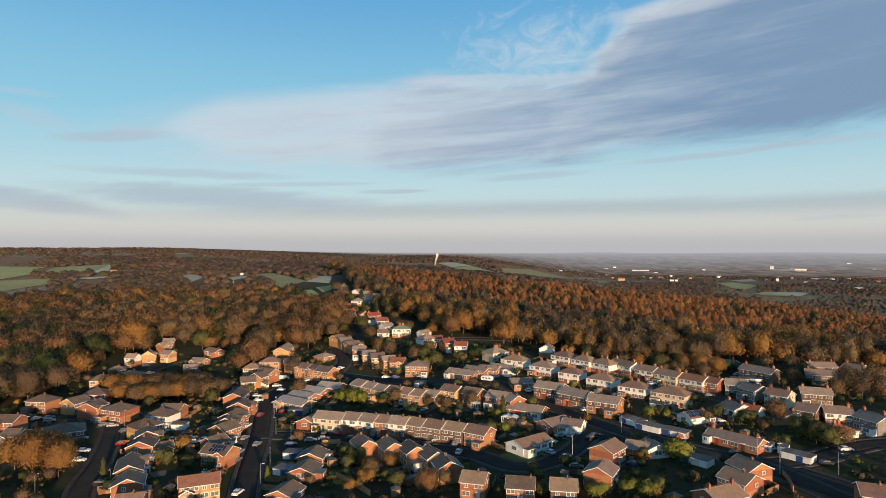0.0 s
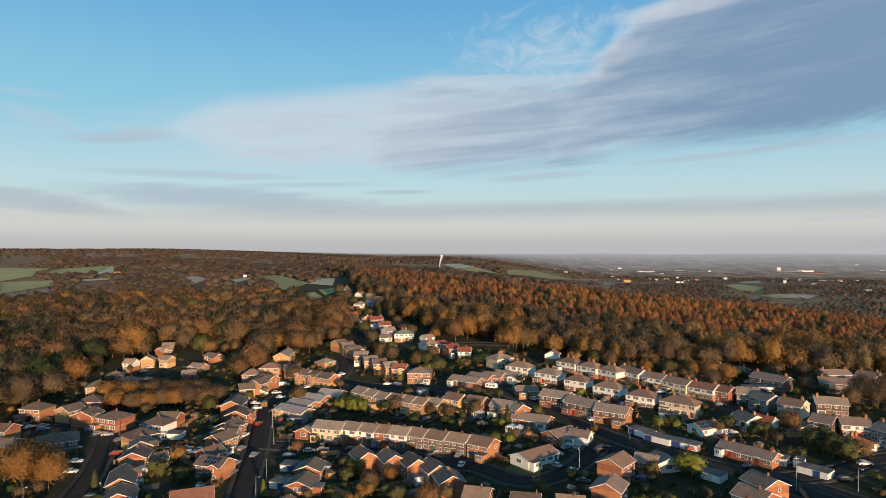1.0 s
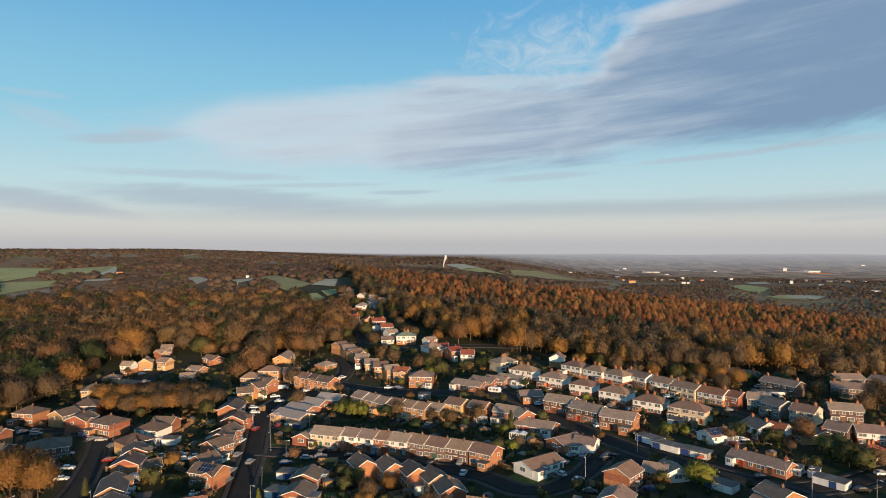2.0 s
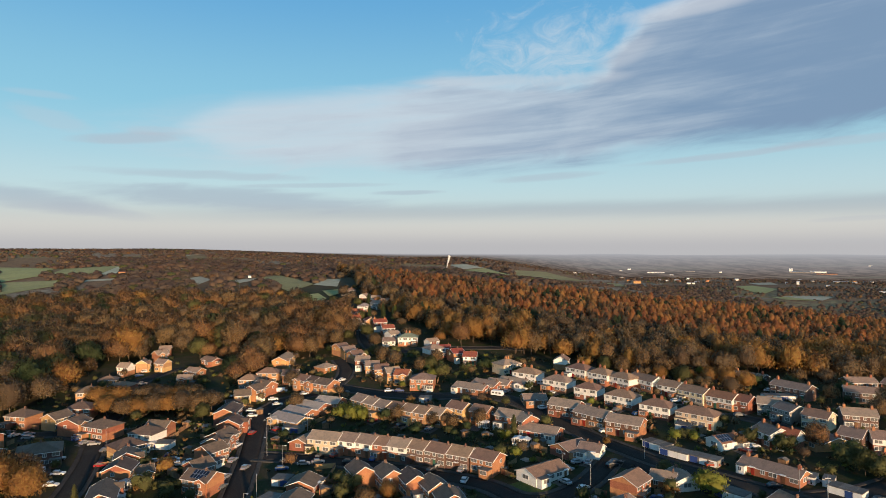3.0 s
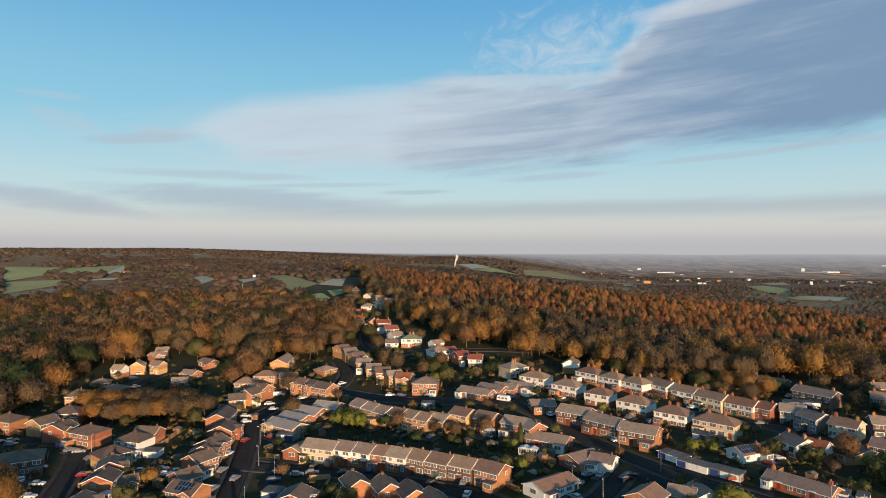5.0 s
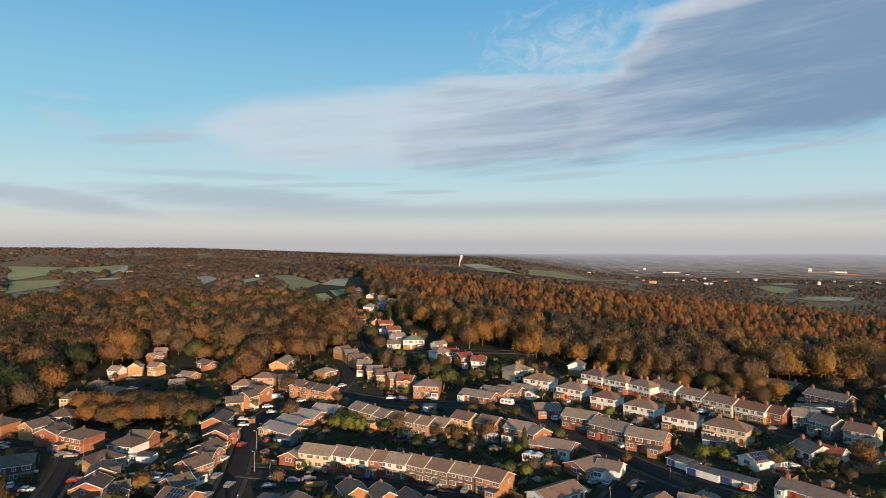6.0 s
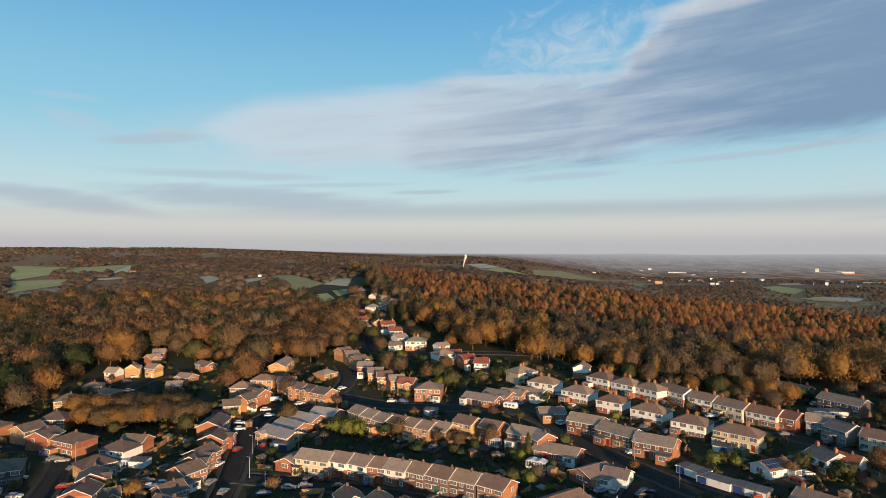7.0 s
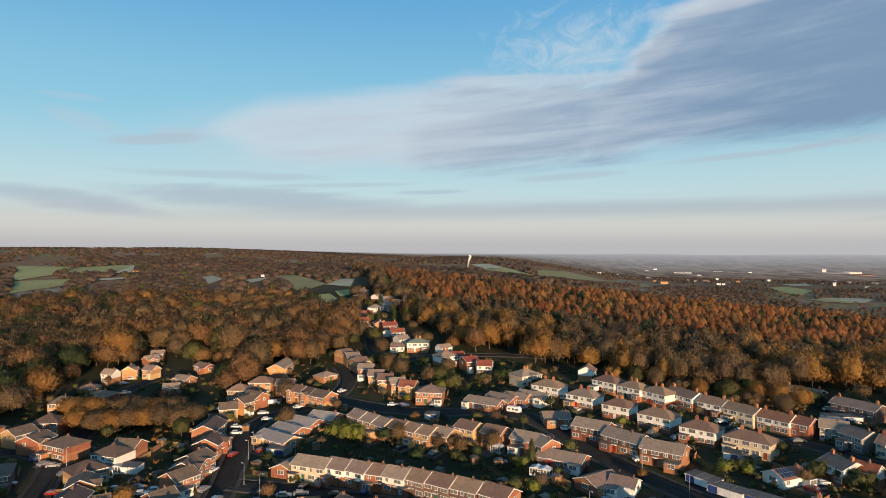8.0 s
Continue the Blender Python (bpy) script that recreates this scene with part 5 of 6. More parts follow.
def van(x, y, turn):
    c = on_ground("van", x, y, turn, 0.16)
    bm = bmesh.new()
    prism(bm, [(-2.4, 0.35), (2.4, 0.35), (2.45, 0.9), (1.75, 1.15), (1.2, 1.95), (-2.4, 2.0)], -0.92, 0.92)
    part("body", bevelled(bm, 0.06), CAR_PAINT["white"], c)
    bm = bmesh.new()
    prism(bm, [(1.74, 1.18), (1.24, 1.88), (1.27, 1.89), (1.77, 1.19)], -0.75, 0.75)
    part("windscreen", bm, GLASS, c)
    wheels(c, (-1.5, 1.5), 0.84)
    return tagged(c, "white panel van parked beside orange brick houses", "van")


def caravan(x, y, turn):
    c = on_ground("caravan", x, y, turn)
    bm = bmesh.new()
    prism(bm, [(-2.6, 0.45), (2.5, 0.45), (2.75, 0.8), (2.6, 1.7), (2.1, 2.45), (-2.2, 2.45), (-2.65, 1.8)], -1.05, 1.05)
    part("body", bevelled(bm, 0.08), CAR_PAINT["white"], c)
    for wx in (-1.5, 0.1, 1.6):
        part("window", boxed((wx - 0.5, wx + 0.5, -1.08, -1.04, 1.2, 1.85)), GLASS, c)
    part("drawbar", boxed((2.6, 3.6, -0.06, 0.06, 0.4, 0.5)), STEEL, c)
    wheels(c, (0.0,), 0.95)
    return tagged(c, "white touring caravan parked on a drive", "caravan")


def street_lamp(x, y, turn):
    s = on_ground("street_lamp", x, y, turn)
    bm = bmesh.new()
    bmesh.ops.create_cone(bm, cap_ends=True, segments=8, radius1=0.09, radius2=0.05, depth=6.4, matrix=pose(0, 0, 3.1))
    part("post", bm, STEEL, s)
    part("arm", boxed((0, 0.9, -0.03, 0.03, 6.2, 6.27)), STEEL, s)
    part("lantern", boxed((0.7, 1.3, -0.12, 0.12, 6.14, 6.28)), LAMP_GLASS, s)
    return tagged(s, "galvanised steel street lamp on the footway", "street lamp", "street lamps")


def tall_pole(x, y):
    s = on_ground("pole", x, y, 0)
    bm = bmesh.new()
    bmesh.ops.create_cone(bm, cap_ends=True, segments=8, radius1=0.15, radius2=0.09, depth=9.6, matrix=pose(0, 0, 4.6))
    part("mast", bm, STEEL, s)
    part("crossarm", boxed((-0.7, 0.7, -0.06, 0.06, 8.7, 8.84)), STEEL, s)
    return tagged(s, "pale tall mast pole with a crossarm", "pole")


def garage_row(x0, y0, x1, y1, n, tone):
    """Lock-ups side by side, doors to the south."""
    turn = math.degrees(math.atan2(y1 - y0, x1 - x0))
    w = math.hypot(x1 - x0, y1 - y0) / max(n, 1)
    w = max(w, 2.6)
    for i in range(n):
        k = (i + 0.5) / n
        x, y = x0 + (x1 - x0) * k, y0 + (y1 - y0) * k
        g = on_ground("garage", x, y, turn)
        h = w / 2 - 0.02
        part("wall", boxed((-h, h, -2.3, 2.3, -0.5, 1.95)), WALL["white"] if tone == "white" else WALL["stone"], g)
        bm = bmesh.new()
        prism(bm, [(-h - 0.08, 1.95), (h + 0.08, 1.95), (h + 0.08, 2.12), (-h - 0.08, 2.12)], -2.45, 2.45)
        part("roof", bm, FELT, g)
        part("garage_door", boxed((-h + 0.25, h - 0.25, -2.34, -2.29, 0, 1.8)), (TRIM if (i + n) % 3 else CAR_PAINT["blue"]), g)
        HOMES.append((x, y, turn, w, 4.6, 0))
        tagged(g, "%s lock-up garage with a flat roof" % ("white-walled" if tone == "white" else "grey"), "garage", "lock-up garages")


def conservatory(x, y, turn):
    c = on_ground("conservatory", x, y, turn)
    part("base_wall", boxed((-1.7, 1.7, -1.4, 1.4, -0.3, 0.5)), WALL["white"], c)
    part("glazing", boxed((-1.62, 1.62, -1.32, 1.32, 0.5, 2.1)), GLASS, c)
    for i in range(5):
        for s in (-1, 1):
            part("glazing_bar", boxed((-1.7 + i * 0.83 - 0.05, -1.7 + i * 0.83 + 0.08, s * 1.36 - 0.05, s * 1.36 + 0.05, 0.5, 2.12)), TRIM, c)
    bm = bmesh.new()
    prism(bm, [(-1.8, 2.1), (1.8, 2.1), (1.8, 2.2), (0, 2.75), (-1.8, 2.2)], -1.5, 1.5)
    part("roof", bm, PALE_SHEET, c)
    return tagged(c, "white framed conservatory with a pale roof", "conservatory")


def shed(x, y, turn):
    c = on_ground("shed", x, y, turn)
    part("wall", boxed((-1.2, 1.2, -0.95, 0.95, -0.3, 1.9)), TIMBER, c)
    bm = bmesh.new()
    prism(bm, [(-1.35, 1.85), (0, 2.35), (1.35, 1.85), (1.35, 1.95), (0, 2.45), (-1.35, 1.95)], -1.1, 1.1)
    part("roof", bm, FELT, c)
    part("door", boxed((-0.4, 0.4, -0.985, -0.95, 0, 1.7)), TIMBER, c)
    return tagged(c, "brown timber garden shed with a felt roof", "shed", "garden sheds")


TREE_SHAPES = {}
TREE_WORDS = {"gold": "golden-brown autumn", "russet": "russet autumn", "brown": "brown thin-leaved", "twig": "almost bare", "olive": "olive green", "lime": "yellow-green", "green": "dark evergreen"}


def tree(x, y, form, tint, high, broad=1.0):
    """One tree or large shrub: broad, round or cone."""
    key = form, int(x * 7 + y) % 3
    if key not in TREE_SHAPES:
        n = key[1]
        TREE_SHAPES[key] = (broadleaf(200 + n, 14, 6.4, 2000, 0.54, 0.04, bumps=18) if form == "broad" else
                            shrub_shape(210 + n, 7, 3.6, 900, 0.42, 9) if form == "round" else conifer(220 + n, 12, 2.6, 520, 0.5))
    size = high / {"broad": 14, "round": 6.2, "cone": 12}[form]
    named = "shrub" if form == "round" else "tree"
    t = new(named)
    t.matrix_world = pose(x, y, level(x, y), 0, 0, (x * 37 + y * 11) % 360) @ Matrix.Diagonal((size * broad, size * broad, size, 1))
    wood, mass, loose = TREE_SHAPES[key]
    for nm, (v, f, o), m in (("trunk", wood, BARK), ("crown", join([mass, loose]), LEAF[tint])):
        mk = key + (nm, tint)
        if mk not in TREE_SHAPES:
            TREE_SHAPES[mk] = mesh_from(nm, v, f, [m], normals=o)
        part(nm, TREE_SHAPES[mk], None, t)
    words = "%s %s" % (TREE_WORDS[tint], {"broad": "broadleaved tree", "round": "rounded garden shrub", "cone": "pointed conifer"}[form])
    return tagged(t, words + " standing in grass", named)


FAR_WALL = {"white": WALL["white"], "pale": WALL["stone"], "orange": WALL["orange"]}


def far_building(x, y, turn, length, depth, high, tone):
    g = on_ground("distant_building", x, y, turn)
    part("wall", boxed((-length / 2, length / 2, -depth / 2, depth / 2, -2, high * 0.75)), FAR_WALL[tone], g)
    bm = bmesh.new()
    prism(bm, [(-depth / 2 - 0.4, high * 0.75), (0, high), (depth / 2 + 0.4, high * 0.75)], -length / 2 - 0.3, length / 2 + 0.3)
    bmesh.ops.rotate(bm, verts=bm.verts, matrix=Matrix.Rotation(radians(90), 3, "Z"))
    part("roof", bm, ROOF["redbrown"] if tone == "orange" else PALE_SHEET, g)
    tagged(g, "%s distant building among trees" % {"white": "white walled", "pale": "grey pale roofed", "orange": "orange brick"}[tone], "building", "distant buildings")


def smoke_plume(x, y, high):
    """Chimney smoke: a leaning, widening column of puffs."""
    m = material("smoke", ((0.5, 0.5, 0.5), (0.42, 0.42, 0.43)), 1.0, bump=0.0)
    rng = random.Random(3)
    bm = bmesh.new()
    for i in range(26):
        k = i / 25
        r = high * (0.03 + 0.09 * k)
        p = Vector((high * (0.12 * k + 0.1 * k * k) + rng.uniform(-0.4, 0.4) * r, rng.uniform(-0.4, 0.4) * r, high * k))
        bmesh.ops.create_icosphere(bm, subdivisions=2, radius=r * rng.uniform(0.7, 1.1), matrix=Matrix.Translation(p))
    for v in bm.verts:
        v.co += Vector((noise.noise(v.co * 0.25), noise.noise(v.co * 0.25 + Vector((9, 0, 0))), noise.noise(v.co * 0.25 + Vector((0, 9, 0))))) * high * 0.05
    me = frozen("smoke_plume", bm, m)
    for p in me.polygons:
        p.use_smooth = True
    s = new("smoke_plume", me)
    s.location = (x, y, level(x, y) + 4)
    tagged(s, "white smoke plume rising beyond the wood", "smoke", kind="stuff")


SILICON = material("solar_cells", ((0.012, 0.016, 0.032), (0.016, 0.02, 0.04)), 0.15, bump=0.0, spec=0.6)
PANEL_EDGE = material("panel_frame", ((0.45, 0.45, 0.46), (0.38, 0.38, 0.39)), 0.4, metal=0.8, bump=0.0)


def solar_array(x, y, turn, depth, eaves, top, along, columns, rows):
    """Framed panels laid on the southern slope of a roof."""
    ang = math.atan2(top - eaves, depth / 2)
    c, s = math.cos(radians(turn)), math.sin(radians(turn))
    down = depth * 0.25
    rack = new("solar_array")
    rack.location = (x + along * c + down * s, y + along * s - down * c, level(x, y) + top + 0.18 - down * math.tan(ang) + 0.08)
    rack.rotation_euler = (ang, 0, radians(turn))
    for i in range(columns):
        for j in range(rows):
            px, py = (i - columns / 2 + 0.5) * 1.06, (j - rows / 2 + 0.5) * 1.62
            pane = part("panel", boxed((px - 0.5, px + 0.5, py - 0.78, py + 0.78, 0.0, 0.04)), PANEL_EDGE, rack)
            part("cells", boxed((px - 0.45, px + 0.45, py - 0.73, py + 0.73, 0.036, 0.046)), SILICON, pane)
    tagged(rack, "dark framed solar panels on a tiled roof", "solar panel")


# parked cars
car(-73.7, 233.8, 80, "white")
car(-70.5, 220.5, 80, "silver")
car(-67.9, 207.4, 80, "silver")
car(-58.0, 175.3, 78, "white")
car(-81.4, 271.4, 10, "white")
car(-72.4, 245.8, 80, "red")
car(-64.2, 214.2, 80, "silver")
car(-76.6, 285.8, 20, "white")
car(-72.7, 278.8, 20, "white")
car(-128.9, 221.5, 20, "silver")
car(-121.4, 209.6, 10, "white")
car(-118.0, 201.2, 5, "white")
car(-101.0, 182.9, 5, "black")
car(-111.9, 216.6, 10, "red")
car(-117.9, 230.0, 60, "grey")
car(-152.0, 239.8, 20, "silver")
car(-161.9, 243.9, 70, "grey")
car(-158.2, 241.4, 70, "silver")
car(-135.5, 242.4, 30, "silver")
car(-125.3, 235.5, 20, "silver")
car(-52.2, 212.7, 20, "blue")
car(-52.4, 218.6, 10, "black")
car(-46.2, 216.3, 10, "silver")
car(-41.8, 217.3, 10, "silver")
car(-37.2, 222.5, 60, "red")
car(-24.0, 218.6, 70, "blue")
car(-31.8, 216.4, 10, "black")
car(-2.2, 211.7, 15, "silver")
car(-26.9, 291.6, 10, "white")
car(-51.3, 310.7, 60, "white")
car(-10.7, 290.2, 20, "silver")
car(24.3, 286.0, 60, "silver")
car(36.8, 263.7, 20, "white")
car(54.4, 236.7, 20, "white")
car(13.4, 236.4, 0, "silver")
car(24.5, 227.1, 0, "white")
car(32.5, 203.7, -30, "silver")
car(35.7, 205.9, -30, "grey")
car(39.7, 210.6, 30, "silver")
car(37.8, 192.0, 40, "white")
car(39.5, 184.5, -10, "grey")
car(51.3, 209.3, 10, "black")
car(59.3, 280.3, 20, "silver")
car(111.3, 180.4, 5, "black")
car(87.7, 167.5, 20, "red")
car(130.0, 218.0, 0, "white")
car(123.6, 190.7, 0, "white")
car(-158.2, 336.7, 60, "white")
car(-157.2, 328.1, 60, "blue")
car(-147.8, 313.3, 20, "silver")
car(122.7, 251.9, 10, "white")
car(92.9, 287.2, 0, "silver")
car(70.8, 254.6, 20, "blue")
car(90.0, 224.5, 10, "silver")
car(-98.5, 291.4, 20, "white")
car(4.0, 207.5, 75, "silver")
car(5.0, 200.0, 75, "white")
car(16.1, 207.0, 10, "black")
car(-48.9, 276.3, 10, "silver")
car(-22.4, 291.0, 10, "blue")
car(108.2, 252.9, 0, "grey")
car(94.2, 261.8, 0, "white")
car(109.9, 230.0, 0, "silver")
car(-93.2, 225.4, 10, "blue")
car(-90.2, 221.5, 10, "silver")
car(-87.1, 217.7, 20, "white")
car(-66.4, 200.1, 78, "grey")
car(-154.2, 243.1, 60, "silver")
car(-133.8, 239.9, 40, "blue")
car(-84.2, 219.7, 20, "white")
car(-79.0, 265.2, 10, "white")
car(49.6, 207.3, 20, "black")
car(91.1, 271.3, 10, "white")
car(78.9, 205.6, 0, "red")
car(89.3, 190.1, 10, "black")
car(101.4, 192.6, 10, "silver")
car(79.0, 257.8, 10, "silver")
car(138.2, 291.1, 5, "white")
caravan(19.9, 281.7, -30)
caravan(39.1, 297.2, 5)
van(-76.1, 297.3, 10)
# street lamps
street_lamp(-53.7, 182.1, 347)
street_lamp(-54.1, 193.8, 106)
street_lamp(-66.1, 242.6, 155)
street_lamp(-53.3, 217.2, 5)
street_lamp(-120.9, 235.3, 100)
street_lamp(34.0, 203.8, 296)
street_lamp(40.5, 195.0, 251)
street_lamp(53.9, 231.8, 80)
street_lamp(-60.5, 224.5, 144)
street_lamp(-67.3, 250.7, 263)
street_lamp(-52.6, 247.9, 180)
street_lamp(53.2, 228.8, 35)
street_lamp(94.5, 187.1, 20)
street_lamp(110.3, 173.3, 308)
street_lamp(60.9, 212.4, 165)
street_lamp(-96.4, 179.7, 285)
street_lamp(-115.0, 174.8, 74)
street_lamp(34.2, 285.6, 135)
tall_pole(94.8, 175.0)
tall_pole(-192.5, 517.1)
tall_pole(-217.9, 645.4)
tall_pole(-197.2, 571.7)
# lock-up garages: first, last, how many
garage_row(65.2, 224.7, 70.4, 218.0, 3, "white")
garage_row(68.4, 218.1, 74.7, 211.3, 3, "white")
garage_row(75.2, 211.7, 81.4, 205.8, 3, "grey")
garage_row(103.5, 188.0, 108.3, 182.2, 4, "white")
garage_row(73.1, 188.1, 78.4, 182.0, 3, "white")
garage_row(100.4, 194.5, 102.3, 192.8, 1, "white")
garage_row(103.9, 192.5, 106.1, 190.8, 1, "white")
garage_row(-51.8, 203.5, -46.6, 202.6, 2, "grey")
garage_row(-51.2, 191.0, -45.4, 188.7, 2, "grey")
garage_row(-99.5, 206.4, -94.7, 206.3, 1, "white")
garage_row(-104.0, 234.4, -96.8, 234.1, 3, "white")
garage_row(-61.3, 249.4, -54.5, 247.0, 2, "grey")
garage_row(-12.6, 277.7, -8.0, 277.0, 2, "grey")
garage_row(129.2, 278.1, 141.6, 277.7, 4, "white")
garage_row(80.8, 240.1, 84.0, 237.8, 2, "white")
# conservatories and sheds
conservatory(0.3, 254.0, -33)
conservatory(25.7, 227.1, -25)
conservatory(23.4, 228.3, -25)
conservatory(-41.3, 265.8, -40)
conservatory(-95.3, 200.3, 20)
conservatory(-92.0, 190.8, 20)
conservatory(-110.4, 226.5, 20)
conservatory(82.5, 253.7, -40)
conservatory(91.9, 248.8, -40)
conservatory(12.7, 245.1, -33)
conservatory(-8.7, 192.3, 30)
conservatory(-29.6, 272.1, -40)
conservatory(1.3, 258.3, -33)
conservatory(-23.2, 224.7, -24)
conservatory(-103.7, 232.9, 20)
conservatory(-104.5, 230.0, 20)
shed(84.1, 236.1, 10)
shed(87.4, 235.2, 10)
shed(82.9, 233.4, 20)
shed(-13.2, 171.3, 10)
shed(-8.1, 178.9, 0)
shed(-83.2, 174.3, 10)
shed(-78.2, 177.2, 0)
shed(-11.0, 186.2, 0)
shed(-46.4, 250.8, 10)
shed(12.8, 234.4, 0)
shed(5.6, 237.0, 20)
shed(20.3, 233.4, 0)
shed(28.4, 223.0, 30)
shed(-77.0, 269.0, 10)
shed(-123.1, 311.4, 0)
shed(-104.0, 245.0, 10)
shed(-108.1, 242.2, 10)
shed(98.7, 228.7, 0)
shed(100.4, 247.8, 0)
shed(65.5, 261.5, 10)
shed(50.0, 254.8, 0)
# single trees and large shrubs: place, kind, tint, height
tree(-125.6, 189.5, "broad", "gold", 14.5)
tree(-116.8, 188.5, "broad", "gold", 12.5)
tree(-134.0, 194.0, "broad", "gold", 11)
tree(-124.0, 196.5, "broad", "russet", 12.5)
tree(-148.7, 278.0, "broad", "gold", 9.6, 1.35)
tree(-139.2, 267.8, "broad", "gold", 8.9, 1.35)
tree(-130.8, 265.1, "broad", "brown", 8.9, 1.35)
tree(-125.5, 267.1, "broad", "gold", 8.9, 1.35)
tree(-120.4, 269.4, "broad", "brown", 9.6, 1.35)
tree(-115.5, 271.0, "broad", "gold", 8.9, 1.35)
tree(-110.1, 272.2, "broad", "twig", 9.6, 1.35)
tree(-102.5, 270.2, "broad", "brown", 9.6, 1.35)
tree(-99.1, 274.8, "broad", "twig", 8.9, 1.35)
tree(-139.0, 276.6, "broad", "gold", 10.4, 1.35)
tree(-128.2, 278.4, "broad", "brown", 10.4, 1.35)
tree(-115.6, 279.4, "broad", "gold", 9.6, 1.35)
tree(-108.4, 279.0, "broad", "brown", 10.4, 1.35)
tree(-121.5, 278.0, "broad", "twig", 10.4, 1.35)
tree(69.8, 187.0, "round", "lime", 8)
tree(-42.6, 259.4, "round", "lime", 6, 0.85)
tree(-38.1, 257.5, "round", "lime", 6.5, 0.85)
tree(-33.7, 256.0, "round", "lime", 6, 0.85)
tree(-41.2, 262.3, "round", "lime", 6, 0.85)
tree(-36.1, 259.9, "round", "lime", 6, 0.85)
tree(116.7, 218.3, "broad", "russet", 9)
tree(22.8, 319.2, "round", "lime", 6)
tree(16.9, 321.6, "round", "green", 7)
tree(25.6, 321.1, "round", "lime", 5)
tree(7.9, 315.8, "round", "olive", 6)
tree(-9.9, 317.7, "broad", "olive", 9)
tree(-4.6, 311.6, "round", "olive", 7)
tree(-14.3, 318.0, "broad", "brown", 9)
tree(-56.7, 441.2, "cone", "green", 13)
tree(-49.7, 462.5, "cone", "green", 11)
tree(-41.5, 451.1, "cone", "green", 10)
tree(-40.5, 458.4, "cone", "lime", 10)
tree(-29.5, 449.1, "cone", "green", 14)
tree(-20.5, 439.0, "cone", "green", 15)
tree(-15.3, 427.5, "cone", "green", 14)
tree(-25.9, 458.4, "cone", "green", 12)
tree(-67.5, 514.7, "cone", "green", 12)
tree(-88.6, 211.8, "round", "gold", 6)
tree(-79.6, 194.4, "round", "olive", 5)
tree(-89.4, 198.7, "round", "olive", 6)
tree(-95.8, 213.8, "round", "olive", 5)
tree(-76.1, 199.2, "round", "gold", 4)
tree(-103.9, 189.7, "cone", "olive", 6)
tree(-52.1, 183.8, "cone", "lime", 5)
tree(-4.6, 170.6, "broad", "russet", 8)
tree(-21.7, 183.8, "broad", "brown", 7)
tree(-16.3, 188.8, "broad", "gold", 6)
tree(-27.2, 195.4, "round", "olive", 6)
tree(-29.5, 191.3, "round", "olive", 5)
tree(-13.7, 177.1, "round", "olive", 5)
tree(-22.4, 179.9, "round", "gold", 5)
tree(-26.3, 175.4, "round", "gold", 4)
tree(48.9, 165.4, "round", "lime", 5)
tree(26.5, 166.3, "round", "olive", 5)
tree(30.2, 165.7, "round", "lime", 5)
tree(41.1, 164.1, "round", "lime", 5)
tree(54.2, 163.2, "round", "lime", 5)
tree(57.6, 166.7, "round", "olive", 5)
tree(117.1, 202.6, "round", "olive", 8)
tree(118.6, 197.4, "broad", "olive", 8)
tree(120.4, 194.5, "round", "olive", 7)
tree(125.4, 196.9, "round", "brown", 7)
tree(165.9, 254.8, "broad", "brown", 13)
tree(168.5, 250.1, "broad", "twig", 12)
tree(183.7, 265.5, "broad", "brown", 12)
tree(173.5, 245.9, "broad", "brown", 11)
tree(157.6, 249.8, "broad", "brown", 9)
tree(135.0, 296.4, "round", "green", 7)
tree(166.8, 284.8, "round", "green", 8)
tree(155.0, 274.6, "broad", "brown", 8)
tree(99.2, 224.5, "round", "olive", 6)
tree(104.3, 218.2, "round", "green", 6)
tree(106.5, 216.5, "round", "olive", 6)
tree(122.4, 295.2, "broad", "gold", 10)
tree(116.3, 300.5, "broad", "gold", 9)
tree(110.2, 306.1, "round", "gold", 7)
tree(79.4, 229.5, "round", "olive", 4)
tree(81.7, 227.0, "round", "lime", 4)
tree(22.6, 235.2, "cone", "olive", 8)
tree(19.5, 232.3, "round", "lime", 4)
tree(17.8, 234.0, "round", "olive", 4)
tree(52.3, 225.2, "round", "gold", 3)
tree(63.0, 199.4, "round", "olive", 5)
tree(60.1, 186.9, "round", "gold", 4)
tree(54.6, 173.9, "round", "olive", 4)
tree(-46.1, 225.5, "round", "olive", 3)
tree(11.3, 246.4, "broad", "brown", 7)
tree(1.2, 244.5, "broad", "brown", 6)
tree(-5.5, 247.0, "broad", "brown", 6)
tree(-19.5, 254.0, "broad", "brown", 7)
tree(-25.6, 257.1, "round", "olive", 4)
tree(-62.8, 271.1, "broad", "brown", 8)
tree(-72.9, 302.8, "broad", "twig", 9)
tree(-79.1, 256.2, "round", "lime", 3)
tree(-98.1, 263.3, "broad", "olive", 7)
tree(-103.5, 271.2, "broad", "brown", 9)
tree(-69.4, 392.9, "broad", "twig", 12)
tree(-65.3, 400.3, "broad", "brown", 12)
tree(-60.9, 407.8, "broad", "twig", 12)
tree(-77.5, 379.8, "broad", "twig", 13)
tree(-78.2, 359.2, "broad", "brown", 13)
tree(-52.1, 396.7, "broad", "olive", 10)
tree(-43.8, 372.1, "broad", "brown", 9)
tree(-35.2, 338.0, "broad", "brown", 10)
tree(-28.5, 331.4, "broad", "twig", 9)
tree(-41.8, 355.3, "round", "olive", 6)
tree(-82.1, 453.0, "broad", "twig", 12)
tree(-84.5, 504.5, "broad", "brown", 12)
tree(-85.0, 536.6, "broad", "twig", 12)
tree(-99.4, 577.6, "broad", "twig", 12)
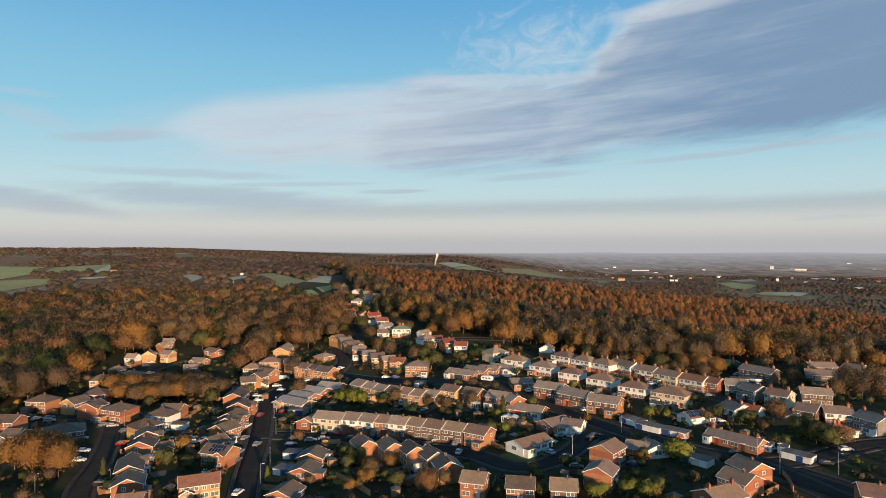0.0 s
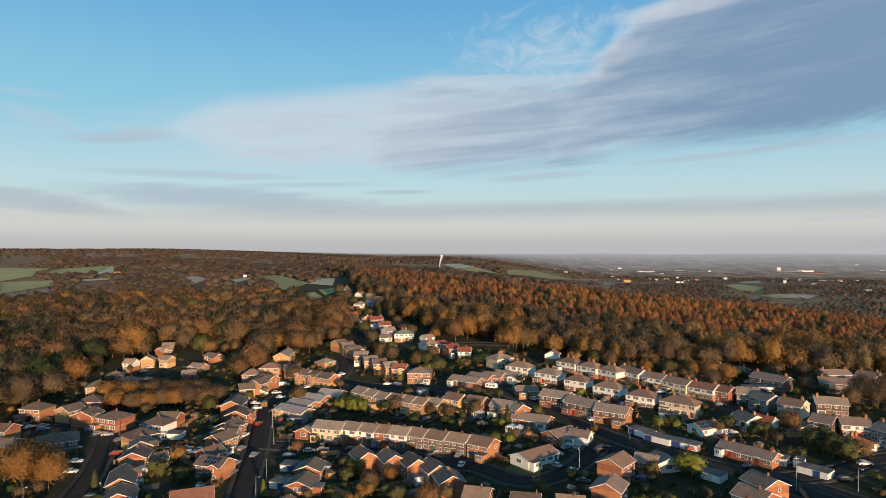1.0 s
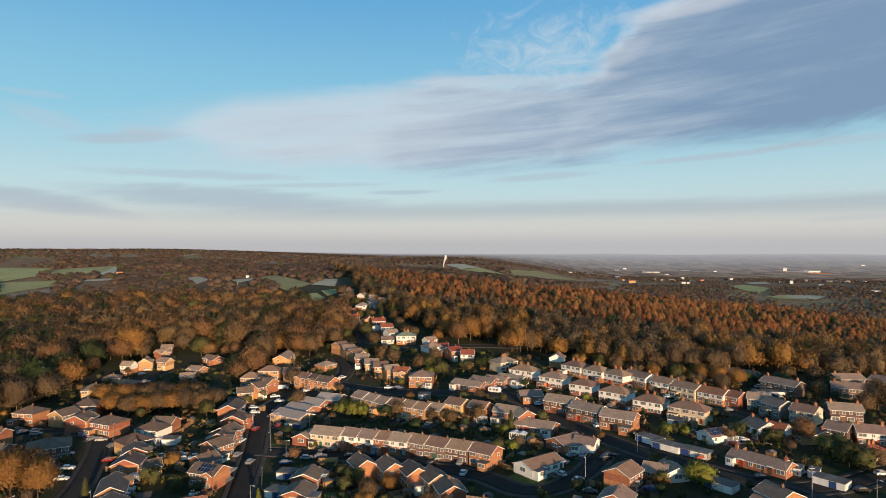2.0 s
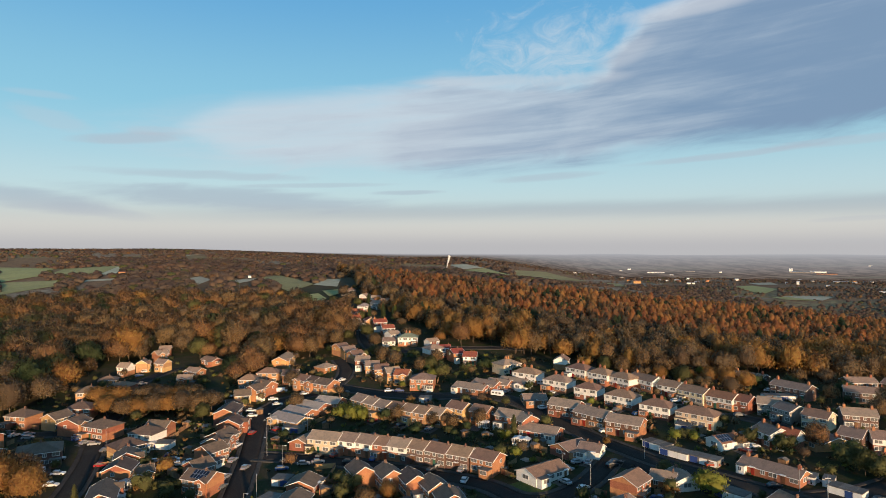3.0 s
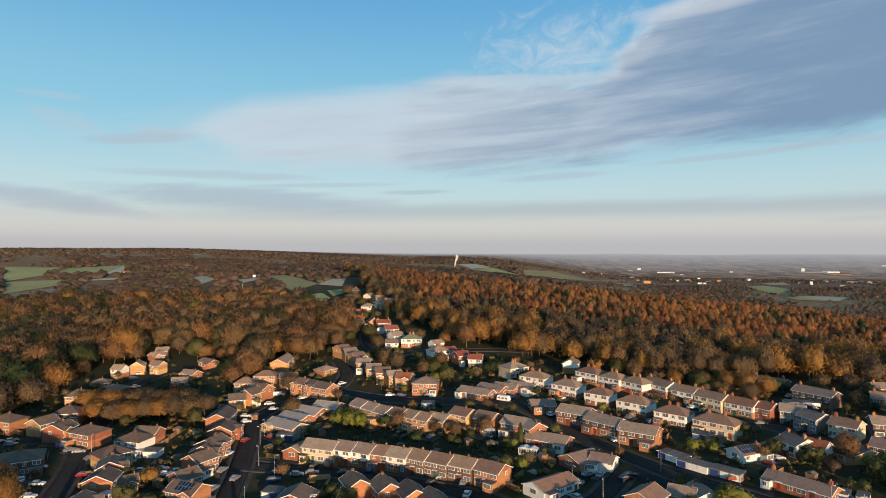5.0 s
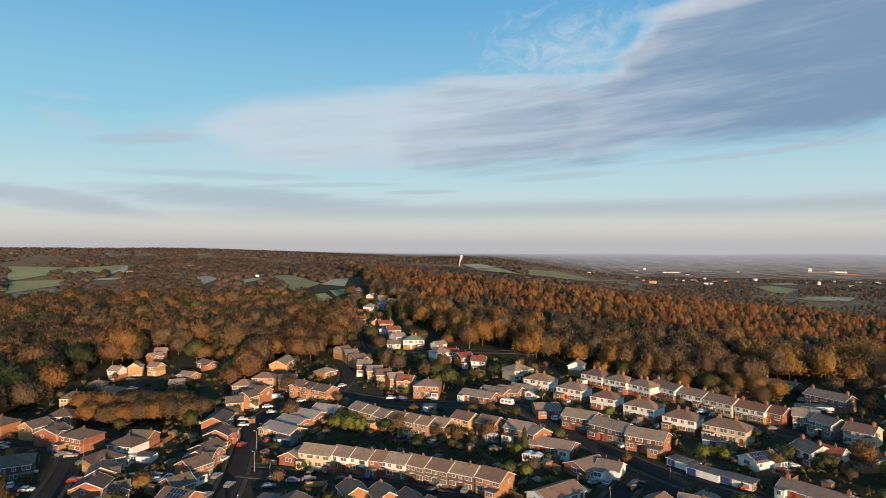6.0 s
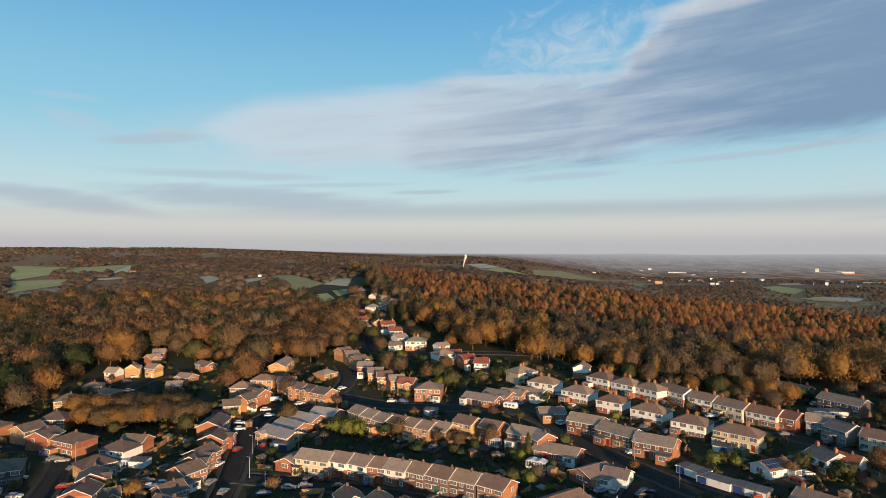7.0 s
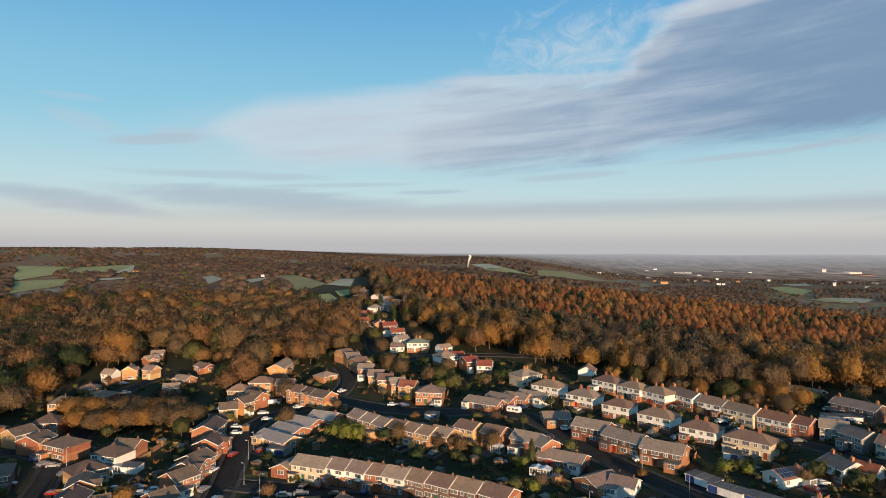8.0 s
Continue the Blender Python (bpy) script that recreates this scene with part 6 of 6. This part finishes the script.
tree(-101.2, 496.1, "round", "green", 10)
tree(-98.4, 457.9, "round", "green", 9)
tree(-110.9, 499.2, "cone", "green", 11)
tree(-88.5, 424.3, "cone", "green", 11)
tree(-97.3, 523.7, "broad", "olive", 10)
tree(-62.7, 447.0, "broad", "olive", 9)
tree(-30.6, 356.0, "round", "olive", 6)
tree(-20.4, 348.1, "round", "green", 5)
tree(-7.4, 334.3, "broad", "brown", 8)
tree(209.2, 367.5, "broad", "gold", 16)
tree(12.4, 380.8, "broad", "gold", 16)
tree(5.3, 373.3, "broad", "russet", 14)
# trees between the upper terrace and the wood
for k, (px, py) in enumerate(((66, 326), (74, 320), (81, 315), (88, 309), (95, 303), (103, 297), (110, 291), (118, 283), (128, 291), (150, 296), (158, 304), (168, 300))):
    tree(px, py, "broad" if k % 3 else "round", ("gold", "olive", "brown", "twig")[k % 4], 7.0 + 1.3 * (k % 3))
# buildings in the distance: place, turn, length, depth, height, tone
far_building(-279, 981, 16, 21, 8, 3.7, "orange")
far_building(-269, 1011, 15, 16, 8, 5.7, "pale")
far_building(-242, 965, 14, 16, 8, 3.6, "orange")
far_building(-509, 1572, 18, 12, 8, 4.5, "white")
far_building(926, 2912, -18, 75, 26, 8.3, "white")
far_building(1556, 2846, -29, 100, 35, 8.9, "pale")
far_building(1619, 2829, -30, 65, 23, 11.9, "white")
far_building(1588, 2709, -30, 77, 27, 8.6, "orange")
far_building(1533, 2893, -28, 15, 8, 20.9, "white")
far_building(429, 1492, -16, 16, 8, 7.1, "orange")
far_building(541, 1468, -20, 9, 8, 4.3, "white")
far_building(552, 1469, -21, 6, 8, 4.3, "white")
far_building(532, 1590, -19, 6, 8, 4.6, "white")
far_building(779, 1496, -28, 5, 8, 4.6, "white")
far_building(791, 1469, -28, 6, 8, 7.6, "white")
far_building(931, 2715, -19, 16, 8, 5.2, "white")
far_building(1226, 2921, -23, 14, 8, 8.6, "white")
far_building(884, 3202, -15, 15, 8, 9.1, "white")
far_building(816, 3104, -15, 18, 8, 5.8, "white")
far_building(2034, 3112, -33, 17, 8, 6.8, "white")
far_building(1941, 2794, -35, 15, 8, 6.2, "white")
far_building(941, 1502, -32, 10, 8, 4.8, "white")
far_building(-299, 1449, 12, 7, 8, 4.0, "white")
far_building(-479, 904, 28, 9, 8, 4.7, "orange")
far_building(1127, 3032, -20, 44, 15, 5.9, "pale")
far_building(965, 1593, -31, 34, 12, 3.4, "pale")
far_building(784, 1171, -34, 13, 8, 3.8, "white")
far_building(-262, 809, 18, 4, 8, 3.1, "white")
specks = random.Random(41)
for i in range(34):
    a, r = radians(specks.uniform(9, 36)), specks.uniform(1500, 2440)
    far_building(r * math.sin(a), r * math.cos(a), specks.uniform(-40, 10), specks.uniform(6, 12), 6, specks.uniform(3.6, 4.8), specks.choice(("white", "pale", "pale", "orange")))
smoke_plume(-20, 1525, 28)
# solar panels on two roofs
solar_array(-71.4, 198.6, -19, 7.2, 4.45, 6.25, 0.6, 5, 2)
solar_array(89.5, 222.0, 24, 6.6, 2.35, 3.9, -1.8, 5, 2)

# ---- gardens: shrubs, small trees, fences, drives ----
town = [(-175, 160), (-45, 140), (60, 130), (150, 130), (210, 200), (215, 300), (130, 312), (60, 335), (30, 345), (-20, 370), (-60, 365), (-95, 345), (-115, 330), (-160, 365), (-180, 300)]
SHRUBS = {}


def shrub(x, y, tint, size, form):
    """A garden shrub or small tree, as one mesh."""
    key = tint, form
    if key not in SHRUBS:
        w, c, l = (shrub_shape(300 + len(SHRUBS), 3.0, 1.8, 270, 0.4) if form == "shrub" else broadleaf(320 + len(SHRUBS), 6.0, 2.4, 320, 0.36, 0.2))
        v, f, o = join([w, c, l])
        SHRUBS[key] = mesh_from(form, v, f, [BARK, LEAF[tint]], np.repeat([0, 1], [len(w[1]), len(c[1]) + len(l[1])]), normals=o)
    s = new("shrub" if form == "shrub" else "small_tree", SHRUBS[key])
    s.matrix_world = pose(x, y, level(x, y), 0, 0, (x * 53 + y * 17) % 360) @ Matrix.Scale(size, 4)
    tagged(s, "%s garden %s between the houses" % (TREE_WORDS[tint], "shrub" if form == "shrub" else "tree"), "shrub" if form == "shrub" else "tree", "garden planting")


x, y, rng = scatter(town, 3.9, 31, 0.8)
keep = rng.uniform(0, 1, len(x)) < 0.66
tints = ["olive", "brown", "green", "twig", "gold", "russet", "lime"]
x, y = x[keep], y[keep]
order = np.argsort(np.hypot(x, y))
x, y = x[order], y[order]
tint_of = rng.choice(7, len(x), p=[0.32, 0.2, 0.24, 0.12, 0.04, 0.03, 0.05])
low = rng.uniform(0, 1, len(x)) < 0.86
size = np.where(low, rng.uniform(0.35, 0.85, len(x)), rng.uniform(0.55, 1.05, len(x)))
single = np.arange(len(x)) < 170
for px, py, t, small, s in zip(x[single], y[single], tint_of[single], low[single], size[single]):
    shrub(px, py, tints[t], s, "shrub" if small else "tree")
rest = ~single
SHAPES = [shrub_shape(340, 3.0, 1.8, 100, 0.52), shrub_shape(341, 3.0, 2.0, 100, 0.52), broadleaf(342, 6.0, 2.4, 170, 0.44, 0.2)]
forest("garden_planting", "olive and brown garden shrubs and small trees", (x[rest], y[rest], rng), SHAPES,
       np.where(low[rest], rng.integers(0, 2, rest.sum()), 2), np.array([LEAF_NAMES.index(tints[t]) for t in tint_of[rest]]), size[rest])

# gardens on the hillside lane
x, y, rng = scatter([(-77, 352), (-104, 485), (-126, 615), (-102, 685), (-47, 471), (-5, 378), (17, 347), (-12, 333), (-48, 347)], 9.0, 23, 4.0)
forest("hillside_planting", "olive, brown and evergreen trees in hillside gardens", (x, y, rng), [BROAD[0], BROAD[3], SHAPES[0], SHAPES[1]], rng.choice(4, len(x), p=[0.12, 0.12, 0.38, 0.38]),
       rng.choice([kind_of(n) for n in ("olive", "brown", "twig", "green", "gold", "lime")], len(x), p=[0.3, 0.22, 0.16, 0.14, 0.1, 0.08]), np.full(len(x), 0.36) + rng.uniform(0, 0.2, len(x)))

PANEL = frozen("fence_panel", boxed((-0.9, 0.9, -0.03, 0.03, 0, 1.7)), TIMBER)
FENCED = [h for h in HOMES if h[4] > 5 and h[3] < 19 and h[1] < 300]


def fence(x, y, turn, n):
    f = on_ground("fence", x, y, turn)
    for i in range(n):
        px, py = x + math.cos(radians(turn)) * (i + 0.5) * 1.84, y + math.sin(radians(turn)) * (i + 0.5) * 1.84
        p = part("fence_panel", PANEL, None, f)
        p.matrix_local = pose((i + 0.5) * 1.84, 0, level(px, py) - level(x, y) - 0.05)
    tagged(f, "weathered brown timber garden fence", "fence", "garden fences")


for i, (hx, hy, turn, length, depth, z) in enumerate(FENCED):
    c, s = math.cos(radians(turn)), math.sin(radians(turn))
    for side in (-1, 1):
        for rear in (1,):
            u, v = side * (length / 2 + 0.5), rear * (depth / 2 + 0.6)
            x0, y0 = hx + u * c - v * s, hy + u * s + v * c
            n = 3
            ends = [(x0 - s * rear * 1.84 * (k + 0.5), y0 + c * rear * 1.84 * (k + 0.5)) for k in range(n)]
            ok = clear_of(np.array([e[0] for e in ends]), np.array([e[1] for e in ends]), 0.6, 0.4)
            n = int(np.argmin(ok)) if not ok.all() else n
            if n >= 2:
                fence(x0, y0, turn + 90 * rear, n)

DRIVE = material("drive_paving", ((0.15, 0.125, 0.11), (0.115, 0.10, 0.09), (0.2, 0.17, 0.15)), 0.9, 0.4, 3.0, 0.3, 0.2, coords="World")


def drive(x, y, turn, w, d):
    n = 6
    u, v = [a.ravel() for a in np.meshgrid(np.linspace(-w / 2, w / 2, n), np.linspace(-d / 2, d / 2, n))]
    c, s = math.cos(radians(turn)), math.sin(radians(turn))
    px, py = x + u * c - v * s, y + u * s + v * c
    i = (np.arange(n - 1)[:, None] * n + np.arange(n - 1)[None]).ravel()
    me = mesh_from("drive", np.column_stack([px, py, ground(px, py) + 0.08]), np.stack([i, i + 1, i + n + 1, i + n], 1), [DRIVE])
    tagged(new("drive", me), "brown-grey paved drive beside a house", "drive", kind="structure")


for hx, hy, turn, length, depth, z in FENCED[::2]:
    c, s = math.cos(radians(turn)), math.sin(radians(turn))
    v = -(depth / 2 + 3.4)
    drive(hx - v * s + c * 1.2, hy + v * c + s * 1.2, turn, 4.6, 5.6)

# cars on the drives, and what stands in the gardens
PARKED = [(o.matrix_world.translation.x, o.matrix_world.translation.y) for o in scene.objects if o.name.split(".")[0] in ("car", "van", "caravan") and o.parent is None]
lots = random.Random(19)
for hx, hy, turn, length, depth, z in FENCED[::2]:
    c, s = math.cos(radians(turn)), math.sin(radians(turn))
    v = -(depth / 2 + 3.6)
    px, py = hx - v * s + c * 1.2, hy + v * c + s * 1.2
    inside_house = not clear_of(np.array([px]), np.array([py]), 1.6, -9.0)[0]
    if inside_house or py < 150 or any(math.hypot(px - a, py - b) < 5.0 for a, b in PARKED) or lots.random() < 0.25:
        continue
    car(px, py, turn + 90 + lots.uniform(-6, 6), lots.choice(("white", "silver", "silver", "grey", "black", "blue", "red")))
    PARKED.append((px, py))
SLAB = material("patio_slabs", ((0.30, 0.27, 0.24), (0.24, 0.215, 0.19), (0.36, 0.33, 0.3)), 0.9, 0.5, 3.0, 0.3, 0.25, coords="World")
for i, (hx, hy, turn, length, depth, z) in enumerate(FENCED):
    c, s = math.cos(radians(turn)), math.sin(radians(turn))
    u, v = lots.uniform(-length / 2, length / 2), depth / 2 + lots.uniform(5.0, 9.0)
    px, py = hx + u * c - v * s, hy + u * s + v * c
    if py < 150 or not clear_of(np.array([px]), np.array([py]), 2.0, 1.0)[0]:
        continue
    if i % 2:
        shed(px, py, turn + lots.choice((0, 90)))
    else:
        w = lots.uniform(1.2, 2.2)
        gx, gy = np.array([-w, w, w, -w]), np.array([-1.6, -1.6, 1.6, 1.6])
        qx, qy = px + gx * c - gy * s, py + gx * s + gy * c
        top = ground(qx, qy) + 0.14
        me = mesh_from("patio", np.concatenate([np.column_stack([qx, qy, top]), np.column_stack([qx, qy, top - 0.5])]), [(0, 1, 2, 3), (0, 4, 5, 1), (1, 5, 6, 2), (2, 6, 7, 3), (3, 7, 4, 0)], [SLAB])
        tagged(new("patio", me), "pale paved garden patio", "patio", kind="structure")

# lawns and brick garden walls
LAWN = material("mown_lawn", ((0.10, 0.125, 0.04), (0.075, 0.10, 0.033), (0.13, 0.14, 0.06)), 0.95, 0.2, 2.0, 0.3, 0.12, spec=0.05, coords="World")


def lawn(corners):
    n = 7
    u, w = [a.ravel()[:, None] for a in np.meshgrid(np.linspace(0, 1, n), np.linspace(0, 1, n))]
    a, b, c, d = [np.array(q) for q in corners]
    p = a * (1 - u) * (1 - w) + b * u * (1 - w) + c * u * w + d * (1 - u) * w
    i = (np.arange(n - 1)[:, None] * n + np.arange(n - 1)[None]).ravel()
    f = np.stack([i, i + 1, i + n + 1, i + n], 1)
    me = mesh_from("lawn", np.column_stack([p, ground(p[:, 0], p[:, 1]) + 0.10]), f[:, ::-1], [LAWN])
    tagged(new("lawn", me), "short green garden lawn", "lawn", kind="structure")


def garden_wall(line):
    """A low brick wall with a coping, one length after another."""
    home = on_ground("garden_wall", line[0][0], line[0][1], 0)
    z0 = level(*line[0])
    for (ax, ay), (bx, by) in zip(line, line[1:]):
        run = math.hypot(bx - ax, by - ay)
        m = pose(ax - line[0][0], ay - line[0][1], min(level(ax, ay), level(bx, by)) - z0, 0, 0, math.degrees(math.atan2(by - ay, bx - ax)))
        part("wall_length", boxed((0, run, -0.11, 0.11, -0.3, 1.6)), WALL["orange"], home).matrix_local = m
        part("coping", boxed((-0.12, run + 0.12, -0.16, 0.16, 1.6, 1.68)), POT, home).matrix_local = m
    tagged(home, "orange brick garden wall with a coping", "wall")


for corners in (
        [(-62.9, 231.6), (-57.7, 231.9), (-55.4, 224.3), (-61.0, 225.9)],
        [(-56.4, 229.2), (-39.9, 225.5), (-38.9, 219.6), (-54.2, 223.5)],
        [(14.8, 195.4), (21.9, 199.8), (31.3, 196.5), (24.9, 188.4)],
        [(-36.4, 190.6), (-28.6, 190.9), (-26.2, 180.1), (-32.7, 180.0)],
        [(143.8, 227.3), (152.7, 225.1), (148.4, 215.9), (138.8, 216.3)]):
    lawn(corners)
for line in (
        [(-41.6, 213.0), (-35.6, 214.1), (-35.9, 200.8), (-36.3, 194.7)],
        [(-32.0, 185.3), (-26.0, 179.1), (-20.3, 171.8)],
        [(95.4, 174.7), (94.3, 169.5), (92.3, 163.8)]):
    garden_wall(line)

# the far plain and its rim of hills: a glowing backdrop with haze painted in
HAZE = bpy.data.materials.new("painted_haze")
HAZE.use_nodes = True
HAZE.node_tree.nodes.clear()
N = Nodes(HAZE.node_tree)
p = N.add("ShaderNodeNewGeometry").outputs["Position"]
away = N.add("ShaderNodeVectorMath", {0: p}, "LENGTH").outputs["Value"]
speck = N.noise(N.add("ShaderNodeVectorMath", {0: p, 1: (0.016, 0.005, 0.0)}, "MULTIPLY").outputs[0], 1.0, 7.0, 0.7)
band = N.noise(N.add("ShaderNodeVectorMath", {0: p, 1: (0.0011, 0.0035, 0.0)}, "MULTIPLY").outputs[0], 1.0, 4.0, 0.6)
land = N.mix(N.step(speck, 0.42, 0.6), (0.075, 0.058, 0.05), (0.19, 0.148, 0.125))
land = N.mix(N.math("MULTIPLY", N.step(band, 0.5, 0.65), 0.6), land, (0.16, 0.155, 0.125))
# aerial haze put into the colour: land pales with distance
hazed_land = N.mix(N.math("MULTIPLY", N.step(away, 2500, 5300), 1.0), land, (0.43, 0.435, 0.465))
N.add("ShaderNodeOutputMaterial", {0: N.add("ShaderNodeEmission", {0: hazed_land, 1: 0.79}).outputs[0]})


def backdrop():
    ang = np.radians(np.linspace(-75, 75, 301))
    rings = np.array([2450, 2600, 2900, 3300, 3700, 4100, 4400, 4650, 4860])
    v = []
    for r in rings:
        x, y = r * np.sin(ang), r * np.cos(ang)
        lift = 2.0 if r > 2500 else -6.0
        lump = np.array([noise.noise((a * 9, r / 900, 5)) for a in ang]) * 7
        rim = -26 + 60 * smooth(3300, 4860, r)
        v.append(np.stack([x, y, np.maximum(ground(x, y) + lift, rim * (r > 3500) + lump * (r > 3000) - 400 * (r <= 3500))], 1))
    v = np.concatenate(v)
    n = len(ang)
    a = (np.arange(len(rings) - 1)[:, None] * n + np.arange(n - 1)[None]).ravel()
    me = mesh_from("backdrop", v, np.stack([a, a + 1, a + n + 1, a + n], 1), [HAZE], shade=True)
    tagged(new("backdrop", me), "far plain and hills on the horizon with painted haze", "hills", kind="structure")


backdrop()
